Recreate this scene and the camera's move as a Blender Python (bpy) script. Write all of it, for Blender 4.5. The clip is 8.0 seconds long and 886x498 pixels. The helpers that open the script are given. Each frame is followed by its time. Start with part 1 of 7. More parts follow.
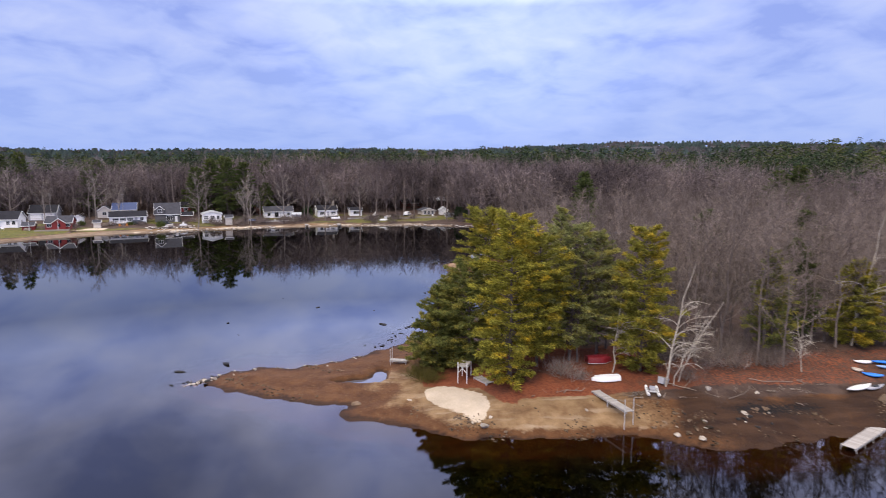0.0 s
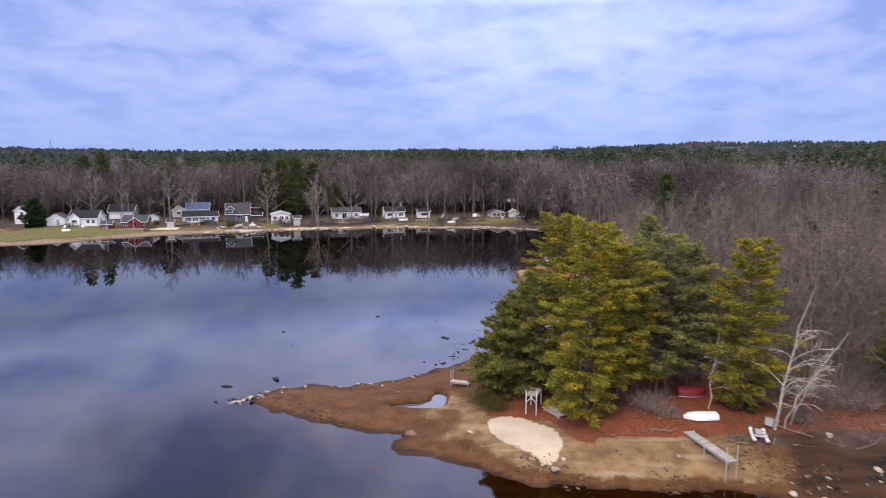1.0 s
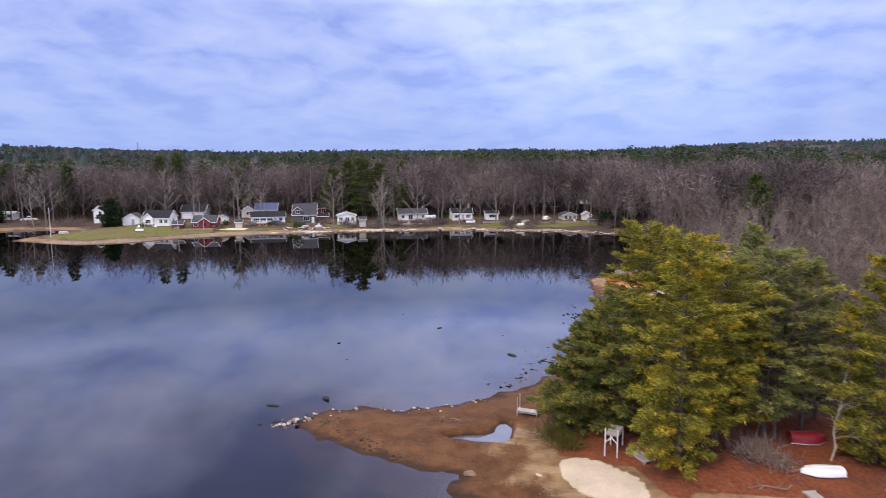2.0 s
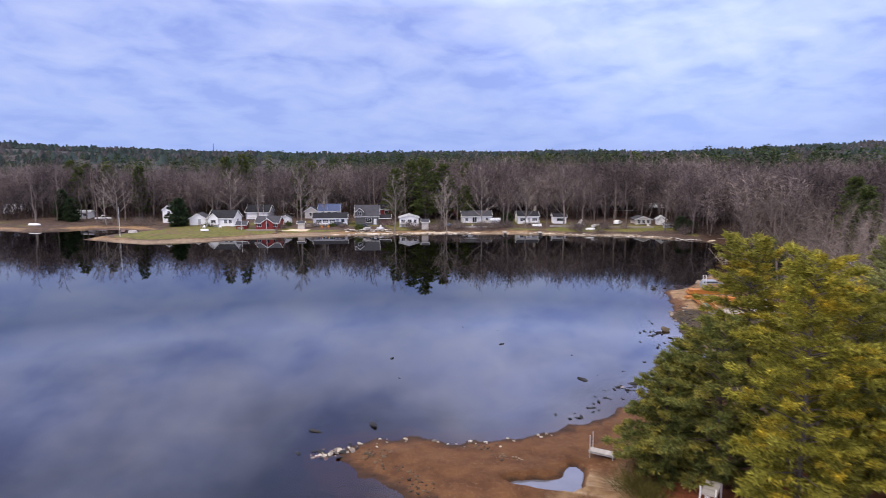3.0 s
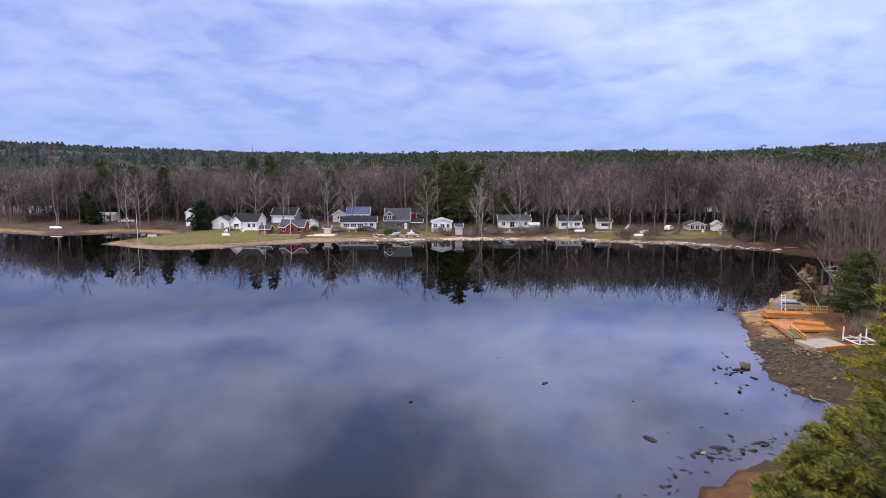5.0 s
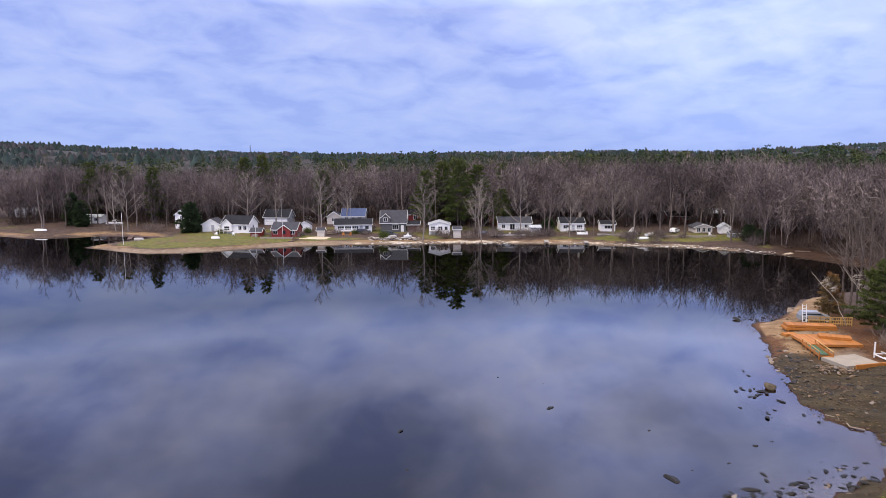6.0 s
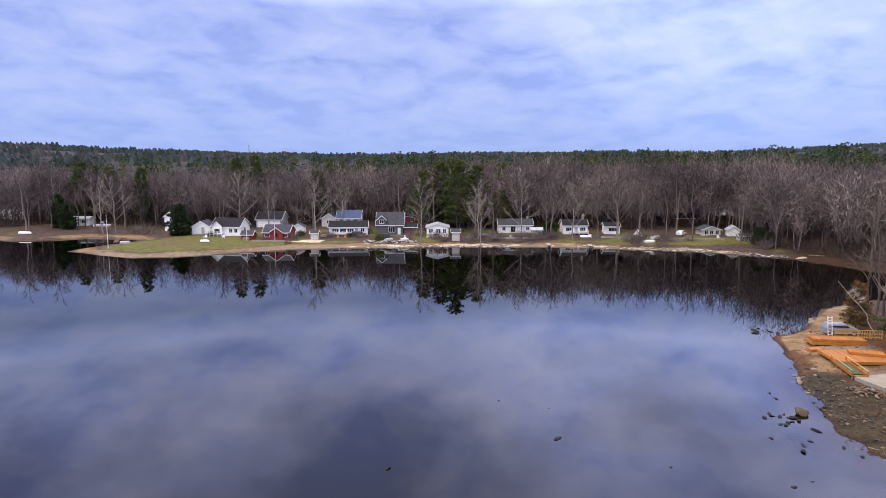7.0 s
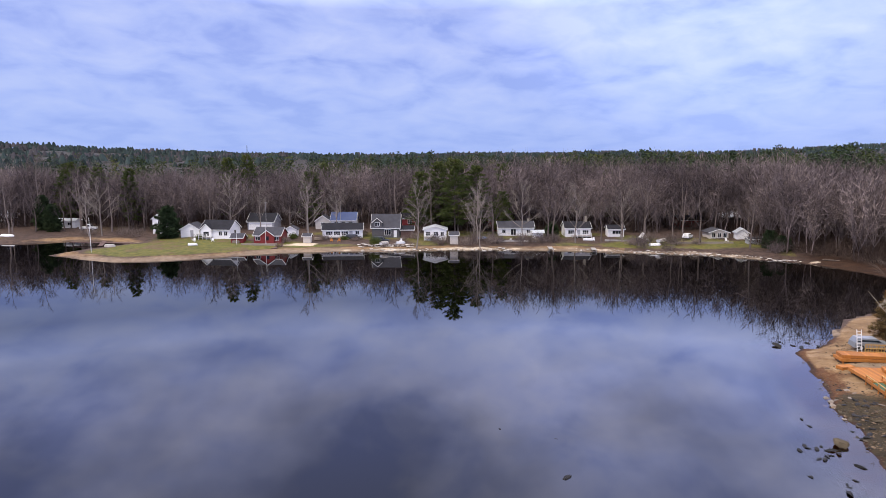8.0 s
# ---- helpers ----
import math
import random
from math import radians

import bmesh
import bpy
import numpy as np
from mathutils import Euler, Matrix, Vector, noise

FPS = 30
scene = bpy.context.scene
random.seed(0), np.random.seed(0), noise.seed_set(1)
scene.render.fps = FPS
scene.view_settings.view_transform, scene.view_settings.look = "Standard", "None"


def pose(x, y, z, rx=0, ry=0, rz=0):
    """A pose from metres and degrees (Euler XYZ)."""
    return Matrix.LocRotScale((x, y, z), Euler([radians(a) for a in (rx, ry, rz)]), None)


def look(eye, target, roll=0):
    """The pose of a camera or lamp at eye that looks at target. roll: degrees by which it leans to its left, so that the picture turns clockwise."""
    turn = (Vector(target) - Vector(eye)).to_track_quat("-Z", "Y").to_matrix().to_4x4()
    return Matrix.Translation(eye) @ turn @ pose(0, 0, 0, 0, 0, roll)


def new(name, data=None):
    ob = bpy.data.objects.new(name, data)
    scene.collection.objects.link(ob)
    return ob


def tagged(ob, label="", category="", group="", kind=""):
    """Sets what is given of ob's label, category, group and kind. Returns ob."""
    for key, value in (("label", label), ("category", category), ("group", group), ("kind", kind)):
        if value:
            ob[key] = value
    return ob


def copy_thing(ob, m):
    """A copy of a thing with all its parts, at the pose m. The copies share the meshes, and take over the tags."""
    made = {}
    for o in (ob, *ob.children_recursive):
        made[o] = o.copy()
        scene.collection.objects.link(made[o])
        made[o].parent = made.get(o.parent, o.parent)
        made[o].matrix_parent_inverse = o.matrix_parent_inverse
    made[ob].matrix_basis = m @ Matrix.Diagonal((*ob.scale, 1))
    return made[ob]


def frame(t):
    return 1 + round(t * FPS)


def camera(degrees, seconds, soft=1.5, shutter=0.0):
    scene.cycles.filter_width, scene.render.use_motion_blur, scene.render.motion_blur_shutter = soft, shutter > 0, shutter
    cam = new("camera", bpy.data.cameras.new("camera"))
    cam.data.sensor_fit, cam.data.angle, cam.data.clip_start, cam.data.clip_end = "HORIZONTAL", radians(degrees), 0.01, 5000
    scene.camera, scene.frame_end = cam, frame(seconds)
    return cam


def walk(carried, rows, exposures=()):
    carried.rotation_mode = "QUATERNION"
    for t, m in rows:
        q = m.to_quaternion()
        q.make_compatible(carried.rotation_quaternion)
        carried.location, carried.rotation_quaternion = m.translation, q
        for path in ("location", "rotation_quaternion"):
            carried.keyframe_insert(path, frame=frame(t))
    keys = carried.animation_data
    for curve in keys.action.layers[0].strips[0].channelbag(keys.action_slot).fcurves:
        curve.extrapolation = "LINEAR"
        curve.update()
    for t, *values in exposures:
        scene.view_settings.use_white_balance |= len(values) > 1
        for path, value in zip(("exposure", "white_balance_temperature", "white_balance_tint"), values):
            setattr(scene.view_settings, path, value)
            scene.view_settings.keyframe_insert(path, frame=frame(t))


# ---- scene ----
cam = camera(68.5, 8.0, soft=0.85, shutter=0.5)
PATH = [
    (0, (-4.296, -4.484, 24.292), (-4.183, -2.507, 24.011), 0.2),
    (0.5, (-3.933, -0.743, 24.274), (-3.926, 1.237, 23.993), 0.2),
    (1, (-3.696, 3.059, 24.234), (-3.798, 5.037, 23.954), 0.2),
    (1.5, (-3.722, 6.808, 24.215), (-3.93, 8.777, 23.935), 0.1),
    (3, (-4.951, 17.859, 24.106), (-5.458, 19.774, 23.829), 0.1),
    (3.5, (-5.67, 21.589, 24.066), (-6.256, 23.481, 23.79), 0.1),
    (4, (-6.502, 25.195, 24.027), (-7.117, 27.077, 23.75), -0.0),
    (4.5, (-7.3, 28.722, 23.971), (-7.916, 30.605, 23.695), 0.0),
    (6, (-9.814, 38.952, 23.999), (-10.428, 40.836, 23.724), -0.0),
    (6.5, (-10.653, 42.374, 23.969), (-11.266, 44.258, 23.695), -0.1),
    (7, (-11.511, 45.821, 23.933), (-12.125, 47.705, 23.659), -0.0),
    (7.5, (-12.38, 49.218, 23.888), (-12.993, 51.102, 23.615), 0.0),
    (8, (-13.254, 52.596, 23.877), (-13.866, 54.481, 23.604), 0.0),
]
walk(cam, [(t, look(eye, target, roll)) for t, eye, target, roll in PATH])

# ---- world, sun ----
world = bpy.data.worlds.new("overcast_sky")
scene.world = world
world.use_nodes = True
SUN_ELEV, SUN_AZ = radians(48), radians(215)


def build_world():
    nt = world.node_tree
    nt.nodes.clear()
    N, L = nt.nodes.new, nt.links.new
    out = N("ShaderNodeOutputWorld")
    bg = N("ShaderNodeBackground")
    sky = N("ShaderNodeTexSky")
    sky.sky_type = "NISHITA"
    sky.sun_disc = False
    sky.sun_elevation, sky.sun_rotation = SUN_ELEV, SUN_AZ
    scaled = N("ShaderNodeVectorMath"); scaled.operation = "SCALE"; scaled.inputs["Scale"].default_value = 0.1
    L(sky.outputs[0], scaled.inputs[0])
    co = N("ShaderNodeTexCoord")
    sep = N("ShaderNodeSeparateXYZ"); L(co.outputs["Generated"], sep.inputs[0])
    # the cloud deck: a flat layer overhead, seen in perspective
    zz = N("ShaderNodeMath"); zz.operation = "ABSOLUTE"; L(sep.outputs[2], zz.inputs[0])
    za = N("ShaderNodeMath"); za.operation = "ADD"; za.inputs[1].default_value = 0.25; L(zz.outputs[0], za.inputs[0])
    dx = N("ShaderNodeMath"); dx.operation = "DIVIDE"; L(sep.outputs[0], dx.inputs[0]); L(za.outputs[0], dx.inputs[1])
    dy = N("ShaderNodeMath"); dy.operation = "DIVIDE"; L(sep.outputs[1], dy.inputs[0]); L(za.outputs[0], dy.inputs[1])
    comb = N("ShaderNodeCombineXYZ"); L(dx.outputs[0], comb.inputs[0]); L(dy.outputs[0], comb.inputs[1])
    mp = N("ShaderNodeMapping"); L(comb.outputs[0], mp.inputs[0])
    mp.inputs["Location"].default_value = (1.3, 0.4, 0); mp.inputs["Rotation"].default_value = (0, 0, radians(-28)); mp.inputs["Scale"].default_value = (1.3, 1.15, 1)
    n1 = N("ShaderNodeTexNoise"); n1.inputs["Scale"].default_value = 3.4; n1.inputs["Detail"].default_value = 7; n1.inputs["Roughness"].default_value = 0.52
    n1.inputs["Distortion"].default_value = 0.35
    L(mp.outputs[0], n1.inputs["Vector"])
    n2 = N("ShaderNodeTexNoise"); n2.inputs["Scale"].default_value = 1.9; n2.inputs["Detail"].default_value = 4
    L(mp.outputs[0], n2.inputs["Vector"])
    av = N("ShaderNodeMath"); av.operation = "MULTIPLY_ADD"; av.inputs[1].default_value = 0.45
    L(n2.outputs[0], av.inputs[0])
    hf = N("ShaderNodeMath"); hf.operation = "MULTIPLY"; hf.inputs[1].default_value = 0.64; L(n1.outputs[0], hf.inputs[0]); L(hf.outputs[0], av.inputs[2])
    ramp = N("ShaderNodeValToRGB"); L(av.outputs[0], ramp.inputs[0])
    e = ramp.color_ramp.elements
    e[0].position, e[0].color = 0.43, (0.325, 0.425, 0.92, 1)
    e[1].position, e[1].color = 0.67, (0.55, 0.635, 1.02, 1)
    m = e.new(0.53); m.color = (0.44, 0.54, 1.0, 1)
    # the deck thins to clear air low down
    hz = N("ShaderNodeMapRange"); hz.inputs[1].default_value = 0.0; hz.inputs[2].default_value = 0.16; hz.inputs[3].default_value = 0.75; hz.inputs[4].default_value = 0.0
    L(zz.outputs[0], hz.inputs[0])
    low = N("ShaderNodeMix"); low.data_type = "RGBA"; L(hz.outputs[0], low.inputs[0]); L(ramp.outputs[0], low.inputs[6])
    low.inputs[7].default_value = (0.36, 0.50, 0.97, 1)
    mix = N("ShaderNodeMix"); mix.data_type = "RGBA"; mix.inputs[0].default_value = 0.93
    L(scaled.outputs[0], mix.inputs[6]); L(low.outputs[2], mix.inputs[7])
    # an overcast dome is brighter overhead
    up = N("ShaderNodeMapRange"); up.inputs[1].default_value, up.inputs[2].default_value = 0.42, 0.95
    L(sep.outputs[2], up.inputs[0])
    dome = N("ShaderNodeMix"); dome.data_type = "RGBA"; L(up.outputs[0], dome.inputs[0])
    dome.inputs[7].default_value = (4.6, 3.85, 2.05, 1)
    low_sky = N("ShaderNodeMapRange"); low_sky.inputs[1].default_value, low_sky.inputs[2].default_value, low_sky.inputs[3].default_value, low_sky.inputs[4].default_value = 0.213, 0.252, 1.0, 1.85
    L(sep.outputs[2], low_sky.inputs[0])
    high_sky = N("ShaderNodeMapRange"); high_sky.inputs[1].default_value, high_sky.inputs[2].default_value, high_sky.inputs[3].default_value, high_sky.inputs[4].default_value = 0.27, 0.42, 1.0, 1.18
    L(sep.outputs[2], high_sky.inputs[0])
    mid_sky = N("ShaderNodeMath"); mid_sky.operation = "MULTIPLY"; L(low_sky.outputs[0], mid_sky.inputs[0]); L(high_sky.outputs[0], mid_sky.inputs[1])
    # thinner cloud, and more light, over the far end of the lake
    gd = N("ShaderNodeVectorMath"); gd.operation = "DOT_PRODUCT"; gd.inputs[1].default_value = (0.10, 0.91, 0.40); L(co.outputs["Generated"], gd.inputs[0])
    gl = N("ShaderNodeMapRange"); gl.interpolation_type = "SMOOTHSTEP"; gl.inputs[1].default_value, gl.inputs[2].default_value, gl.inputs[3].default_value, gl.inputs[4].default_value = 0.90, 1.0, 1.0, 1.38
    L(gd.outputs["Value"], gl.inputs[0])
    both = N("ShaderNodeMath"); both.operation = "MULTIPLY"; L(mid_sky.outputs[0], both.inputs[0]); L(gl.outputs[0], both.inputs[1])
    # thick and thin places in the deck overhead
    th = N("ShaderNodeMapRange"); th.inputs[1].default_value, th.inputs[2].default_value, th.inputs[3].default_value, th.inputs[4].default_value = 0.38, 0.62, 0.76, 1.22
    L(n2.outputs[0], th.inputs[0])
    hi = N("ShaderNodeMapRange"); hi.inputs[1].default_value, hi.inputs[2].default_value = 0.2, 0.34
    L(sep.outputs[2], hi.inputs[0])
    tm = N("ShaderNodeMix"); tm.data_type = "FLOAT"; tm.inputs[2].default_value = 1.0; L(hi.outputs[0], tm.inputs[0]); L(th.outputs[0], tm.inputs[3])
    patch = N("ShaderNodeMath"); patch.operation = "MULTIPLY"; L(both.outputs[0], patch.inputs[0]); L(tm.outputs[0], patch.inputs[1])
    L(patch.outputs[0], dome.inputs[6])
    bright = N("ShaderNodeVectorMath"); bright.operation = "MULTIPLY"; L(mix.outputs[2], bright.inputs[0]); L(dome.outputs[2], bright.inputs[1])
    grey = N("ShaderNodeMix"); grey.data_type = "RGBA"; L(hi.outputs[0], grey.inputs[0]); grey.inputs[6].default_value = (1, 1, 1, 1); grey.inputs[7].default_value = (1.13, 1.02, 0.95, 1)
    toned = N("ShaderNodeVectorMath"); toned.operation = "MULTIPLY"; L(bright.outputs[0], toned.inputs[0]); L(grey.outputs[2], toned.inputs[1])
    L(toned.outputs[0], bg.inputs[0]); bg.inputs[1].default_value = 1.0
    L(bg.outputs[0], out.inputs[0])


build_world()
sun = new("sun", bpy.data.lights.new("sun", "SUN"))
sun.data.energy, sun.data.angle, sun.data.color = 1.7, radians(14), (1.0, 0.87, 0.70)
sun.matrix_world = look((0, 0, 80), (80 * -math.sin(SUN_AZ) / math.tan(SUN_ELEV), 80 * -math.cos(SUN_AZ) / math.tan(SUN_ELEV), 0))


# ---- materials ----
def mat(name, colour, rough=0.7, metal=0.0, vary=0.25, scale=3.0, bump=0.0, fine=25.0, island=0.0, spec=0.5, object_vary=0.0, stretch=(1, 1, 1), translucent=0.0, warm=None, warm_scale=0.5, warm_at=(0.45, 0.65)):
    """A painted, weathered or natural surface: two scales of noise in colour, relief, and chance per piece."""
    m = bpy.data.materials.new(name)
    m.use_nodes = True
    nt = m.node_tree
    N, L = nt.nodes.new, nt.links.new
    b = nt.nodes["Principled BSDF"]
    b.inputs["Roughness"].default_value, b.inputs["Metallic"].default_value = rough, metal
    b.inputs["Specular IOR Level"].default_value = spec
    co = N("ShaderNodeTexCoord")
    mp = N("ShaderNodeMapping"); mp.inputs["Scale"].default_value = stretch
    L(co.outputs["Object"], mp.inputs[0])
    a = N("ShaderNodeTexNoise"); a.inputs["Scale"].default_value = scale; a.inputs["Detail"].default_value = 5; L(mp.outputs[0], a.inputs["Vector"])
    f = N("ShaderNodeTexNoise"); f.inputs["Scale"].default_value = fine; f.inputs["Detail"].default_value = 3; L(mp.outputs[0], f.inputs["Vector"])
    s = N("ShaderNodeMath"); s.operation = "ADD"; L(a.outputs[0], s.inputs[0]); L(f.outputs[0], s.inputs[1])
    val = N("ShaderNodeMapRange"); val.inputs[1].default_value, val.inputs[2].default_value = 0.7, 1.3
    val.inputs[3].default_value, val.inputs[4].default_value = 1 - vary, 1 + vary
    L(s.outputs[0], val.inputs[0])
    last = val.outputs[0]
    if island:
        g = N("ShaderNodeNewGeometry")
        r = N("ShaderNodeMapRange"); r.inputs[3].default_value, r.inputs[4].default_value = 1 - island, 1 + island
        L(g.outputs["Random Per Island"], r.inputs[0])
        k = N("ShaderNodeMath"); k.operation = "MULTIPLY"; L(last, k.inputs[0]); L(r.outputs[0], k.inputs[1]); last = k.outputs[0]
    if object_vary:
        g = N("ShaderNodeObjectInfo")
        r = N("ShaderNodeMapRange"); r.inputs[3].default_value, r.inputs[4].default_value = 1 - object_vary, 1 + object_vary
        L(g.outputs["Random"], r.inputs[0])
        k = N("ShaderNodeMath"); k.operation = "MULTIPLY"; L(last, k.inputs[0]); L(r.outputs[0], k.inputs[1]); last = k.outputs[0]
    base = N("ShaderNodeRGB"); base.outputs[0].default_value = (*colour, 1)
    colour_out = base.outputs[0]
    if warm:
        w = N("ShaderNodeTexNoise"); w.inputs["Scale"].default_value = warm_scale; w.inputs["Detail"].default_value = 3
        L(co.outputs["Object"], w.inputs["Vector"])
        wr = N("ShaderNodeMapRange"); wr.inputs[1].default_value, wr.inputs[2].default_value = warm_at
        L(w.outputs[0], wr.inputs[0])
        wm = N("ShaderNodeMix"); wm.data_type = "RGBA"; L(wr.outputs[0], wm.inputs[0]); L(colour_out, wm.inputs[6]); wm.inputs[7].default_value = (*warm, 1)
        colour_out = wm.outputs[2]
    sc = N("ShaderNodeVectorMath"); sc.operation = "SCALE"; L(colour_out, sc.inputs[0]); L(last, sc.inputs["Scale"])
    L(sc.outputs[0], b.inputs["Base Color"])
    if bump:
        bp = N("ShaderNodeBump"); bp.inputs["Strength"].default_value = 0.6; bp.inputs["Distance"].default_value = bump
        L(s.outputs[0], bp.inputs["Height"]); L(bp.outputs[0], b.inputs["Normal"])
    if translucent:
        tr = N("ShaderNodeBsdfTranslucent"); L(sc.outputs[0], tr.inputs[0])
        ms = N("ShaderNodeMixShader"); ms.inputs[0].default_value = translucent
        L(b.outputs[0], ms.inputs[1]); L(tr.outputs[0], ms.inputs[2])
        L(ms.outputs[0], nt.nodes["Material Output"].inputs[0])
    return m


M = {}
M["needle"] = mat("pine_needles", (0.25, 0.235, 0.04), 0.75, vary=0.45, scale=0.8, island=0.55, spec=0.2, translucent=0.34, warm=(0.42, 0.29, 0.025), warm_scale=0.4, warm_at=(0.50, 0.72))
M["needle_gold"] = mat("yellowed_pine_needles", (0.285, 0.265, 0.04), 0.75, vary=0.48, scale=0.8, island=0.6, spec=0.2, translucent=0.34, warm=(0.46, 0.33, 0.028), warm_scale=0.4, warm_at=(0.48, 0.70))
M["needle_dusk"] = mat("dusky_pine_needles", (0.225, 0.235, 0.085), 0.75, vary=0.4, scale=0.8, island=0.5, spec=0.2, translucent=0.34, warm=(0.32, 0.285, 0.07), warm_scale=0.7)
M["needle_dark"] = mat("dark_spruce_needles", (0.15, 0.166, 0.045), 0.75, vary=0.40, scale=0.8, island=0.5, spec=0.2, translucent=0.34, warm=(0.29, 0.25, 0.05), warm_scale=0.7)
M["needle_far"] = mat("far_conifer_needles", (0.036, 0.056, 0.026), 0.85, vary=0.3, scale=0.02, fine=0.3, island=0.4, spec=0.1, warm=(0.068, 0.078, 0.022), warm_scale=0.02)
M["needle_mid"] = mat("green_pine_needles", (0.078, 0.10, 0.03), 0.8, vary=0.3, scale=0.15, fine=1.5, island=0.4, spec=0.15, translucent=0.25, warm=(0.10, 0.11, 0.026), warm_scale=0.1)
M["bark"] = mat("grey_bark", (0.155, 0.125, 0.108), 0.9, vary=0.3, scale=2, bump=0.02, object_vary=0.3, spec=0.2)
M["bark_pine"] = mat("pine_bark", (0.12, 0.095, 0.085), 0.9, vary=0.3, scale=2, bump=0.03, spec=0.2)
M["birch"] = mat("white_birch_bark", (0.40, 0.355, 0.29), 0.7, vary=0.35, scale=2.2, fine=12, bump=0.01, spec=0.3)
M["twig"] = mat("bare_twigs", (0.178, 0.141, 0.12), 0.9, vary=0.3, scale=0.25, fine=1.5, island=0.35, object_vary=0.3, spec=0.15)
M["twig_pale"] = mat("pale_grey_twigs", (0.235, 0.20, 0.172), 0.85, vary=0.25, scale=0.4, island=0.35, object_vary=0.2, spec=0.2)
# far bare wood, its brown leaned to purple-grey in place of haze
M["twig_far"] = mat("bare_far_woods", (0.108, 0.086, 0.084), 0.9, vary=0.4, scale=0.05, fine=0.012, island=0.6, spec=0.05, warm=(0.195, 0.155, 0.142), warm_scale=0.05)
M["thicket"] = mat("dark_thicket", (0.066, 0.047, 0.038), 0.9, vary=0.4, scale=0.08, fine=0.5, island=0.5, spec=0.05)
# ridge copies are bluer and greyer, haze put into the base colour
M["needle_haze"] = mat("hazed_ridge_conifers", (0.036, 0.050, 0.046), 0.9, vary=0.3, scale=0.01, fine=0.1, island=0.35, spec=0.05)
M["twig_haze"] = mat("hazed_ridge_bare_woods", (0.062, 0.058, 0.060), 0.9, vary=0.25, scale=0.01, fine=0.1, island=0.3, spec=0.05)
M["needle_brown"] = mat("browned_needles", (0.15, 0.105, 0.045), 0.8, vary=0.3, scale=0.8, island=0.4, spec=0.15, translucent=0.25, warm=(0.20, 0.095, 0.035), warm_scale=0.5)
M["shrub"] = mat("low_green_shrub", (0.10, 0.085, 0.02), 0.8, vary=0.3, scale=1, island=0.4, spec=0.2, translucent=0.2)
M["stone"] = mat("lake_stones", (0.18, 0.15, 0.125), 0.8, vary=0.35, scale=1.3, fine=14, bump=0.03, object_vary=0.45, spec=0.3)
M["stone_wet"] = mat("wet_dark_stones", (0.014, 0.012, 0.011), 0.6, vary=0.35, scale=1.3, fine=14, bump=0.03, object_vary=0.4, spec=0.25)
M["stone_pale"] = mat("pale_stones", (0.38, 0.33, 0.27), 0.8, vary=0.3, scale=1.3, fine=14, bump=0.03, object_vary=0.3, spec=0.3)
M["stone_white"] = mat("bleached_stones", (0.55, 0.52, 0.48), 0.8, vary=0.25, scale=1.3, fine=14, bump=0.03, object_vary=0.3, spec=0.3)
M["stone_tan"] = mat("tan_stones", (0.17, 0.115, 0.072), 0.8, vary=0.4, scale=1.3, fine=14, bump=0.04, object_vary=0.3, spec=0.3)
M["stone_brown"] = mat("brown_boulder", (0.066, 0.052, 0.034), 0.85, vary=0.4, scale=1.3, fine=14, bump=0.04, spec=0.2, object_vary=0.35)
M["white"] = mat("white_paint", (0.78, 0.77, 0.75), 0.45, vary=0.07, scale=1.5, fine=9)
M["white_siding"] = mat("white_siding", (0.85, 0.84, 0.82), 0.6, vary=0.10, scale=0.6, fine=6, stretch=(1, 1, 8), bump=0.01)
M["grey_siding"] = mat("grey_siding", (0.36, 0.36, 0.38), 0.65, vary=0.12, scale=0.6, fine=6, stretch=(1, 1, 8), bump=0.01)
M["dark_siding"] = mat("dark_shingle_siding", (0.085, 0.08, 0.082), 0.7, vary=0.2, scale=0.8, fine=8, stretch=(1, 1, 6), bump=0.01)
M["cream_siding"] = mat("cream_siding", (0.58, 0.53, 0.46), 0.65, vary=0.12, scale=0.6, fine=6, stretch=(1, 1, 8), bump=0.01)
M["red_siding"] = mat("barn_red_boards", (0.20, 0.018, 0.016), 0.65, vary=0.2, scale=0.8, fine=7, stretch=(6, 6, 1), bump=0.01)
M["brown_siding"] = mat("brown_boards", (0.10, 0.055, 0.045), 0.75, vary=0.25, scale=0.8, fine=7, stretch=(6, 6, 1), bump=0.01)
M["roof_dark"] = mat("dark_asphalt_shingles", (0.020, 0.020, 0.025), 0.9, vary=0.3, scale=0.8, fine=10, bump=0.02, spec=0.2)
M["roof_grey"] = mat("grey_asphalt_shingles", (0.058, 0.058, 0.068), 0.9, vary=0.25, scale=0.8, fine=10, bump=0.02, spec=0.2)
M["roof_blue"] = mat("blue_metal_roof", (0.035, 0.06, 0.16), 0.45, metal=0.2, vary=0.12, scale=0.6, fine=8, stretch=(8, 1, 1))
M["roof_metal"] = mat("pale_metal_roof", (0.55, 0.57, 0.60), 0.4, metal=0.3, vary=0.12, scale=0.6, fine=8, stretch=(8, 1, 1))
M["dock_grey"] = mat("weathered_dock_boards", (0.33, 0.31, 0.29), 0.8, vary=0.22, scale=2, fine=12, stretch=(1, 5, 1), bump=0.01, object_vary=0.18)
M["dock_white"] = mat("pale_dock_boards", (0.36, 0.33, 0.30), 0.75, vary=0.18, scale=2, fine=12, stretch=(1, 5, 1), bump=0.01, object_vary=0.14)
M["lumber"] = mat("orange_treated_lumber", (0.38, 0.14, 0.022), 0.7, vary=0.2, scale=1.4, fine=12, stretch=(5, 1, 1), bump=0.008, object_vary=0.2)
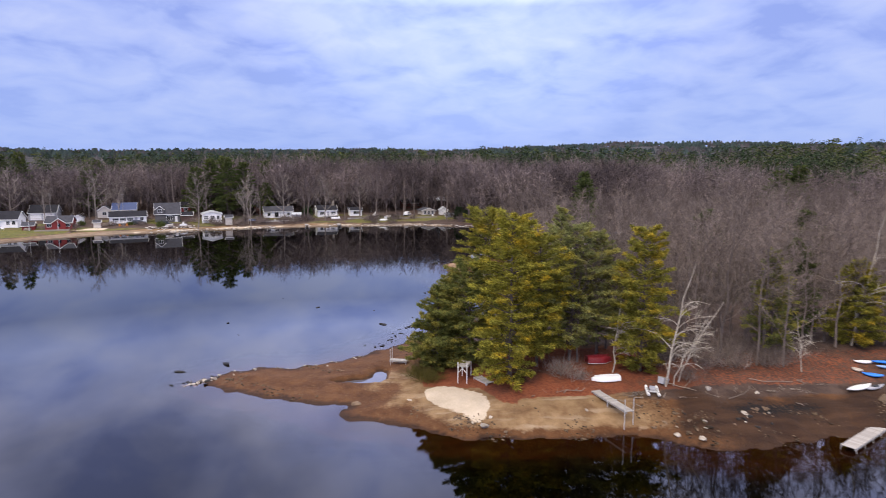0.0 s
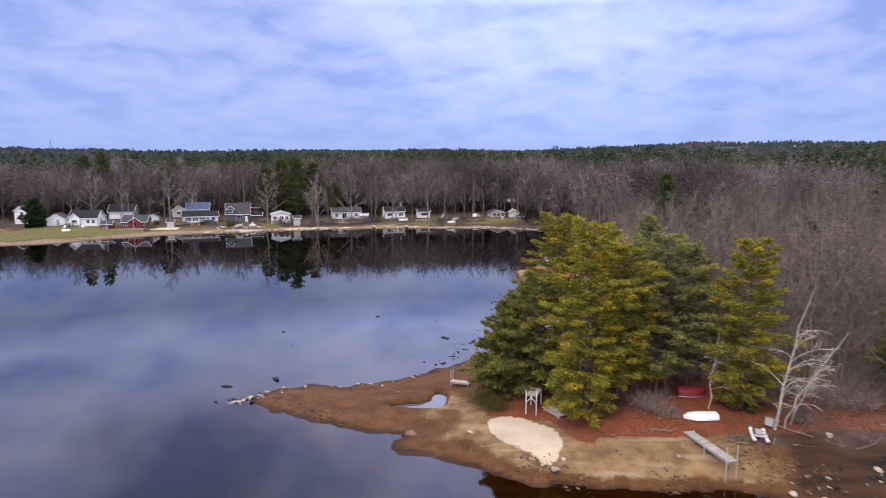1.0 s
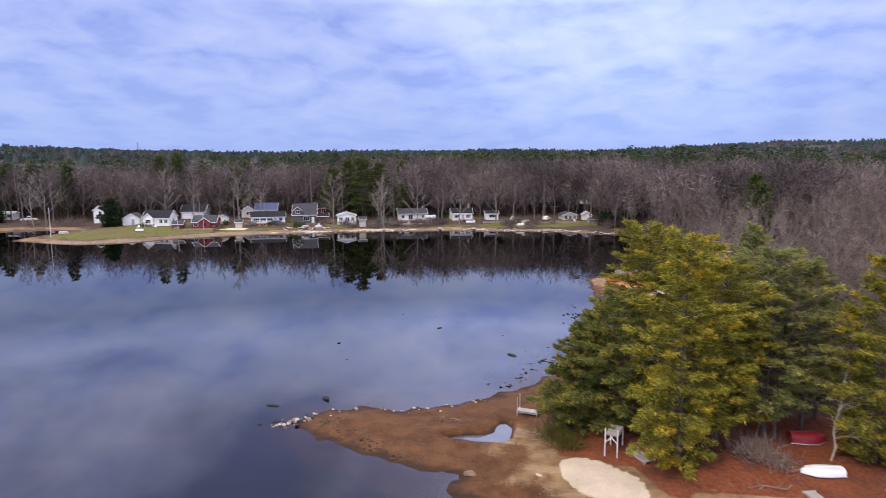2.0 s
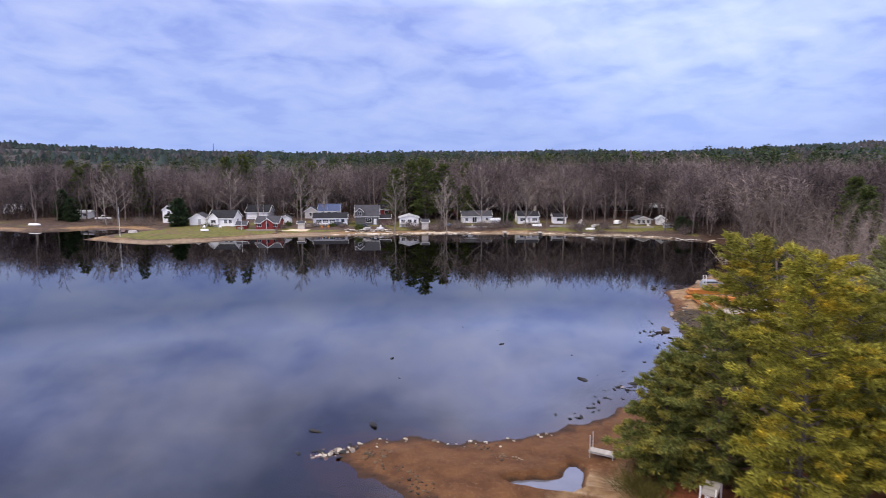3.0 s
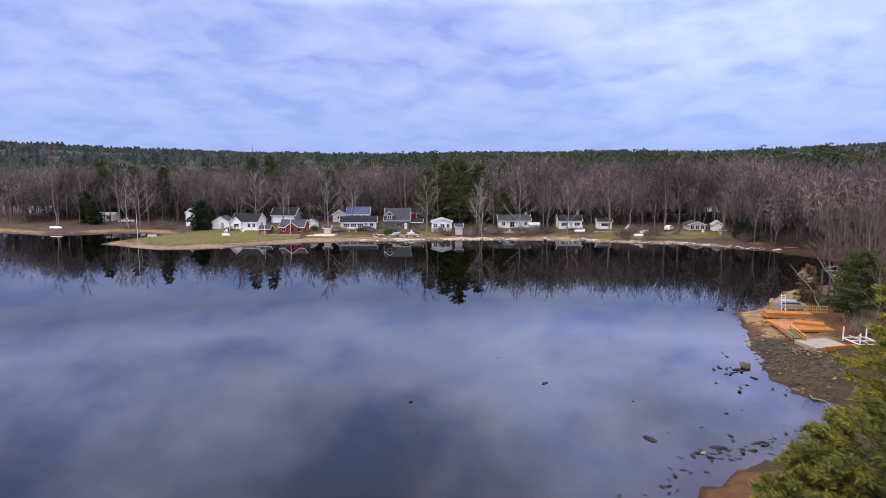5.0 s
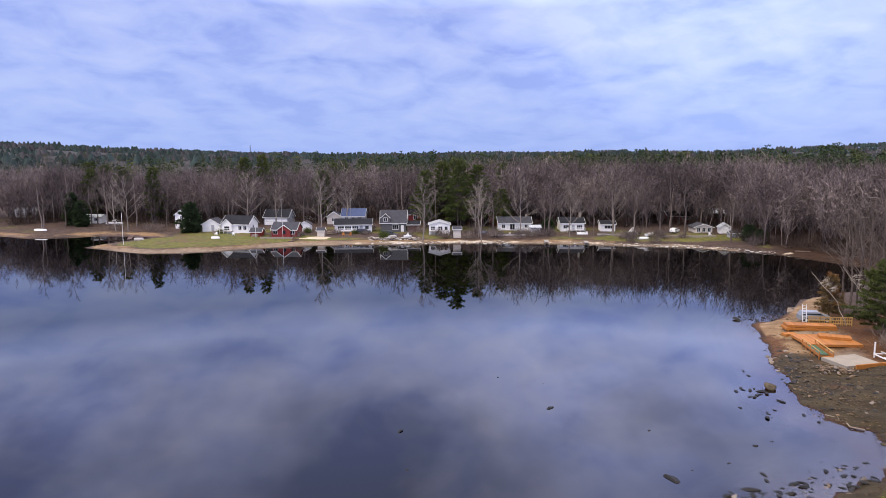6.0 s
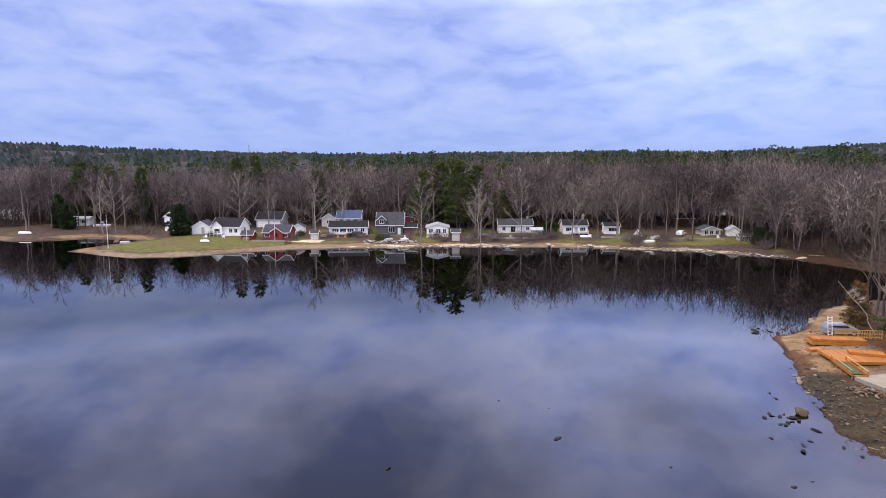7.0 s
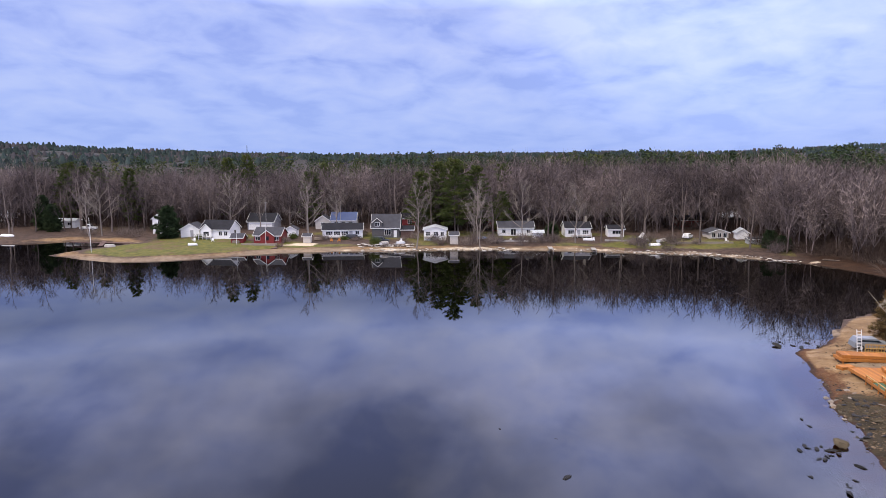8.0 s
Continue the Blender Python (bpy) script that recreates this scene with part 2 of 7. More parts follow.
M["lumber_pale"] = mat("yellow_new_lumber", (0.48, 0.30, 0.10), 0.7, vary=0.2, scale=1.4, fine=12, stretch=(5, 1, 1), bump=0.008, object_vary=0.2)
M["alu"] = mat("dull_aluminium", (0.62, 0.62, 0.62), 0.45, metal=0.5, vary=0.1, scale=2)
M["steel"] = mat("dark_steel", (0.10, 0.10, 0.11), 0.5, metal=0.6, vary=0.2, scale=3)
M["concrete"] = mat("pale_concrete", (0.29, 0.25, 0.20), 0.85, vary=0.18, scale=0.8, fine=12, bump=0.01)
M["blue_plastic"] = mat("bright_blue_plastic", (0.02, 0.20, 0.72), 0.4, vary=0.12, scale=2)
M["pale_blue"] = mat("faded_blue_plastic", (0.22, 0.36, 0.62), 0.5, vary=0.12, scale=2)
M["green"] = mat("green_tarp", (0.03, 0.085, 0.025), 0.6, vary=0.25, scale=3)
M["red"] = mat("deep_red_paint", (0.22, 0.012, 0.018), 0.55, vary=0.2, scale=2)
M["rubber"] = mat("black_rubber", (0.025, 0.025, 0.027), 0.7, vary=0.2, scale=6)
M["car_silver"] = mat("silver_car_paint", (0.30, 0.32, 0.34), 0.35, metal=0.4, vary=0.06, scale=1)
M["car_dark"] = mat("dark_car_paint", (0.03, 0.035, 0.05), 0.3, vary=0.1, scale=1)
M["log"] = mat("bleached_driftwood", (0.20, 0.16, 0.125), 0.85, vary=0.3, scale=2, fine=14, stretch=(1, 1, 4), bump=0.01, object_vary=0.2)
M["rust_leaf"] = mat("russet_leaves", (0.36, 0.06, 0.03), 0.8, vary=0.3, scale=2, island=0.4, spec=0.2)


def glass_material():
    m = bpy.data.materials.new("dark_window_glass")
    m.use_nodes = True
    b = m.node_tree.nodes["Principled BSDF"]
    b.inputs["Base Color"].default_value = (0.015, 0.018, 0.022, 1)
    b.inputs["Roughness"].default_value = 0.06
    b.inputs["IOR"].default_value = 1.5
    return m


M["glass"] = glass_material()


def water_material():
    """Clear brown lake water: it mirrors by Fresnel, and the bed shows through where it is shallow."""
    m = bpy.data.materials.new("still_lake_water")
    m.use_nodes = True
    nt = m.node_tree
    N, L = nt.nodes.new, nt.links.new
    nt.nodes.remove(nt.nodes["Principled BSDF"])
    co = N("ShaderNodeTexCoord")
    big = N("ShaderNodeTexNoise"); big.inputs["Scale"].default_value = 0.03; big.inputs["Detail"].default_value = 3
    L(co.outputs["Object"], big.inputs["Vector"])
    # light airs ruffle the surface in patches
    ro = N("ShaderNodeMapRange"); ro.inputs[1].default_value, ro.inputs[2].default_value, ro.inputs[3].default_value, ro.inputs[4].default_value = 0.35, 0.7, 0.012, 0.04
    L(big.outputs[0], ro.inputs[0])
    gloss = N("ShaderNodeBsdfGlossy"); gloss.inputs["Color"].default_value = (1.0, 1.0, 1.0, 1); L(ro.outputs[0], gloss.inputs["Roughness"])
    clear = N("ShaderNodeBsdfTransparent"); clear.inputs[0].default_value = (0.58, 0.40, 0.24, 1)
    fr = N("ShaderNodeFresnel"); fr.inputs[0].default_value = 1.38
    mx = N("ShaderNodeMixShader"); L(fr.outputs[0], mx.inputs[0]); L(clear.outputs[0], mx.inputs[1]); L(gloss.outputs[0], mx.inputs[2])
    tint = N("ShaderNodeVectorMath"); tint.operation = "SCALE"; tint.inputs[0].default_value = (1.0, 1.0, 1.0); L(fr.outputs[0], tint.inputs["Scale"])
    deep = N("ShaderNodeBsdfGlossy"); L(tint.outputs[0], deep.inputs["Color"]); L(ro.outputs[0], deep.inputs["Roughness"])
    at = N("ShaderNodeAttribute"); at.attribute_name = "shallow"
    both = N("ShaderNodeMixShader"); L(at.outputs["Fac"], both.inputs[0]); L(deep.outputs[0], both.inputs[1]); L(mx.outputs[0], both.inputs[2])
    L(both.outputs[0], nt.nodes["Material Output"].inputs[0])
    return m


M["water"] = water_material()


def ground_material():
    """Lake bed, mud, sand, lawn and leaf litter, laid by the masks that the terrain carries."""
    m = bpy.data.materials.new("lakeside_ground")
    m.use_nodes = True
    nt = m.node_tree
    N, L = nt.nodes.new, nt.links.new
    b = nt.nodes["Principled BSDF"]
    b.inputs["Specular IOR Level"].default_value = 0.25
    co = N("ShaderNodeTexCoord")

    def noise_at(scale, detail=6, rough=0.6):
        n = N("ShaderNodeTexNoise"); n.inputs["Scale"].default_value = scale; n.inputs["Detail"].default_value = detail; n.inputs["Roughness"].default_value = rough
        L(co.outputs["Object"], n.inputs["Vector"])
        return n.outputs[0]

    def two(a, c, fac, lo=0.4, hi=0.6):
        r = N("ShaderNodeMapRange"); r.inputs[1].default_value, r.inputs[2].default_value = lo, hi
        L(fac, r.inputs[0])
        x = N("ShaderNodeMix"); x.data_type = "RGBA"; L(r.outputs[0], x.inputs[0])
        for socket, v in ((x.inputs[6], a), (x.inputs[7], c)):
            if isinstance(v, tuple):
                socket.default_value = (*v, 1)
            else:
                L(v, socket)
        return x.outputs[2]

    wide, mid, fine, tiny = noise_at(0.12), noise_at(0.7), noise_at(3.5), noise_at(14.0, 3)
    # the water drew back in bands along the shore
    band = N("ShaderNodeMapping"); band.inputs["Scale"].default_value = (0.22, 1.3, 1.0); L(co.outputs["Object"], band.inputs[0])
    st = N("ShaderNodeTexNoise"); st.inputs["Scale"].default_value = 1.0; st.inputs["Detail"].default_value = 7; L(band.outputs[0], st.inputs["Vector"])
    streak = st.outputs[0]
    colour = two((0.05, 0.031, 0.024), (0.09, 0.058, 0.044), mid)                    # woodland floor
    layers = [
        ("mud", two(two((0.074, 0.029, 0.009), (0.13, 0.058, 0.021), mid, 0.34, 0.66), (0.19, 0.11, 0.052), fine, 0.56, 0.85)),
        ("tan", two(two((0.15, 0.082, 0.036), (0.30, 0.195, 0.10), mid, 0.32, 0.68), (0.34, 0.25, 0.16), streak, 0.54, 0.72)),
        ("dry", two((0.17, 0.12, 0.078), (0.27, 0.205, 0.145), mid, 0.3, 0.7)),
        ("wet", two(two((0.026, 0.011, 0.005), (0.055, 0.026, 0.012), streak, 0.35, 0.65), (0.10, 0.056, 0.03), fine, 0.6, 0.88)),
        ("olive", two(two((0.022, 0.016, 0.007), (0.058, 0.041, 0.018), streak, 0.35, 0.65), (0.10, 0.075, 0.038), fine, 0.58, 0.85)),
        ("litter", two(two((0.15, 0.040, 0.018), (0.25, 0.080, 0.034), fine, 0.35, 0.65), (0.085, 0.04, 0.024), wide, 0.5, 0.68)),
        ("grass", two(two((0.072, 0.080, 0.015), (0.155, 0.138, 0.03), mid, 0.35, 0.65), (0.13, 0.085, 0.045), wide, 0.52, 0.66)),
        ("sand", two((0.50, 0.41, 0.30), (0.60, 0.50, 0.38), mid, 0.3, 0.7)),
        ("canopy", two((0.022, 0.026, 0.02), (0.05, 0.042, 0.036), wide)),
        # silt, coloured near black to stand for light lost in deep water
        ("silt_depth_shade", two((0.005, 0.0045, 0.005), (0.012, 0.009, 0.008), mid)),
    ]
    for name, c in layers:
        at = N("ShaderNodeAttribute"); at.attribute_name = name
        j = N("ShaderNodeMath"); j.operation = "MULTIPLY_ADD"; j.inputs[1].default_value = 0.7; L(fine, j.inputs[0])
        k = N("ShaderNodeMath"); k.operation = "ADD"; k.inputs[1].default_value = -0.35; L(at.outputs["Fac"], k.inputs[0]); L(k.outputs[0], j.inputs[2])
        colour = two(colour, c, j.outputs[0], *((0.3, 0.7) if name in ("wet", "tan", "dry") else (0.42, 0.58)))
    both = N("ShaderNodeMath"); both.operation = "ADD"; L(tiny, both.inputs[0]); L(noise_at(0.32, 8, 0.65), both.inputs[1])
    t = N("ShaderNodeMapRange"); t.inputs[1].default_value, t.inputs[2].default_value, t.inputs[3].default_value, t.inputs[4].default_value = 0.72, 1.28, 0.78, 1.14
    L(both.outputs[0], t.inputs[0])
    sc = N("ShaderNodeVectorMath"); sc.operation = "SCALE"; L(colour, sc.inputs[0]); L(t.outputs[0], sc.inputs["Scale"])
    L(sc.outputs[0], b.inputs["Base Color"])
    b.inputs["Roughness"].default_value = 0.85
    h = N("ShaderNodeMath"); h.operation = "MULTIPLY_ADD"; h.inputs[1].default_value = 2.0; L(fine, h.inputs[0]); L(tiny, h.inputs[2])
    bp = N("ShaderNodeBump"); bp.inputs["Strength"].default_value = 0.7; bp.inputs["Distance"].default_value = 0.06
    L(h.outputs[0], bp.inputs["Height"]); L(bp.outputs[0], b.inputs["Normal"])
    return m


M["ground"] = ground_material()

# ---- building helpers ----
RNG = np.random.RandomState(7)


class Geo:
    """Collects tubes, boxes and slivers for one mesh."""

    def __init__(self):
        self.v, self.f = [], []

    def add(self, verts, faces):
        n = len(self.v)
        self.v.extend(tuple(p) for p in verts)
        self.f.extend(tuple(n + i for i in face) for face in faces)

    def tube(self, p0, p1, r0, r1, n=6, caps=False):
        p0, p1 = np.array(p0, float), np.array(p1, float)
        d = p1 - p0
        d /= max(np.linalg.norm(d), 1e-6)
        a = np.cross(d, (0.0, 0.0, 1.0) if abs(d[2]) < 0.9 else (1.0, 0.0, 0.0))
        a /= np.linalg.norm(a)
        b = np.cross(d, a)
        ring = [(math.cos(2 * math.pi * i / n), math.sin(2 * math.pi * i / n)) for i in range(n)]
        verts = [p0 + r0 * (c * a + s * b) for c, s in ring] + [p1 + r1 * (c * a + s * b) for c, s in ring]
        faces = [(i, (i + 1) % n, n + (i + 1) % n, n + i) for i in range(n)]
        if caps:
            faces += [tuple(range(n - 1, -1, -1)), tuple(range(n, 2 * n))]
        self.add(verts, faces)

    def path(self, pts, r0, r1, n=6):
        k = len(pts) - 1
        for i in range(k):
            self.tube(pts[i], pts[i + 1], r0 + (r1 - r0) * i / k, r0 + (r1 - r0) * (i + 1) / k, n)

    def box(self, x0, x1, y0, y1, z0, z1):
        self.add([(x, y, z) for z in (z0, z1) for y in (y0, y1) for x in (x0, x1)],
                 [(0, 2, 3, 1), (4, 5, 7, 6), (0, 1, 5, 4), (1, 3, 7, 5), (3, 2, 6, 7), (2, 0, 4, 6)])

    def beam(self, p0, p1, w, h):
        p0, p1 = Vector(p0), Vector(p1)
        d = (p1 - p0).normalized()
        side = d.cross(Vector((0, 0, 1)) if abs(d.z) < 0.95 else Vector((1, 0, 0))).normalized() * (w / 2)
        up = side.cross(d).normalized() * (h / 2)
        self.add([p + s * side + u * up for p in (p0, p1) for s, u in ((-1, -1), (1, -1), (1, 1), (-1, 1))],
                 [(0, 1, 2, 3), (7, 6, 5, 4), (0, 4, 5, 1), (1, 5, 6, 2), (2, 6, 7, 3), (3, 7, 4, 0)])

    def prism(self, outline, y0, y1):
        """An outline in x and z, drawn out along y."""
        n = len(outline)
        self.add([(x, y0, z) for x, z in outline] + [(x, y1, z) for x, z in outline],
                 [tuple(range(n)), tuple(range(2 * n - 1, n - 1, -1))] + [(i, n + i, n + (i + 1) % n, (i + 1) % n) for i in range(n)])

    def slivers(self, p, d, length, width, spin=None):
        """Thin leaf-like triangles from arrays of feet, directions, lengths and widths."""
        p, d = np.asarray(p, float), np.asarray(d, float)
        d = d / np.maximum(np.linalg.norm(d, axis=1, keepdims=True), 1e-6)
        s = np.cross(d, RNG.normal(size=d.shape) if spin is None else spin)
        s /= np.maximum(np.linalg.norm(s, axis=1, keepdims=True), 1e-6)
        length, width = np.broadcast_to(length, len(p))[:, None], np.broadcast_to(width, len(p))[:, None]
        n = len(self.v)
        tri = np.stack([p - s * width / 2, p + s * width / 2, p + d * length], 1).reshape(-1, 3)
        self.v.extend(map(tuple, tri))
        self.f.extend((n + 3 * i, n + 3 * i + 1, n + 3 * i + 2) for i in range(len(p)))

    def mesh(self, name, material, smooth=False):
        me = bpy.data.meshes.new(name)
        me.from_pydata(self.v, [], self.f)
        me.materials.append(material)
        if smooth:
            me.polygons.foreach_set("use_smooth", [True] * len(me.polygons))
        me.update()
        return me

    def triangles(self):
        """All as vertices and triangles, for joining in numbers."""
        f = []
        for q in self.f:
            f.extend((q[0], q[i], q[i + 1]) for i in range(1, len(q) - 1))
        return np.array(self.v, np.float32), np.array(f, np.int32)


def big_mesh(name, v, f, material):
    me = bpy.data.meshes.new(name)
    me.vertices.add(len(v))
    me.vertices.foreach_set("co", np.ascontiguousarray(v, np.float32).ravel())
    me.loops.add(f.size)
    me.loops.foreach_set("vertex_index", np.ascontiguousarray(f, np.int32).ravel())
    me.polygons.add(len(f))
    me.polygons.foreach_set("loop_start", np.arange(0, f.size, f.shape[1], dtype=np.int32))
    me.materials.append(material)
    me.update(calc_edges=True)
    me.validate()
    return me


def part(name, geo, material, parent, label="", smooth=False):
    ob = new(name, geo if isinstance(geo, bpy.types.Mesh) else geo.mesh(name, material, smooth))
    ob.parent = parent
    if label:
        ob["label"] = label
    return ob


def thing(name, m, label, category, group=""):
    e = new(name)
    e.empty_display_size = 0.2
    e.matrix_world = m
    return tagged(e, label, category, group)


# ---- terrain ----
# the lake's outline, the water inside
LAKE = np.array([
    (140, -320), (100, -60), (66, 30), (48, 44.5), (40, 47.6), (34.5, 48.0), (30, 47.2), (26, 45.8), (23.1, 45.7), (20.1, 46.6), (17.6, 48.6), (14.6, 48.9),
    (9.5, 48.7), (4.5, 48.7), (-0.4, 49.3), (-3.3, 51.2), (-5.3, 52.3), (-7.1, 52.65), (-9.2, 53.15), (-10.3, 53.95), (-10.85, 54.9), (-10.8, 55.7), (-10.4, 56.35), (-9.9, 56.8), (-10.2, 57.1),
    (-11.4, 57.3), (-13.7, 57.1), (-16.8, 59.0), (-19.9, 60.4), (-23.1, 61.7), (-25.7, 64.0), (-25.6, 67.0), (-21.8, 69.0), (-17.3, 69.0), (-12.4, 71.3),
    (-9.2, 74.0), (-6.8, 76.3), (-4.6, 79.2), (-2.0, 83.0), (2, 88), (6.5, 92.5), (10, 97.5), (9.6, 102), (6.5, 104.6), (4.9, 108.5),
    (4.7, 116), (4.2, 122.6), (4.8, 129), (4.4, 136), (4.5, 141), (9.0, 146.7), (11.8, 155), (15, 162), (23, 171), (38, 177),
    (58, 181), (60, 187), (44, 197), (32.7, 206), (27.4, 212.9), (22.2, 219.3), (12.1, 223.2), (-0.3, 227), (-20.7, 225), (-35.1, 224.3),
    (-49.5, 220.7), (-63.8, 216.1), (-77.3, 209.5), (-91.4, 204.9), (-103.8, 197.6), (-109, 192.8), (-113.4, 187.3), (-119.5, 180.5), (-126.6, 175.4), (-132.9, 171.6),
    (-144.8, 173.2), (-157, 176.1), (-156.7, 182.6), (-155.7, 189.8), (-153.4, 199), (-164.6, 202.5), (-176, 201), (-184, 192), (-190, 187), (-216, 189),
    (-300, 205), (-430, 150), (-460, -320)], float)


def lake_distance(x, y):
    """Metres from the shore: positive on land, negative in the water."""
    x, y = np.asarray(x, float), np.asarray(y, float)
    best = np.full(x.shape, 1e9)
    inside = np.zeros(x.shape, bool)
    for (ax, ay), (bx, by) in zip(LAKE, np.roll(LAKE, -1, 0)):
        ex, ey = bx - ax, by - ay
        t = np.clip(((x - ax) * ex + (y - ay) * ey) / (ex * ex + ey * ey), 0, 1)
        best = np.minimum(best, (x - ax - t * ex) ** 2 + (y - ay - t * ey) ** 2)
        if ey:
            cross = ((ay > y) != (by > y)) & (x < (y - ay) / ey * ex + ax)
            inside ^= cross
    d = np.sqrt(best)
    return np.where(inside, -d, d)


def ease(v, a, b):
    t = np.clip((np.asarray(v, float) - a) / (b - a), 0, 1)
    return t * t * (3 - 2 * t)


def waves(x, y, size, seed=0):
    """Smooth, repeatable unevenness between about -1 and 1."""
    r = np.random.RandomState(seed)
    out = 0
    for i in range(7):
        a, ph, k = r.uniform(0, 6.283), r.uniform(0, 6.283), r.uniform(0.6, 1.9) / size * 3
        out = out + np.sin((x * math.cos(a) + y * math.sin(a)) * k + ph)
    return out / 3.2


PUDDLE = ((-10.8, 63.5, 1.2, 0.55), (-9.4, 63.7, 1.5, 0.85), (-7.8, 64.1, 1.3, 1.0), (-7.3, 65.7, 0.85, 1.7))


def ground_z(x, y):
    x, y = np.asarray(x, float), np.asarray(y, float)
    d = lake_distance(x, y) + 0.35 * waves(x, y, 2.2, 3) + 0.2 * waves(x, y, 0.9, 4)
    point = ease(x, -6, 12)
    rise = (0.5 + 2.4 * point) * (1 - ease(y, 85, 105)) + 1.15 * ease(y, 85, 105)
    rise = np.where(y > 160, 1.2, rise)
    land = rise * (1 - np.exp(-np.maximum(d, 0) / (3.6 + 2.6 * point * (y < 160))))
    land = land + 0.032 * np.clip(d - 12, 0, 110) + 0.010 * np.clip(d - 122, 0, 900)
    far = np.hypot(x, y)
    hills = ease(far, 450, 2200) * (12 + 9 * waves(x, y, 900, 11) + 4 * waves(x, y, 300, 12))
    hills = hills + ease(-x - 0.25 * y, 250, 1500) * ease(far, 400, 1500) * 21 + ease(x, 120, 700) * 17
    land = land + np.maximum(hills, 0) * (d > 0)
    land = land + ease(d, 1, 4) * 0.10 * waves(x, y, 3.0, 5) + ease(d, 0.2, 1.5) * 0.035 * waves(x, y, 0.8, 6)
    bed = -(0.14 - 0.10 * ease(x, 14, 20) * (y < 60)) * np.maximum(-d, 0) - 0.02
    bed = np.maximum(bed, -3.5)
    z = np.where(d > 0, land + 0.02, bed)
    # a puddle behind the spit
    for px, py, rx, ry in PUDDLE:
        q = ((x - px) / rx) ** 2 + ((y - py) / ry) ** 2
        z = np.where(q < 1.8, np.minimum(z, -0.07 + 0.22 * np.clip(q - 0.6, 0, 2)), z)
    return z


SAND = [(-2.5, 59.6), (-1.2, 60.0), (0.8, 58.9), (3.3, 55.7), (3.5, 53.6), (2.4, 50.6), (0.7, 50.9), (-0.9, 53.2), (-2.3, 56.6)]


def spaced(stops):
    out = []
    for (a, b, step) in stops:
        out.extend(np.linspace(a, b, max(2, int(round(abs(b - a) / step)) + 1))[:-1])
    out.append(stops[-1][1])
    return np.array(out)


def inside_polygon(x, y, poly, soft=0.5):
    """1 inside an outline, 0 outside, with an edge that many metres wide."""
    c = np.zeros(np.shape(x), bool)
    best = np.full(np.shape(x), 1e9)
    for (ax, ay), (bx, by) in zip(poly, poly[1:] + poly[:1]):
        ex, ey = bx - ax, by - ay
        t = np.clip(((x - ax) * ex + (y - ay) * ey) / (ex * ex + ey * ey), 0, 1)
        best = np.minimum(best, np.hypot(x - ax - t * ex, y - ay - t * ey))
        if ay != by:
            c ^= ((ay > y) != (by > y)) & (x < (y - ay) / (by - ay) * (bx - ax) + ax)
    return ease(np.where(c, best, -best), -soft, soft)


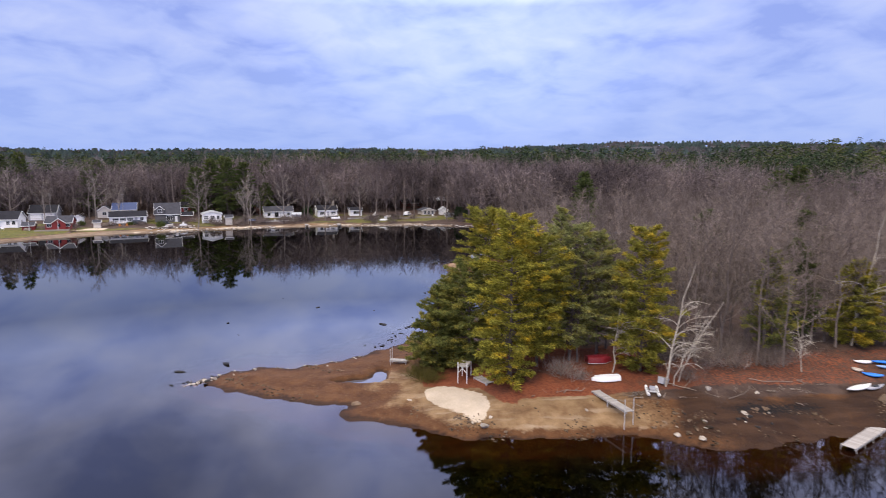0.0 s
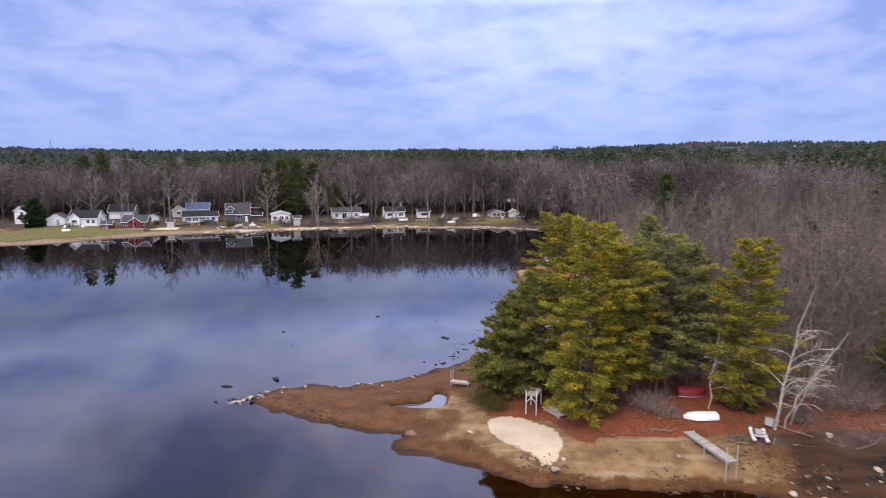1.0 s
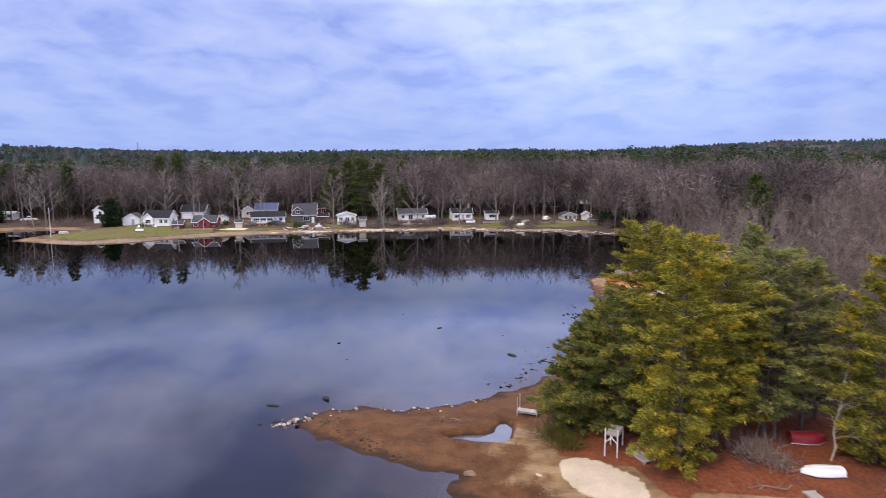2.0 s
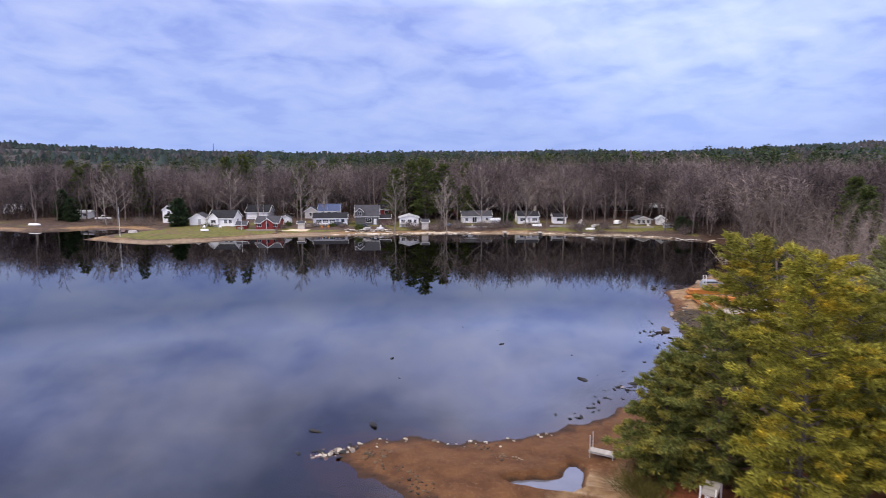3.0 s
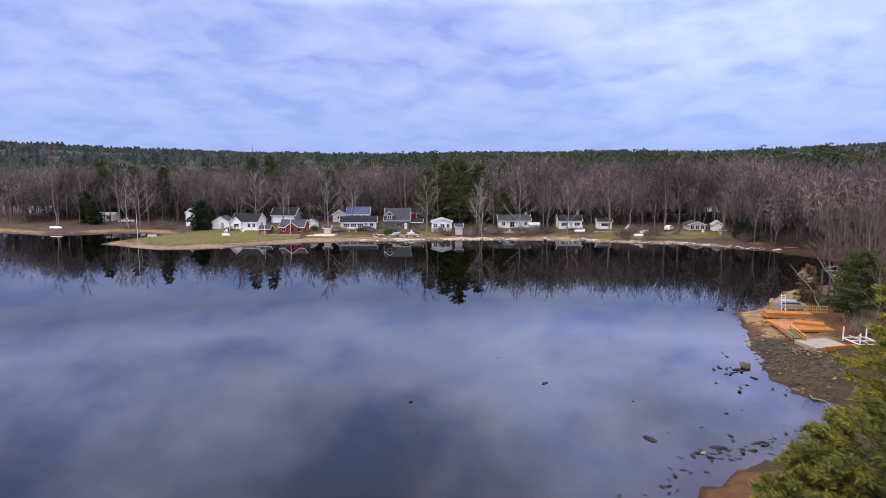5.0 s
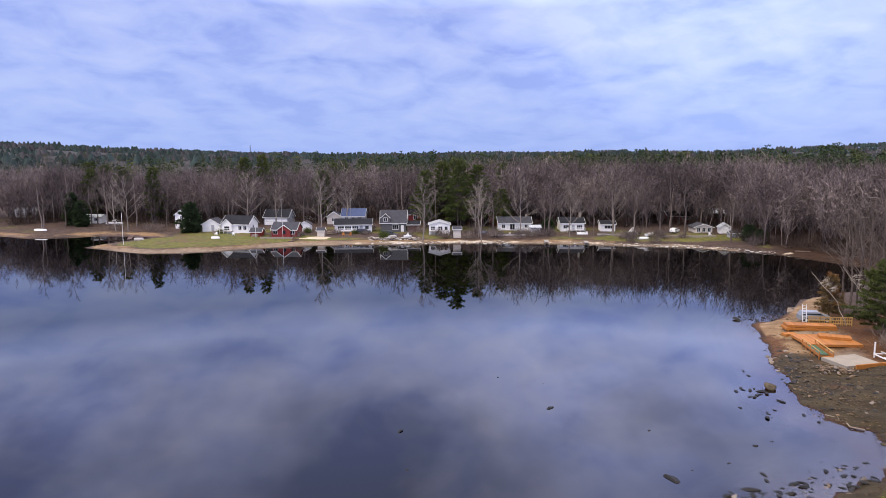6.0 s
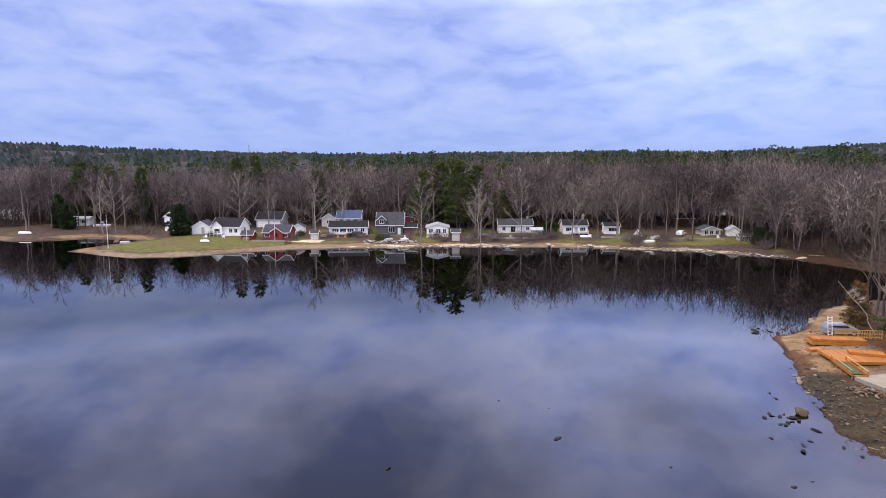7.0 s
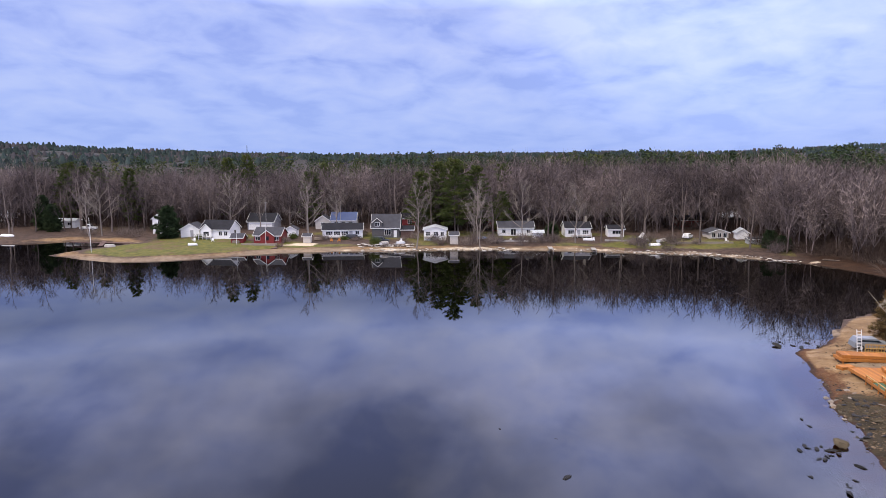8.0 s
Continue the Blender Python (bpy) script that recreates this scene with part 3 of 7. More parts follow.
def build_ground():
    xs = spaced([(-4600, -900, 250), (-900, -260, 40), (-260, -45, 3), (-45, -28, 1.0), (-28, 45, 0.55), (45, 110, 2.5), (110, 500, 15), (500, 1200, 60), (1200, 4600, 250)])
    ys = spaced([(-1500, -300, 200), (-300, 35, 12), (35, 44, 1.5), (44, 95, 0.5), (95, 150, 0.7), (150, 260, 2.0), (260, 420, 8), (420, 1200, 30), (1200, 4700, 120)])
    gx, gy = np.meshgrid(xs, ys)
    x, y = gx.ravel(), gy.ravel()
    z = ground_z(x, y)
    nx, ny = len(xs), len(ys)
    i = np.arange(nx * ny).reshape(ny, nx)
    f = np.stack([i[:-1, :-1], i[:-1, 1:], i[1:, 1:], i[1:, :-1]], -1).reshape(-1, 4)
    me = big_mesh("ground", np.stack([x, y, z], 1), f, M["ground"])
    me.polygons.foreach_set("use_smooth", [True] * len(me.polygons))
    d = lake_distance(x, y)
    near = (y < 150) & (x < 70) & (y > 20)
    masks = {}
    masks["mud"] = np.where(near, 1 - ease(z, 1.3, 2.1) * ease(x, -4, 3), 0) * (d > -9)
    masks["dry"] = (y > 150) * (x < 12) * (1 - ease(d, 1.6 - 0.8 * ease(x, -100, -80), 4.0 - 1.4 * ease(x, -100, -80))) * (d > -1.5) * (0.4 + 0.6 * ease(x, -162, -140)) * (0.78 + 0.25 * waves(x, y, 9, 31))
    masks["dry"] = np.maximum(masks["dry"], near * (y > 110) * (1 - ease(x, 13, 18)) * ease(d, 2.5, 5.5) * (0.5 + 0.3 * waves(x, y, 5, 32)))
    masks["tan"] = near * ease(x, -11.5, -7.0) * (1 - 0.9 * ease(x + 2 * waves(x, y, 5, 33), 14, 22)) * ease(z, 0.22, 0.6) * (1 - ease(y, 62, 72))
    masks["tan"] = np.maximum(masks["tan"], near * (y > 105) * ease(z, 0.15, 0.5) * (1 - ease(x, 10, 15)) * (0.3 + 0.5 * ease(y, 119, 126) + 0.3 * waves(x, y, 5, 25)))
    masks["tan"] = np.maximum(masks["tan"], (y > 134) * (y < 176) * (x < 30) * (x > 0) * (1 - ease(x - 0.25 * (y - 140), 12.5, 15.5)) * ease(d, 0.2, 1.2) * (1 - 0.7 * ease(d, 7, 12)) * (0.85 + 0.2 * waves(x, y, 4, 34)))
    masks["tan"] = np.maximum(masks["tan"], (y > 150) * (x < -20) * ease(d, 0.1, 0.6) * (1 - ease(d, 2.4, 4.6)) * (0.70 + 0.35 * waves(x, y, 14, 21)))
    litter = ease(y + 0.25 * waves(x, y, 4, 23) - 0.02 * x, 53.7, 54.7) * ease(x, 3, 6) * (1 - ease(y, 62, 70)) * near * (1 - 0.5 * ease(x + 3 * waves(x, y, 5, 37), 19, 26))
    litter = np.maximum(litter, near * inside_polygon(x, y, [(-2.6, 60.5), (3.0, 57.6), (4.6, 54.0), (6.0, 53.2), (9, 64), (4, 72), (-3, 68)]) * 1.0)
    masks["litter"] = litter
    lawn = (y > 150) * (x < 20) * ease(d, 2.2, 4.5) * (1 - ease(d, 24, 38)) * (0.55 + 0.4 * waves(x, y, 16, 22)) * (0.55 + 0.45 * ease(x, -155, -140))
    masks["grass"] = np.maximum(lawn, (y > 150) * inside_polygon(x, y, [(-150, 188), (-128, 178), (-114, 192), (-118, 206), (-140, 208)]) * 0.95)
    masks["sand"] = inside_polygon(x, y, SAND, 0.35) * (0.95 + 0.12 * waves(x, y, 1.6, 26)) * ease(0.76 * x + 0.65 * y, 33.8, 35.8)
    masks["sand"] = np.maximum(masks["sand"], inside_polygon(x, y, [(-108, 203), (-99, 206), (-99, 211), (-107, 208)]) * 1.0)
    masks["sand"] = np.maximum(masks["sand"], (y > 200) * (x > -92) * (x < 24) * ease(d, 0.0, 0.5) * (1 - ease(d, 1.0, 2.6)) * (0.62 + 0.4 * waves(x, y, 6, 27)))
    masks["wet"] = near * np.maximum((1 - ease(z, 0.05, 0.22)) * 0.75, ease(x + 3.5 * waves(x, y, 7, 28), 13, 25) * (1 - ease(y + 1.5 * waves(x, y, 6, 29), 52, 57)) * (0.95 + 0.4 * waves(x, y, 5, 24)))
    masks["wet"] = np.maximum(masks["wet"], (y > 200) * (x > 15) * (x < 70) * (1 - ease(d, 6, 12)) * (0.35 + 0.5 * ease(x, 18, 28)))
    masks["wet"] = np.maximum(masks["wet"], near * (y > 86) * (1 - 0.8 * ease(y, 117, 124)) * (1 - 0.4 * ease(d, 1.0, 9.0)) * (0.75 + 0.3 * waves(x, y, 3, 30)))
    masks["olive"] = near * (y > 84) * ease(z, 0.0, 0.1) * (1 - ease(y + 2 * waves(x, y, 5, 35), 121, 127)) * (0.8 + 0.25 * waves(x, y, 4, 36))
    # the bed is painted darker with depth, as the water would dim it
    masks["silt_depth_shade"] = (1 - ease(z, -0.75, -0.12)) * 1.0
    masks["silt_depth_shade"] = np.maximum(masks["silt_depth_shade"], 0.68 * inside_polygon(x, y, [(23, 51.0), (28, 52.6), (34, 52.8), (36, 51.0), (31, 49.6), (26, 49.4)], 2.6))
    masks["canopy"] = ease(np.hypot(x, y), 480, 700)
    for name, v in masks.items():
        at = me.attributes.new(name, "FLOAT", "POINT")
        at.data.foreach_set("value", np.ascontiguousarray(v, np.float32))
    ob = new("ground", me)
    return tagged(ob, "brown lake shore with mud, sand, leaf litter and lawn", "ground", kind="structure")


build_ground()


def build_water():
    xs = spaced([(-470, -40, 43), (-40, 70, 1.0), (70, 150, 20)])
    ys = spaced([(-330, 35, 36), (35, 150, 1.0), (150, 300, 25)])
    gx, gy = np.meshgrid(xs, ys)
    x, y = gx.ravel(), gy.ravel()
    i = np.arange(len(x)).reshape(len(ys), len(xs))
    f = np.stack([i[:-1, :-1], i[:-1, 1:], i[1:, 1:], i[1:, :-1]], -1).reshape(-1, 4)
    me = big_mesh("water", np.stack([x, y, 0 * x], 1), f, M["water"])
    at = me.attributes.new("shallow", "FLOAT", "POINT")
    at.data.foreach_set("value", np.ascontiguousarray(ease(lake_distance(x, y), -7.0, -3.0) * (y < 149) * (x < 69), np.float32))
    tagged(new("water", me), "still dark lake water reflecting the clouded sky", "water", kind="structure")


build_water()


def build_puddle():
    """A shallow, silty pool on the spit, a little above the lake."""
    m = mat("silty_puddle_water", (0.085, 0.085, 0.10), 0.04, vary=0.12, scale=0.8)
    g = Geo()
    g.add([(-13.5, 61.5, 0.015), (-5.0, 61.5, 0.015), (-5.0, 68.6, 0.015), (-13.5, 68.6, 0.015)], [(0, 1, 2, 3)])
    tagged(new("puddle", g.mesh("puddle", m)), "shallow silty puddle on the muddy spit", "water", kind="structure")


build_puddle()


# ---- trees ----
def unit(a, e):
    return np.array([math.cos(a) * math.cos(e), math.sin(a) * math.cos(e), math.sin(e)])


def bare_tree_geo(seed, h, twigs=7, spread=0.30, low=0.32, limbs=12, lean=0.03, stem=0.011):
    """A leafless tree: the trunk, and the crown of limbs, boughs and twigs."""
    r = np.random.RandomState(seed)
    trunk, crown = Geo(), Geo()
    la = r.uniform(0, 6.283)
    pts = []
    for i in range(6):
        t = i / 5
        pts.append(np.array([math.cos(la), math.sin(la), 0]) * lean * h * t * t + np.append(r.normal(0, 0.012 * h * (i > 0), 2), t * h * 0.93 - 0.3 * (i == 0)))
    trunk.path(pts, stem * h, 0.0022 * h, 6)
    feet, ways, size, wide = [], [], [], []

    def at(t):
        k = min(int(t * 5), 4)
        return pts[k] + (pts[k + 1] - pts[k]) * (t * 5 - k)

    for i in range(limbs):
        t = low + (0.97 - low) * (i + r.uniform(0, 0.9)) / limbs
        a, e = i * 2.4 + r.uniform(-0.5, 0.5), r.uniform(0.25, 0.75) + 0.3 * t
        L = h * spread * (1.15 - 0.75 * t) * r.uniform(0.7, 1.2)
        p = at(t)
        q = [p]
        for s in range(3):
            e += 0.12
            q.append(q[-1] + unit(a + r.normal(0, 0.18), min(e, 1.4)) * L / 3)
        r0 = stem * h * (1 - 0.8 * t) * 0.5
        crown.path(q, r0, r0 * 0.3, 4)
        for j in range(5):
            u = 0.3 + 0.7 * (j + r.uniform(0, 0.8)) / 5
            k = min(int(u * 3), 2)
            b = q[k] + (q[k + 1] - q[k]) * (u * 3 - k)
            bl = L * r.uniform(0.3, 0.55)
            w = unit(a + r.choice([-1, 1]) * r.uniform(0.4, 1.1), e + r.uniform(-0.5, 0.2))
            c = b + w * bl
            crown.tube(b, c, r0 * 0.32, r0 * 0.12, 3)
            for n in range(twigs):
                v = r.uniform(0.2, 1.0)
                feet.append(b + w * bl * v)
                ways.append(w * 0.7 + r.normal(0, 0.6, 3) + (0, 0, 0.12))
                size.append(bl * r.uniform(0.4, 0.9)); wide.append(r.uniform(0.022, 0.042) * h / 16)
    crown.slivers(feet, ways, np.array(size), np.array(wide))
    return trunk, crown


def pine_geo(seed, h, radius, low=0.12, dense=1.0, droop=0.12, clump=0.36, shape=0.65, stem=0.013, blunt=0.0):
    """A conifer in layers: the trunk, the boughs and their needle sprays."""
    r = np.random.RandomState(seed)
    trunk, boughs, needles = Geo(), Geo(), Geo()
    top = np.array([*r.normal(0, 0.02 * h, 2), h])
    trunk.path([np.array([0, 0, -0.4]), top * 0.35 + r.normal(0, 0.05, 3), top * 0.7, top], stem * h, 0.02, 7)
    feet, ways, size, wide = [], [], [], []
    z = low * h
    lobe, turn = r.uniform(0.1, 0.28, 2), r.uniform(0, 6.283, 2)
    while z < h * (0.985 - 0.03 * (blunt > 0)):
        t = (z / h - low) / (1 - low)
        R = radius * ((1 - t) ** shape) * (0.55 + 0.45 * min(1, t * 5)) + 0.25 + blunt * min(1, t * 2)
        n = 4 + int(3 * (1 - t)) + (r.rand() < 0.5)
        for i in range(n):
            a = 6.283 * i / n + r.uniform(-0.6, 0.6)
            L = R * r.uniform(0.55, 1.18) * (1 + (blunt > 0) * (lobe[0] * math.sin(2 * a + turn[0] + 5 * t) + lobe[1] * math.sin(3 * a + turn[1] - 7 * t)))
            foot = top * (z / h) + (0, 0, r.uniform(-0.25, 0.25))
            e = r.uniform(-0.08, 0.22) + 0.5 * t
            w = unit(a, e)
            side = np.array([-math.sin(a), math.cos(a), 0])
            mid = foot + w * L * 0.55
            tip = foot + w * L + np.array([0, 0, -droop * L + 0.05 * L])
            boughs.tube(foot, mid, 0.018 + 0.010 * L, 0.014, 3)
            boughs.tube(mid, tip, 0.014, 0.005, 3)
            m = int((5 + 11 * L / 2.0) * dense)
            u = np.sqrt(r.uniform(0.06, 1.0, m))
            off = r.uniform(-1, 1, m) * L * 0.30 * (1.15 - u)
            base = np.where(u[:, None] < 0.55, foot + (mid - foot) * (u / 0.55)[:, None], mid + (tip - mid) * ((u - 0.55) / 0.45)[:, None])
            base = base + side * off[:, None] + np.stack([np.zeros(m), np.zeros(m), -0.10 * np.abs(off) + r.normal(0, 0.05, m)], 1)
            k = 8
            b = np.repeat(base, k, 0) + r.normal(0, 0.07, (m * k, 3))
            d = w * 0.7 + side * np.repeat(np.sign(off) * 0.5, k)[:, None] + r.normal(0, 0.55, (m * k, 3)) * (1, 1, 0.8)
            feet.append(b); ways.append(d)
            size.append(clump * r.uniform(0.55, 1.2, m * k)); wide.append(clump * r.uniform(0.16, 0.30, m * k))
        z += h * 0.032 * r.uniform(0.8, 1.25) * (1.15 - 0.35 * t)
    needles.slivers(np.concatenate(feet), np.concatenate(ways), np.concatenate(size), np.concatenate(wide))
    return trunk, boughs, needles


def pine(name, x, y, h, radius, seed, label, needle="needle", category="tree", group="", **shape):
    t, b, n = pine_geo(seed, h, radius, **shape)
    e = thing(name, pose(x, y, float(ground_z(x, y)), 0, 0, seed * 47 % 360), label, category, group)
    part("trunk", t, M["bark_pine"], e)
    part("bough", b, M["bark_pine"], e)
    part("crown", n, M[needle], e)
    return e


PINES = [
    ("spruce_tree", -1.0, 65.4, 9.2, 4.1, 1, "dark green spruce by the mud spit", "needle_dark", dict(low=0.04, dense=1.7)),
    ("spruce_tree", 0.8, 67.6, 9.8, 4.0, 2, "dull green spruce among taller pines", "needle_dark", dict(low=0.04, dense=1.6)),
    ("pine_tree", 5.2, 68.5, 16.6, 3.2, 3, "tall olive-green pine with a broad high crown", "needle", dict(low=0.40, dense=1.9, shape=0.45, blunt=0.7)),
    ("pine_tree", 6.0, 57.9, 17.2, 4.0, 4, "yellow-green pine with low sweeping boughs", "needle_gold", dict(low=0.03, dense=2.0, shape=0.55, blunt=0.6)),
    ("pine_tree", 2.6, 64.0, 11.8, 4.8, 5, "olive pine with broad layered boughs", "needle_dark", dict(low=0.08, dense=1.7, shape=0.6, blunt=0.4)),
    ("pine_tree", 9.4, 61.2, 14.4, 4.4, 6, "yellow-green pine over red leaf litter", "needle", dict(low=0.12, dense=1.7, shape=0.55, blunt=0.7)),
    ("pine_tree", 13.2, 62.5, 14.8, 4.6, 7, "dusky green pine above the brush pile", "needle_dusk", dict(low=0.16, dense=1.6, shape=0.55, blunt=0.7)),
    ("pine_tree", 16.8, 64.5, 13.4, 4.8, 8, "thin dusky green pine", "needle_dusk", dict(low=0.16, dense=1.5)),
    ("pine_tree", 19.8, 59.2, 15.4, 4.0, 9, "narrow olive-green pine standing apart", "needle", dict(low=0.03, dense=1.7, shape=0.62, blunt=0.5)),
    ("pine_tree", 35.6, 62.5, 11.5, 3.4, 10, "slender green pine among bare trees", "needle_dark", dict(low=0.1, dense=1.0)),
    ("pine_tree", 47.6, 65.6, 9.5, 4.6, 11, "bushy olive pine beside the kayaks", "needle", dict(low=0.04, dense=1.5)),
    ("pine_tree", 42.0, 69.0, 11.5, 3.9, 12, "dark green pine in the bare woods", "needle_mid", dict(low=0.08, dense=1.3)),
    ("pine_tree", 9.0, 70.5, 14.7, 4.8, 13, "olive pine deep in the clump", "needle", dict(low=0.15, dense=1.3, shape=0.6)),
    ("pine_tree", 13.5, 70.0, 15.4, 4.4, 14, "dusky pine at the back of the clump", "needle_dusk", dict(low=0.15, dense=1.2)),
]
for n_, x_, y_, h_, r_, s_, l_, k_, o_ in PINES:
    pine(n_, x_, y_, h_, r_, s_, l_, k_, **o_)


# the bare woods on the point: a few trees, then copies
def bare_wood_kinds():
    kinds = []
    for i in range(7):
        t, c = bare_tree_geo(100 + i, (13.5, 15, 16.5, 14, 17.5, 12.5, 16)[i], twigs=17, spread=0.33, low=0.2, stem=0.0085)
        kinds.append((t, c))
    return kinds


def tile(templates, x, y, z, scale, spin, pick):
    """Copies of small meshes, joined into one in numbers."""
    vs, fs, n = [], [], 0
    for i, (v, f) in enumerate(templates):
        k = np.where(pick == i)[0]
        if not len(k):
            continue
        c, s = np.cos(spin[k])[:, None], np.sin(spin[k])[:, None]
        sc = scale[k][:, None]
        px = (v[None, :, 0] * c - v[None, :, 1] * s) * sc + x[k][:, None]
        py = (v[None, :, 0] * s + v[None, :, 1] * c) * sc + y[k][:, None]
        pz = v[None, :, 2] * sc + z[k][:, None]
        vs.append(np.stack([px, py, pz], -1).reshape(-1, 3))
        fs.append((f[None] + (np.arange(len(k)) * len(v))[:, None, None] + n).reshape(-1, 3))
        n += len(k) * len(v)
    return np.concatenate(vs), np.concatenate(fs)


def woods_on_the_point():
    kinds = bare_wood_kinds()
    r = np.random.RandomState(21)
    spots = list(zip(r.uniform(19, 36, 34), r.uniform(112, 164, 34)))
    xs, ys = r.uniform(13, 125, 12000), r.uniform(55, 200, 12000)
    ds = lake_distance(xs, ys)
    for x, y, d in zip(xs, ys, ds):
        if d < 6 or (y < 62 and x < 23) or (y < 59.5 and x < 38) or (x < 21 and y > 95) or (y < 64 and 38 < x < 52) or x > 0.95 * y + 18 or any(0 < hy + 4 - y < 34 and abs(x - hx - 0.33 * (y - hy)) < 3.4 for hx, hy in ((36.0, 143.5), (44.5, 152.0))):
            continue
        gap = 1.7 if y < 69 else 2.6 if y < 100 else 3.6
        if all((x - a) ** 2 + (y - b) ** 2 > gap * gap for a, b in spots):
            spots.append((x, y))
        if len(spots) >= 610:
            break
    spots.sort(key=lambda p: p[1])
    px, py = np.array(spots).T
    pz = ground_z(px, py)
    size, spin = r.uniform(0.75, 1.1, len(px)), r.uniform(0, 6.283, len(px))
    firsts, meshes = [], [(t.mesh("trunk", M["bark"]), c.mesh("crown", M["twig"])) for t, c in kinds]
    single = 240
    for i in range(single):
        m = pose(px[i], py[i], float(pz[i]), 0, 0, math.degrees(spin[i]))
        if i < 7:
            e = thing("bare_tree", m, "leafless grey-brown tree in the lakeside woods", "tree", "bare woods on the point")
            part("trunk", meshes[i][0], None, e)
            part("crown", meshes[i][1], None, e)
            firsts.append(e)
        else:
            e = copy_thing(firsts[i % 7], m)
        e.scale = (size[i],) * 3
    rest = []
    for i in range(7):
        t, c = bare_tree_geo(100 + i, (13.5, 15, 16.5, 14, 17.5, 12.5, 16)[i], twigs=5, spread=0.33, low=0.25)
        (v0, f0), (v1, f1) = t.triangles(), c.triangles()
        rest.append((np.concatenate([v0, v1]), np.concatenate([f0, f1 + len(v0)])))
    k = slice(single, None)
    v, f = tile(rest, px[k], py[k], pz[k], size[k], spin[k], r.randint(0, 7, len(px) - single))
    tagged(new("bare_woods", big_mesh("bare_woods", v, f, M["twig"])), "leafless brown woods behind the point", "woods", kind="stuff")


woods_on_the_point()


def far_templates():
    """Cheap far trees: bare round-headed ones, and broad conifers."""
    bare, cone, small_cone, bush = [], [], [], []
    for i in range(10):
        r = np.random.RandomState(300 + i)
        g = Geo()
        h, wide = r.uniform(15.5, 19.5), r.uniform(3.6, 6.0)
        fork = h * r.uniform(0.12, 0.32)
        lean = r.normal(0, 0.4, 2)
        g.tube((0, 0, -1), (*lean, fork), 0.13, 0.10, 4)
        feet, ways = [], []
        # limbs rise and spread from the fork; the twigs follow them
        for k in range(8):
            b, out = 2.4 * k + r.uniform(-0.5, 0.5), (r.uniform(0.35, 1.0) if k else 0.1) * wide
            rise = r.uniform(0.42, 0.95) if k else 1.0
            p0 = np.array([*lean, fork * r.uniform(0.8, 1.0)])
            p1 = np.array([math.cos(b) * out * 0.5, math.sin(b) * out * 0.5, fork + (h - fork) * rise * r.uniform(0.3, 0.5)]) + r.normal(0, 0.25, 3)
            p2 = np.array([math.cos(b + 0.3) * out, math.sin(b + 0.3) * out, fork + (h - fork) * rise])
            g.tube(p0, p1, 0.07, 0.045, 3)
            g.tube(p1, p2, 0.045, 0.012, 3)
            n = 34
            u = r.uniform(0.08, 1.0, n)[:, None] ** 0.55
            at = np.where(u < 0.5, p0 + (p1 - p0) * u * 2, p1 + (p2 - p1) * (u * 2 - 1))
            feet.append(at + r.normal(0, 0.55, (n, 3)))
            ways.append((at - (0, 0, fork + 0.35 * (h - fork))) * (0.30, 0.30, 0.06) + (0, 0, 0.75) + r.normal(0, 0.75, (n, 3)))
        n = sum(map(len, feet))
        g.slivers(np.concatenate(feet), np.concatenate(ways), r.uniform(0.9, 2.3, n), r.uniform(0.075, 0.16, n))
        bare.append(g.triangles())
    for i in range(14):
        r = np.random.RandomState(320 + i)
        g = Geo()
        h, wide = r.uniform(15.5, 20), r.uniform(3.4, 5.2)
        g.tube((0, 0, -1), (0, 0, h * 0.9), 0.22, 0.06, 3)
        # clumped boughs under an uneven, rounded head
        for k in range(17):
            t = (k + r.rand()) / 17
            a, rad = 2.4 * k + r.uniform(-0.4, 0.4), wide * math.sqrt(max(0.0, 1 - (1.2 * t - 0.25) ** 2)) * r.uniform(0.35, 0.85)
            c = np.array([math.cos(a) * rad, math.sin(a) * rad, h * (0.28 + 0.68 * t)])
            n = 22 if i < 7 else 8
            q = r.normal(0, 1, (n, 3)) * (1.2, 1.2, 0.55) * (1.0 - 0.5 * t ** 3)
            g.slivers(c + q * 0.75, q * (1, 1, 0.5) + (0.5 * math.cos(a), 0.5 * math.sin(a), 0.25), r.uniform(0.5, 1.15, n) * (1 if i < 7 else 1.5), r.uniform(0.4, 0.75, n) * (1 if i < 7 else 1.5))
        (cone if i < 7 else small_cone).append(g.triangles())
    for i in range(4):
        r = np.random.RandomState(340 + i)
        g = Geo()
        n = 60
        p = np.stack([r.normal(0, 1.1, n), r.normal(0, 1.1, n), r.uniform(0, 1.6, n)], 1)
        g.slivers(p, p * (0.5, 0.5, 0.1) + (0, 0, 0.9) + r.normal(0, 0.3, (n, 3)), r.uniform(1.0, 3.2, n), r.uniform(0.04, 0.09, n))
        bush.append(g.triangles())
    # lighter trees for the deep woods
    deep = []
    for i in range(4):
        r = np.random.RandomState(370 + i)
        g = Geo()
        h, wide, n = r.uniform(14, 19), r.uniform(3.4, 5.0), 66
        g.tube((0, 0, 0), (0, 0, h * 0.6), 0.16, 0.08, 3)
        q = r.normal(size=(n, 3))
        q *= r.uniform(0.15, 1, (n, 1)) ** 0.4 / np.linalg.norm(q, axis=1, keepdims=True)
        g.slivers(q * (wide, wide, h * 0.36) + (0, 0, h * 0.62), q * (1, 1, 0.7) + (0, 0, 0.6) + r.normal(0, 0.4, (n, 3)), r.uniform(1.0, 2.8, n), r.uniform(0.11, 0.23, n))
        deep.append(g.triangles())
    return bare, cone, small_cone, bush, deep


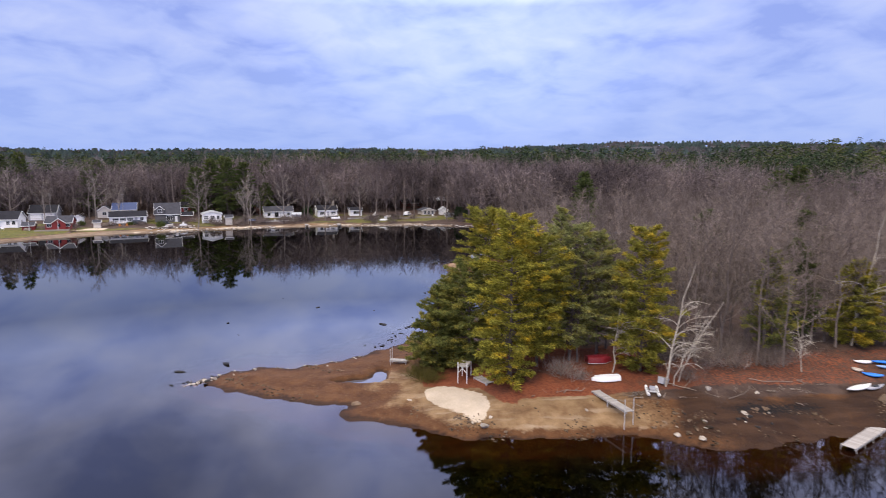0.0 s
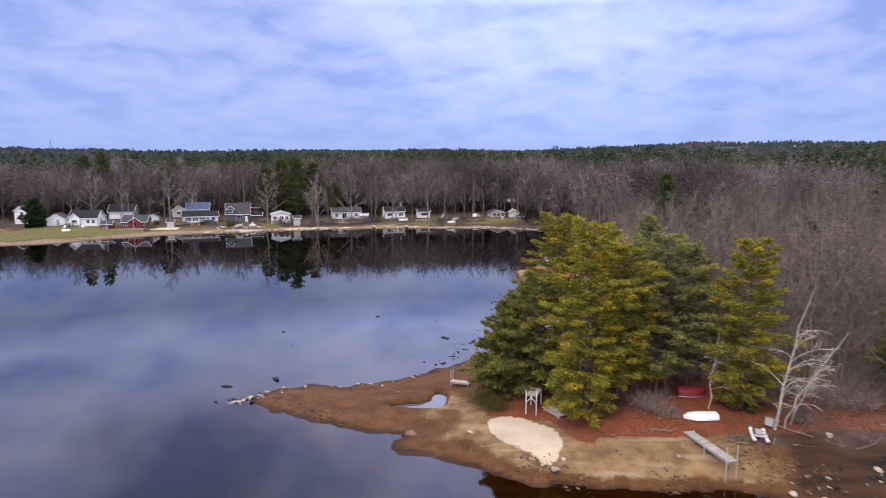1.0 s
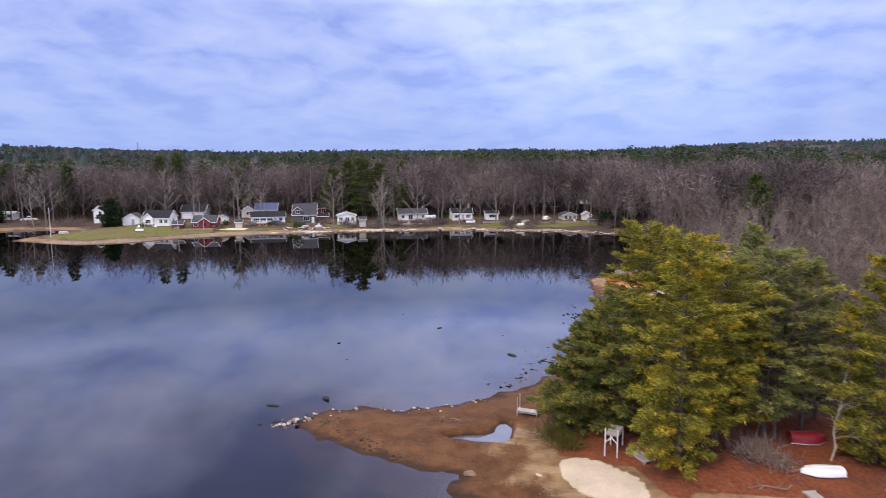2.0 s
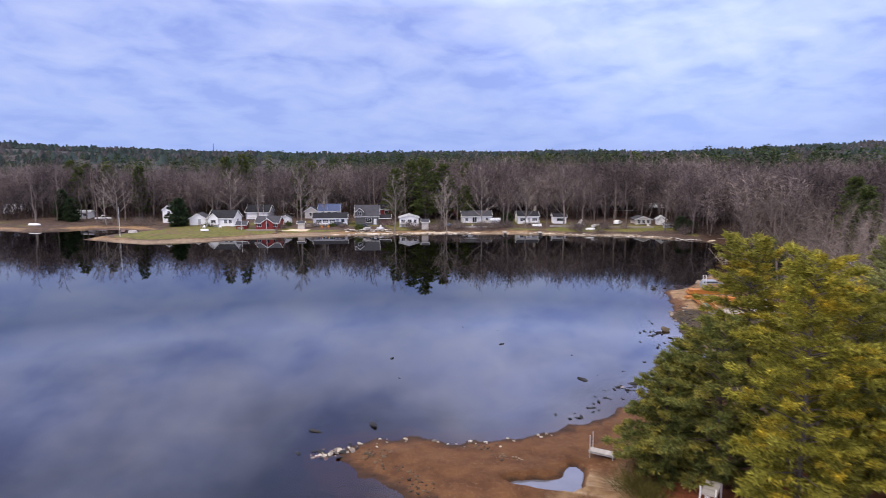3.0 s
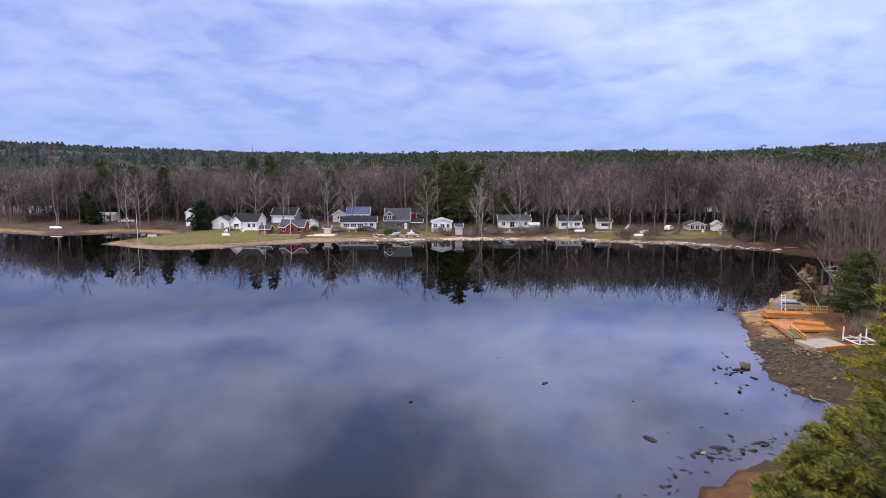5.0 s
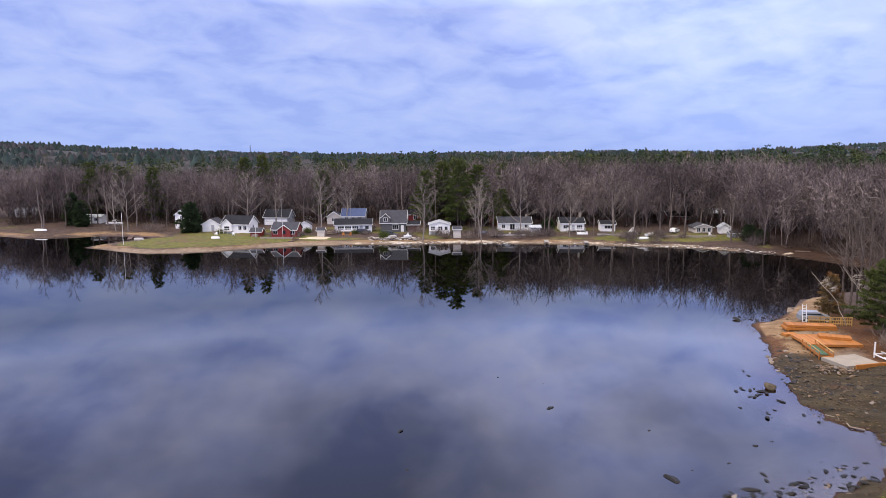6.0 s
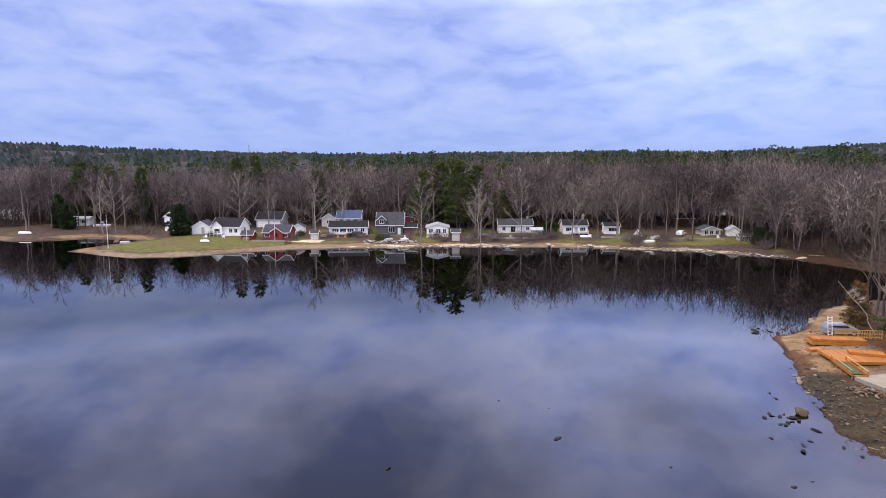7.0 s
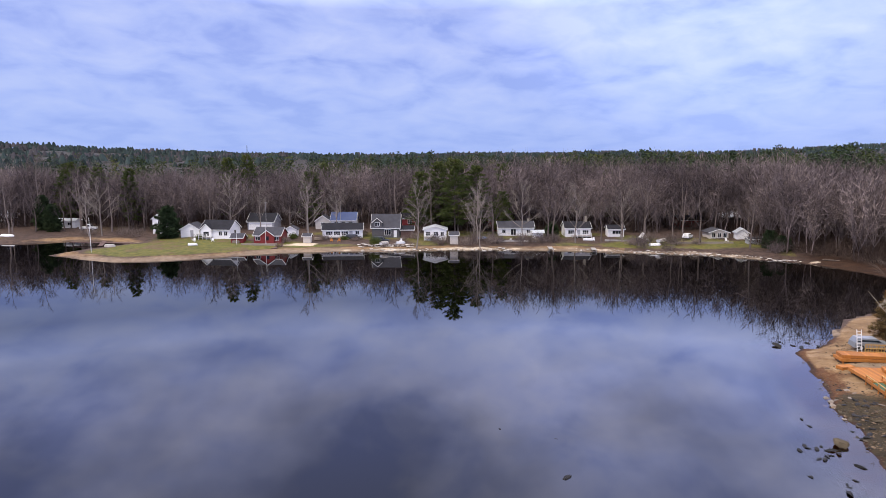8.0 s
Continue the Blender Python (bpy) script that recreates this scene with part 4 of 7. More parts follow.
def far_woods():
    bare, cone, small_cone, bush, deep = far_templates()
    r = np.random.RandomState(31)

    def scatter(n, r0, r1, a0, a1):
        """Spots on a ring sector round the lake's middle; the angles from straight ahead, to the right."""
        d, a = np.sqrt(r.uniform(r0 * r0, r1 * r1, n)), np.radians(r.uniform(a0, a1, n))
        return -8 + d * np.sin(a), 20 + d * np.cos(a)

    def keep(x, y, least):
        d = lake_distance(x, y)
        # clearings before the houses
        for hx, hy in ((-105, 241), (-129, 230), (9.5, 285), (-113, 238), (-89, 250), (-5.5, 260), (-197, 218), (-238, 226), (-187, 216), (-158, 217), (-53, 243), (-35, 247), (-23.6, 249), (4, 253)):
            d = np.where((abs(x - hx) < 6) & (y - hy < 6) & (y - hy > (-22 if hy < 256 else -7)), -9, d)
        # the woods begin behind the row of houses
        d = np.where((x > -215) & (x < 13) & (y < np.interp(x, [-215, -165, -145, -110, -90, -53, -24, 13], [214, 219, 224, 236, 243, 249, 256, 262])), -9, d)
        return (d > least) & ~((x > 10) & (x < 130) & (y < 205) & (x < 0.95 * y + 18))

    xs, ys = [], []
    for n, r0, r1 in ((3400, 150, 330), (2700, 330, 620), (1700, 620, 1100)):
        x, y = scatter(n, r0, r1, -68, 52)
        k = keep(x, y, np.where(x > 14, 5, np.where(x < -165, 10, 17)))
        xs.append(x[k]); ys.append(y[k])
    # a thicker belt behind the houses
    x, y = scatter(5400, 170, 320, -66, 24)
    d = lake_distance(x, y)
    k = keep(x, y, 22) & (d < 66)
    xs.append(x[k]); ys.append(y[k])
    x, y = np.concatenate(xs), np.concatenate(ys)
    far, angle = np.hypot(x + 8, y - 20), np.degrees(np.arctan2(x + 8, y - 20))
    clump = ease(waves(x, y, 60, 41) + 0.5 * waves(x, y, 24, 45), 0.0, 0.7)
    band = ease(far, 290, 350) * (1 - 0.55 * ease(far, 560, 720))
    ahead = 0.16 + 0.84 * ease(angle, -30, -20) * (1 - 0.75 * ease(angle, 14, 21) + 0.5 * ease(angle, 26, 32))
    green = (0.03 + 0.05 * (x < -90) + band * ahead * (0.30 + 0.65 * clump)) * ease(lake_distance(x, y), 55, 100)
    con = r.uniform(0, 1, len(x)) < green
    near_shore = (far < 330) & (lake_distance(x, y) < 75)
    z = ground_z(x, y)
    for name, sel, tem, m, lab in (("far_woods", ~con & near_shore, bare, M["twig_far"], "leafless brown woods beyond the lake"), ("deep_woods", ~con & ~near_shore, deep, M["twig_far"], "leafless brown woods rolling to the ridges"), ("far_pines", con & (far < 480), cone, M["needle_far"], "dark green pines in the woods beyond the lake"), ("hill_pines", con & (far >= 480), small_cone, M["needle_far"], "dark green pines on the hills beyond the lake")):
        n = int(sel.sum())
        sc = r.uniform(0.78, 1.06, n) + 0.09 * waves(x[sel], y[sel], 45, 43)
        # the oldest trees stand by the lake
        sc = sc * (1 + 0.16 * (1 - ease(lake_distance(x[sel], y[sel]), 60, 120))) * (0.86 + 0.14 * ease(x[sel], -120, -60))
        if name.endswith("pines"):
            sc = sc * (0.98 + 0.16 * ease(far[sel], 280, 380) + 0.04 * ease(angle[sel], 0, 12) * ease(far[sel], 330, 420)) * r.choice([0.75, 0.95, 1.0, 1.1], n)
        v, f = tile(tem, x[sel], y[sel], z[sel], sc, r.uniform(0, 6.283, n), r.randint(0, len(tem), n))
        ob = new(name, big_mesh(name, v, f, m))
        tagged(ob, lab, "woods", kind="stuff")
    # undergrowth at the foot of the far trees
    x, y = scatter(9000, 170, 310, -66, 34)
    d = lake_distance(x, y)
    k = keep(x, y, np.where(x > 16, 4, 14)) & (d < 60)
    x, y = x[k], y[k]
    v, f = tile(bush, x, y, ground_z(x, y), r.uniform(0.6, 1.5, len(x)), r.uniform(0, 6.283, len(x)), r.randint(0, 4, len(x)))
    tagged(new("far_undergrowth", big_mesh("far_undergrowth", v, f, M["thicket"])), "tangled leafless undergrowth below the far trees", "undergrowth", kind="stuff")
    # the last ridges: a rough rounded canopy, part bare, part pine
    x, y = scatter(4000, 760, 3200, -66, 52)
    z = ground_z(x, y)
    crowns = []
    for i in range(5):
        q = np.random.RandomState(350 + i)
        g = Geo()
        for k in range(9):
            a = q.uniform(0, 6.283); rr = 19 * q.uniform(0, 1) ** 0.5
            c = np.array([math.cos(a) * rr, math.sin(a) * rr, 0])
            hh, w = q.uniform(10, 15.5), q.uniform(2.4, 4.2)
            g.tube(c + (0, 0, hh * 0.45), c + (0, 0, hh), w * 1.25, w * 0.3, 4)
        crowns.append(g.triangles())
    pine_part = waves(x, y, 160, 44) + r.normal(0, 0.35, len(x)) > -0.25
    for name, sel, m, lab in (("distant_ridge_pines", pine_part, M["needle_haze"], "dark wooded ridges at the horizon"), ("distant_ridge_woods", ~pine_part, M["twig_haze"], "leafless woods on the distant ridges, tinted grey as haze")):
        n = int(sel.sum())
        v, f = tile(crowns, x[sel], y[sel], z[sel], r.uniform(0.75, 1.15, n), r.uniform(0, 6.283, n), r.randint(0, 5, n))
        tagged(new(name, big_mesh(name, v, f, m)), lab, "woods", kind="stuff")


far_woods()


# ---- houses on the far shore ----
def lattice(us, vs, open_cells, n0, n1, facing):
    """A flat frame of one piece with openings, between the depths n0 and n1."""
    at, verts, faces = {}, [], []

    def vert(i, j, k):
        key = (i, j, k)
        if key not in at:
            at[key] = len(verts)
            n = n1 if k else n0
            verts.append((us[i], n, vs[j]) if facing == "front" else (n, us[i], vs[j]))
        return at[key]

    solid = {(i, j) for i in range(len(us) - 1) for j in range(len(vs) - 1)} - set(open_cells)
    for i, j in solid:
        for k in (0, 1):
            faces.append((vert(i, j, k), vert(i + 1, j, k), vert(i + 1, j + 1, k), vert(i, j + 1, k)))
        for di, dj, e0, e1 in ((-1, 0, (0, 0), (0, 1)), (1, 0, (1, 0), (1, 1)), (0, -1, (0, 0), (1, 0)), (0, 1, (0, 1), (1, 1))):
            if (i + di, j + dj) not in solid:
                p0, p1 = (i + e0[0], j + e0[1]), (i + e1[0], j + e1[1])
                faces.append((vert(*p0, 0), vert(*p1, 0), vert(*p1, 1), vert(*p0, 1)))
    g = Geo()
    g.add(verts, faces)
    return g


def window(parent, x, z, w, h, y, facing="front", bars=1, name="window"):
    """A window set a little proud of a wall in the house's own axes: a frame, and a pane in each light."""
    t, b = 0.09, 0.035
    us = [x - w / 2 - t, x - w / 2]
    for i in range(1, bars + 1):
        c = x - w / 2 + w * i / (bars + 1)
        us += [c - b, c + b]
    us += [x + w / 2, x + w / 2 + t]
    lights = [(2 * i + 1, 1) for i in range(bars + 1)]
    s = -1 if facing in ("front", "left") else 1
    o = part(name, lattice(us, [z - t, z, z + h, z + h + t], lights, y, y + s * 0.06, facing), M["white"], parent)
    for i, j in lights:
        g = Geo()
        a, c = sorted((y, y + s * 0.03))
        if facing == "front":
            g.box(us[i], us[i + 1], a, c, z, z + h)
        else:
            g.box(a, c, us[i], us[i + 1], z, z + h)
        part("pane", g, M["glass"], o)
    return o


def gable_house(name, x, y, rot, w, d, wall_h, roof_h, wall, roof, label, windows=(), door=None, chimney=None, along="x", side_windows=(), category="house", porch=None, eave=0.35, base=None):
    z = float(ground_z(x, y)) if base is None else base
    e = thing(name, pose(x, y, z, 0, 0, rot), label, category, "houses on the far shore" if category == "house" else "")
    g = Geo()
    if along == "x":
        g.add([(sx * w / 2, sy * d / 2, h) for h in (-0.8, wall_h) for sx, sy in ((-1, -1), (1, -1), (1, 1), (-1, 1))] + [(-w / 2, 0, wall_h + roof_h), (w / 2, 0, wall_h + roof_h)],
              [(0, 1, 5, 4), (2, 3, 7, 6), (1, 2, 6, 9, 5), (3, 0, 4, 8, 7)])
    else:
        g.add([(sx * w / 2, sy * d / 2, h) for h in (-0.8, wall_h) for sx, sy in ((-1, -1), (1, -1), (1, 1), (-1, 1))] + [(0, -d / 2, wall_h + roof_h), (0, d / 2, wall_h + roof_h)],
              [(0, 1, 5, 8, 4), (2, 3, 7, 9, 6), (1, 2, 6, 5), (3, 0, 4, 7)])
    part("wall", g, M[wall], e)
    g = Geo()
    a, b = (d / 2, w / 2) if along == "x" else (w / 2, d / 2)
    k = roof_h / a
    lo = wall_h - eave * k
    prof = [(-a - eave, lo), (0, wall_h + roof_h), (a + eave, lo), (a + eave, lo + 0.16), (0, wall_h + roof_h + 0.17), (-a - eave, lo + 0.16)]
    n = len(prof)
    vs = []
    for end in (-b - 0.3, b + 0.3):
        vs += [((end, q, h) if along == "x" else (q, end, h)) for q, h in prof]
    g.add(vs, [(i, (i + 1) % n, n + (i + 1) % n, n + i) for i in range(n)] + [(0, 1, 4, 5), (1, 2, 3, 4), (n, n + 5, n + 4, n + 1), (n + 1, n + 4, n + 3, n + 2)])
    part("roof", g, M[roof], e)
    g = Geo()
    if along == "y":
        for s in (-1, 1):
            g.beam((s * (a + eave), -b - 0.33, lo + 0.05), (0, -b - 0.33, wall_h + roof_h + 0.06), 0.06, 0.2)
    else:
        g.box(-b - 0.3, b + 0.3, -a - eave - 0.05, -a - eave, lo - 0.02, lo + 0.16)
        for s in (-1, 1):
            for t in (-1, 1):
                g.beam((t * (b + 0.33), s * (a + eave), lo + 0.06), (t * (b + 0.33), 0, wall_h + roof_h + 0.07), 0.06, 0.2)
    part("trim", g, M["white"], e)
    for wx, wz, ww, wh in windows:
        window(e, wx, wz, ww, wh, -d / 2, bars=1 if ww < 1.5 else 2)
    for wy, wz, ww, wh in side_windows:
        window(e, wy, wz, ww, wh, w / 2, "right")
    if door:
        g = Geo()
        g.box(door - 0.45, door + 0.45, -d / 2 - 0.05, -d / 2, 0.0, 2.0)
        o = part("door", g, M["white"] if wall != "white_siding" else M["grey_siding"], e)
        g = Geo(); g.box(door + 0.28, door + 0.36, -d / 2 - 0.1, -d / 2 - 0.05, 0.95, 1.05)
        part("handle", g, M["steel"], o)
    if chimney is not None:
        g = Geo()
        cx, cy, ch = chimney
        g.box(cx - 0.3, cx + 0.3, cy - 0.3, cy + 0.3, wall_h * 0.9, wall_h + ch)
        g.box(cx - 0.36, cx + 0.36, cy - 0.36, cy + 0.36, wall_h + ch, wall_h + ch + 0.12)
        part("chimney", g, M["concrete"], e)
    if porch:
        px, pw, pd, ph, kind = porch
        g = Geo()
        g.box(px - pw / 2, px + pw / 2, -d / 2 - pd, -d / 2, ph - 0.18, ph)
        part("deck", g, M["dock_white"] if kind == "white" else M["dock_grey"], e)
        n = max(2, int(pw / 1.2))
        for i in range(n + 1):
            g = Geo()
            q = px - pw / 2 + pw * i / n
            g.box(q - 0.06, q + 0.06, -d / 2 - pd, -d / 2 - pd + 0.12, -0.8, ph + 0.95)
            part("post", g, M["white"], e)
        g = Geo()
        g.box(px - pw / 2, px + pw / 2, -d / 2 - pd + 0.02, -d / 2 - pd + 0.10, ph + 0.86, ph + 0.95)
        g.box(px - pw / 2, px + pw / 2, -d / 2 - pd + 0.04, -d / 2 - pd + 0.08, ph + 0.40, ph + 0.46)
        part("rail", g, M["white"], e)
    return e


def front_gable(e, x, w, wall_h, d, rise, out, wall, roof, win=0.8):
    """A small gabled projection on a house's front."""
    g = Geo()
    y0, y1 = -d / 2 - out, -d / 2 + 1.6
    g.prism([(x - w / 2, -0.6), (x + w / 2, -0.6), (x + w / 2, wall_h), (x, wall_h + rise), (x - w / 2, wall_h)], y0, y1)
    o = part("gable", g, M[wall], e)
    g = Geo()
    for s in (-1, 1):
        g.beam((x + s * (w / 2 + 0.25), (y0 + y1) / 2 - 0.15, wall_h - 0.16), (x, (y0 + y1) / 2 - 0.15, wall_h + rise + 0.1), y1 - y0 + 0.3, 0.12)
    part("gable_roof", g, M[roof], o)
    g = Geo()
    for s in (-1, 1):
        g.beam((x + s * (w / 2 + 0.25), y0 - 0.33, wall_h - 0.14), (x, y0 - 0.33, wall_h + rise + 0.12), 0.06, 0.16)
    part("trim", g, M["white"], o)
    if win:
        g = Geo(); g.box(x - win / 2, x + win / 2, y0 - 0.04, y0, 0.8, 1.9)
        part("pane", g, M["glass"], o)


R0 = 18
HOUSE_A = gable_house("house", -131.6, 210.0, R0 - 8, 8.6, 7.0, 2.6, 2.2, "white_siding", "roof_dark", "white cottage with a dark roof and small front gable", [(1.6, 0.9, 0.9, 1.1), (3.2, 0.9, 0.9, 1.1)], side_windows=[(0, 1.0, 1.0, 1.1)], porch=(-2.4, 3.6, 1.6, 0.5, "white"))
gable_house("house", -143.0, 212.5, R0, 5.4, 6.0, 2.2, 1.6, "white_siding", "roof_grey", "small white annexe with a grey gable roof", [], along="y", door=0.6)
gable_house("shed", -121.6, 204.2, R0, 3.2, 3.2, 1.5, 0.9, "red_siding", "roof_grey", "small red board shed by the water", [], category="shed", door=None)
front_gable(HOUSE_A, -2.4, 3.2, 2.6, 7.0, 1.4, 0.5, "white_siding", "roof_dark", 1.6)
HOUSE_R = gable_house("house", -114.2, 208.6, R0 - 3, 7.4, 6.4, 2.1, 1.8, "red_siding", "roof_grey", "barn-red cottage with white window frames", [(-2.6, 0.8, 1.2, 0.9), (2.6, 0.8, 1.2, 0.9)], door=0.0)
front_gable(HOUSE_R, 0.2, 3.8, 2.1, 6.4, 1.3, 0.6, "red_siding", "roof_grey", 0.9)
GARAGE = gable_house("garage", -130.5, 230.5, R0 - 6, 8.4, 6.5, 2.6, 2.3, "grey_siding", "roof_dark", "grey garage with wide white doors", [], category="garage")
for x_ in (-2.0, 2.0):
    g_ = Geo(); g_.box(x_ - 1.75, x_ + 1.75, -3.32, -3.25, 0.05, 2.35)
    door_ = part("garage_door", g_, M["white_siding"], GARAGE, "white panelled garage door")
    for z_ in (0.6, 1.15, 1.7):
        g_ = Geo(); g_.box(x_ - 1.75, x_ + 1.75, -3.335, -3.318, z_, z_ + 0.04); part("panel_joint", g_, M["concrete"], door_)
gable_house("shed", -113.8, 219.0, R0, 3.3, 3.5, 2.2, 0.9, "white_siding", "roof_grey", "white shed with a roll-up door", [], category="shed", along="y")
gable_house("house", -113.4, 238.0, R0, 4.6, 5, 2.6, 1.6, "cream_siding", "roof_grey", "pale log cabin behind bare trees", [(0, 1, 1.2, 1)], along="y")
gable_house("house", -107.6, 241.0, R0, 7.8, 6.5, 2.6, 2.2, "white_siding", "roof_blue", "white house with a blue metal roof", [(-2.2, 0.9, 1.1, 1.2), (0, 0.9, 1.1, 1.2), (2.3, 0.9, 1.1, 1.2)], chimney=(-2.2, 0, 3.2))
gable_house("house", -99.6, 223.8, R0 + 6, 11.4, 6.5, 2.3, 1.5, "white_siding", "roof_dark", "long white cottage with a row of windows", [(-3.8, 0.8, 1.8, 1.0), (-1.6, 0.8, 1.8, 1.0), (0.6, 0.8, 1.8, 1.0), (4.2, 0.9, 1.0, 1.0)], door=2.4, porch=(-1.6, 5.5, 1.4, 0.35, "white"))
HOUSE_G = gable_house("house", -88.0, 229.0, R0, 8.0, 7.0, 2.9, 3.4, "dark_siding", "roof_grey", "dark grey two-storey house with skylights", [(-2.6, 0.8, 1.6, 1.3), (0.6, 0.7, 1.8, 1.5)], door=2.8)
front_gable(HOUSE_G, -2.4, 2.6, 4.4, 7.0, 1.1, 0.1, "dark_siding", "roof_dark", 0)
window(HOUSE_G, -2.4, 3.3, 1.2, 1.0, -3.62)
gable_house("shed", -81.6, 229.5, R0, 3.6, 4.0, 2.2, 0.9, "brown_siding", "roof_dark", "brown board shed against the grey house", [], category="shed")
gable_house("house", -89.4, 250.5, R0, 4.6, 5, 2.8, 1.6, "red_siding", "roof_dark", "red house half hidden by trees", [(0.6, 1.1, 1.2, 1.2)])
gable_house("house", -72.6, 228.2, R0, 6.4, 6, 2.9, 0.9, "white_siding", "roof_metal", "white cottage with a low pale roof", [(-2.0, 1.2, 1.2, 1.1), (0.2, 1.2, 1.2, 1.1), (2.0, 1.2, 0.8, 1.1)], along="y", porch=(-1.4, 3.4, 1.2, 1.0, "white"))
gable_house("shed", -65.1, 222.0, R0, 2.2, 2.4, 2.5, 0.7, "cream_siding", "roof_grey", "small cream shed beside the shore", [], category="shed", door=0)
gable_house("house", -52.6, 243.6, R0, 10.4, 6, 2.4, 1.6, "white_siding", "roof_grey", "long white cottage with a grey roof", [(-3.6, 0.8, 0.9, 1.0), (-0.8, 0.3, 1.4, 1.7), (3.6, 0.9, 0.8, 0.9)], chimney=(4.0, 1, 2.2))
gable_house("shed", -45.0, 239.0, R0, 3.0, 2.5, 1.7, 0.5, "white_siding", "roof_metal", "white garden shed under bare trees", [], category="shed")
gable_house("house", -35.0, 247.0, R0, 7.4, 6, 2.6, 1.5, "white_siding", "roof_dark", "white cottage with a raised deck", [(-2.0, 0.9, 1.6, 1.0), (2.2, 0.9, 1.6, 1.0)], door=0.2, porch=(0.8, 5.4, 2.2, 0.5, "white"), chimney=(2.8, 0, 3.0))
gable_house("house", -24.0, 249.0, R0 - 4, 4.5, 4.5, 2.2, 0.9, "white_siding", "roof_dark", "small white cottage with a band of windows", [(0.3, 0.8, 2.6, 0.9)])
gable_house("house", 3.8, 253.5, R0, 5.4, 5, 1.8, 0.9, "cream_siding", "roof_grey", "low cream cottage with three dark windows", [(-1.5, 0.4, 0.9, 1.2), (0.1, 0.4, 0.9, 1.2), (1.7, 0.4, 0.9, 1.2)], along="y", eave=0.5)
gable_house("house", 9.5, 285.0, R0, 6.0, 7, 2.6, 1.3, "dark_siding", "roof_metal", "dark house with a bright metal roof", [])
gable_house("house", -2.5, 277.0, R0, 8.0, 6, 2.2, 1.2, "red_siding", "roof_dark", "dark red cabin half hidden in the woods", [(-2.6, 0.9, 0.8, 0.9), (2.6, 0.9, 0.8, 0.9)])
gable_house("shed", 10.4, 252.0, R0 - 10, 3.2, 3, 1.8, 1.1, "white_siding", "roof_metal", "little white gabled shed", [], category="shed", along="y")
gable_house("shed", 12.6, 243.5, R0, 3.6, 2.4, 1.3, 0.4, "grey_siding", "roof_grey", "low grey boathouse at the water's edge", [], category="shed")
gable_house("house", -197.0, 218.0, R0, 6.2, 4, 2.3, 0.6, "white_siding", "roof_metal", "white trailer home under bare trees", [(-1.6, 0.9, 1.0, 0.9), (1.4, 0.9, 1.0, 0.9)])
gable_house("house", -238.0, 227.0, R0, 8.0, 5.0, 2.5, 1.0, "white_siding", "roof_metal", "white bungalow at the end of the far bay", [(-2.4, 0.9, 1.2, 1.0), (1.8, 0.9, 1.2, 1.0)], door=0.0)
gable_house("house", -158.4, 217.0, R0, 3.6, 5, 4.6, 1.4, "white_siding", "roof_grey", "narrow white two-storey house behind an evergreen", [(0.4, 3.0, 0.9, 1.1), (0.4, 0.8, 0.9, 1.2)], along="y")


# ---- trees and shrubs by the far houses ----
def shore_spot(x, y):
    return float(ground_z(x, y))


FAR_PINES = [
    (-69, 236, 22.5, 6.4), (-77, 244, 21, 6.0), (-81, 239, 18.5, 5.2), (-65, 247, 20, 6), (-73, 252, 21, 6), (-82, 262, 20, 6), (-60, 262, 20, 6), (-57, 245, 12.5, 3.4),
    (-149, 238, 22.5, 4.4), (-146, 245, 23.5, 4.8), (-120, 241, 17.5, 5.0), (-203, 223, 18.5, 4.6), (-198, 232, 19, 5.0), (-175, 223, 19.5, 4.0), (-245, 262, 19, 5), (-232, 258, 18, 5), (-262, 280, 19, 5),
    (-128, 266, 19, 5), (-28, 275, 18, 4), (38, 150, 17.5, 3.6), (52, 196, 19, 5.0), (48, 105, 13, 4.0), (70, 112, 11.5, 4.0), (110, 190, 17.5, 6), (120, 196, 19, 6),
]
for i_, (x_, y_, h_, r_) in enumerate(FAR_PINES):
    pine("pine_tree", x_, y_, h_, r_, 60 + i_, "tall dark green pine behind the far houses", "needle_mid", group="pines behind the far houses", low=0.16, dense=0.85, clump=0.62, shape=0.45)
for i_, (x_, y_, h_, r_, l_) in enumerate([(-147.5, 207.0, 8.8, 4.2, "round dark evergreen on a lawn"), (-198, 210, 10.5, 3.4, "dark spruce near a far dock"), (-193, 208.5, 8, 2.8, "dark spruce near a far dock"), (-41.5, 243, 3.4, 1.9, "clipped dark evergreen beside a cottage"), (15.6, 236, 4.2, 2.0, "dark juniper on the far bank"), (18.0, 233, 3.2, 1.8, "dark juniper on the far bank")]):
    pine("evergreen_tree", x_, y_, h_, r_, 90 + i_, l_, "needle_far", low=0.03, dense=0.8, clump=0.8, shape=0.5)


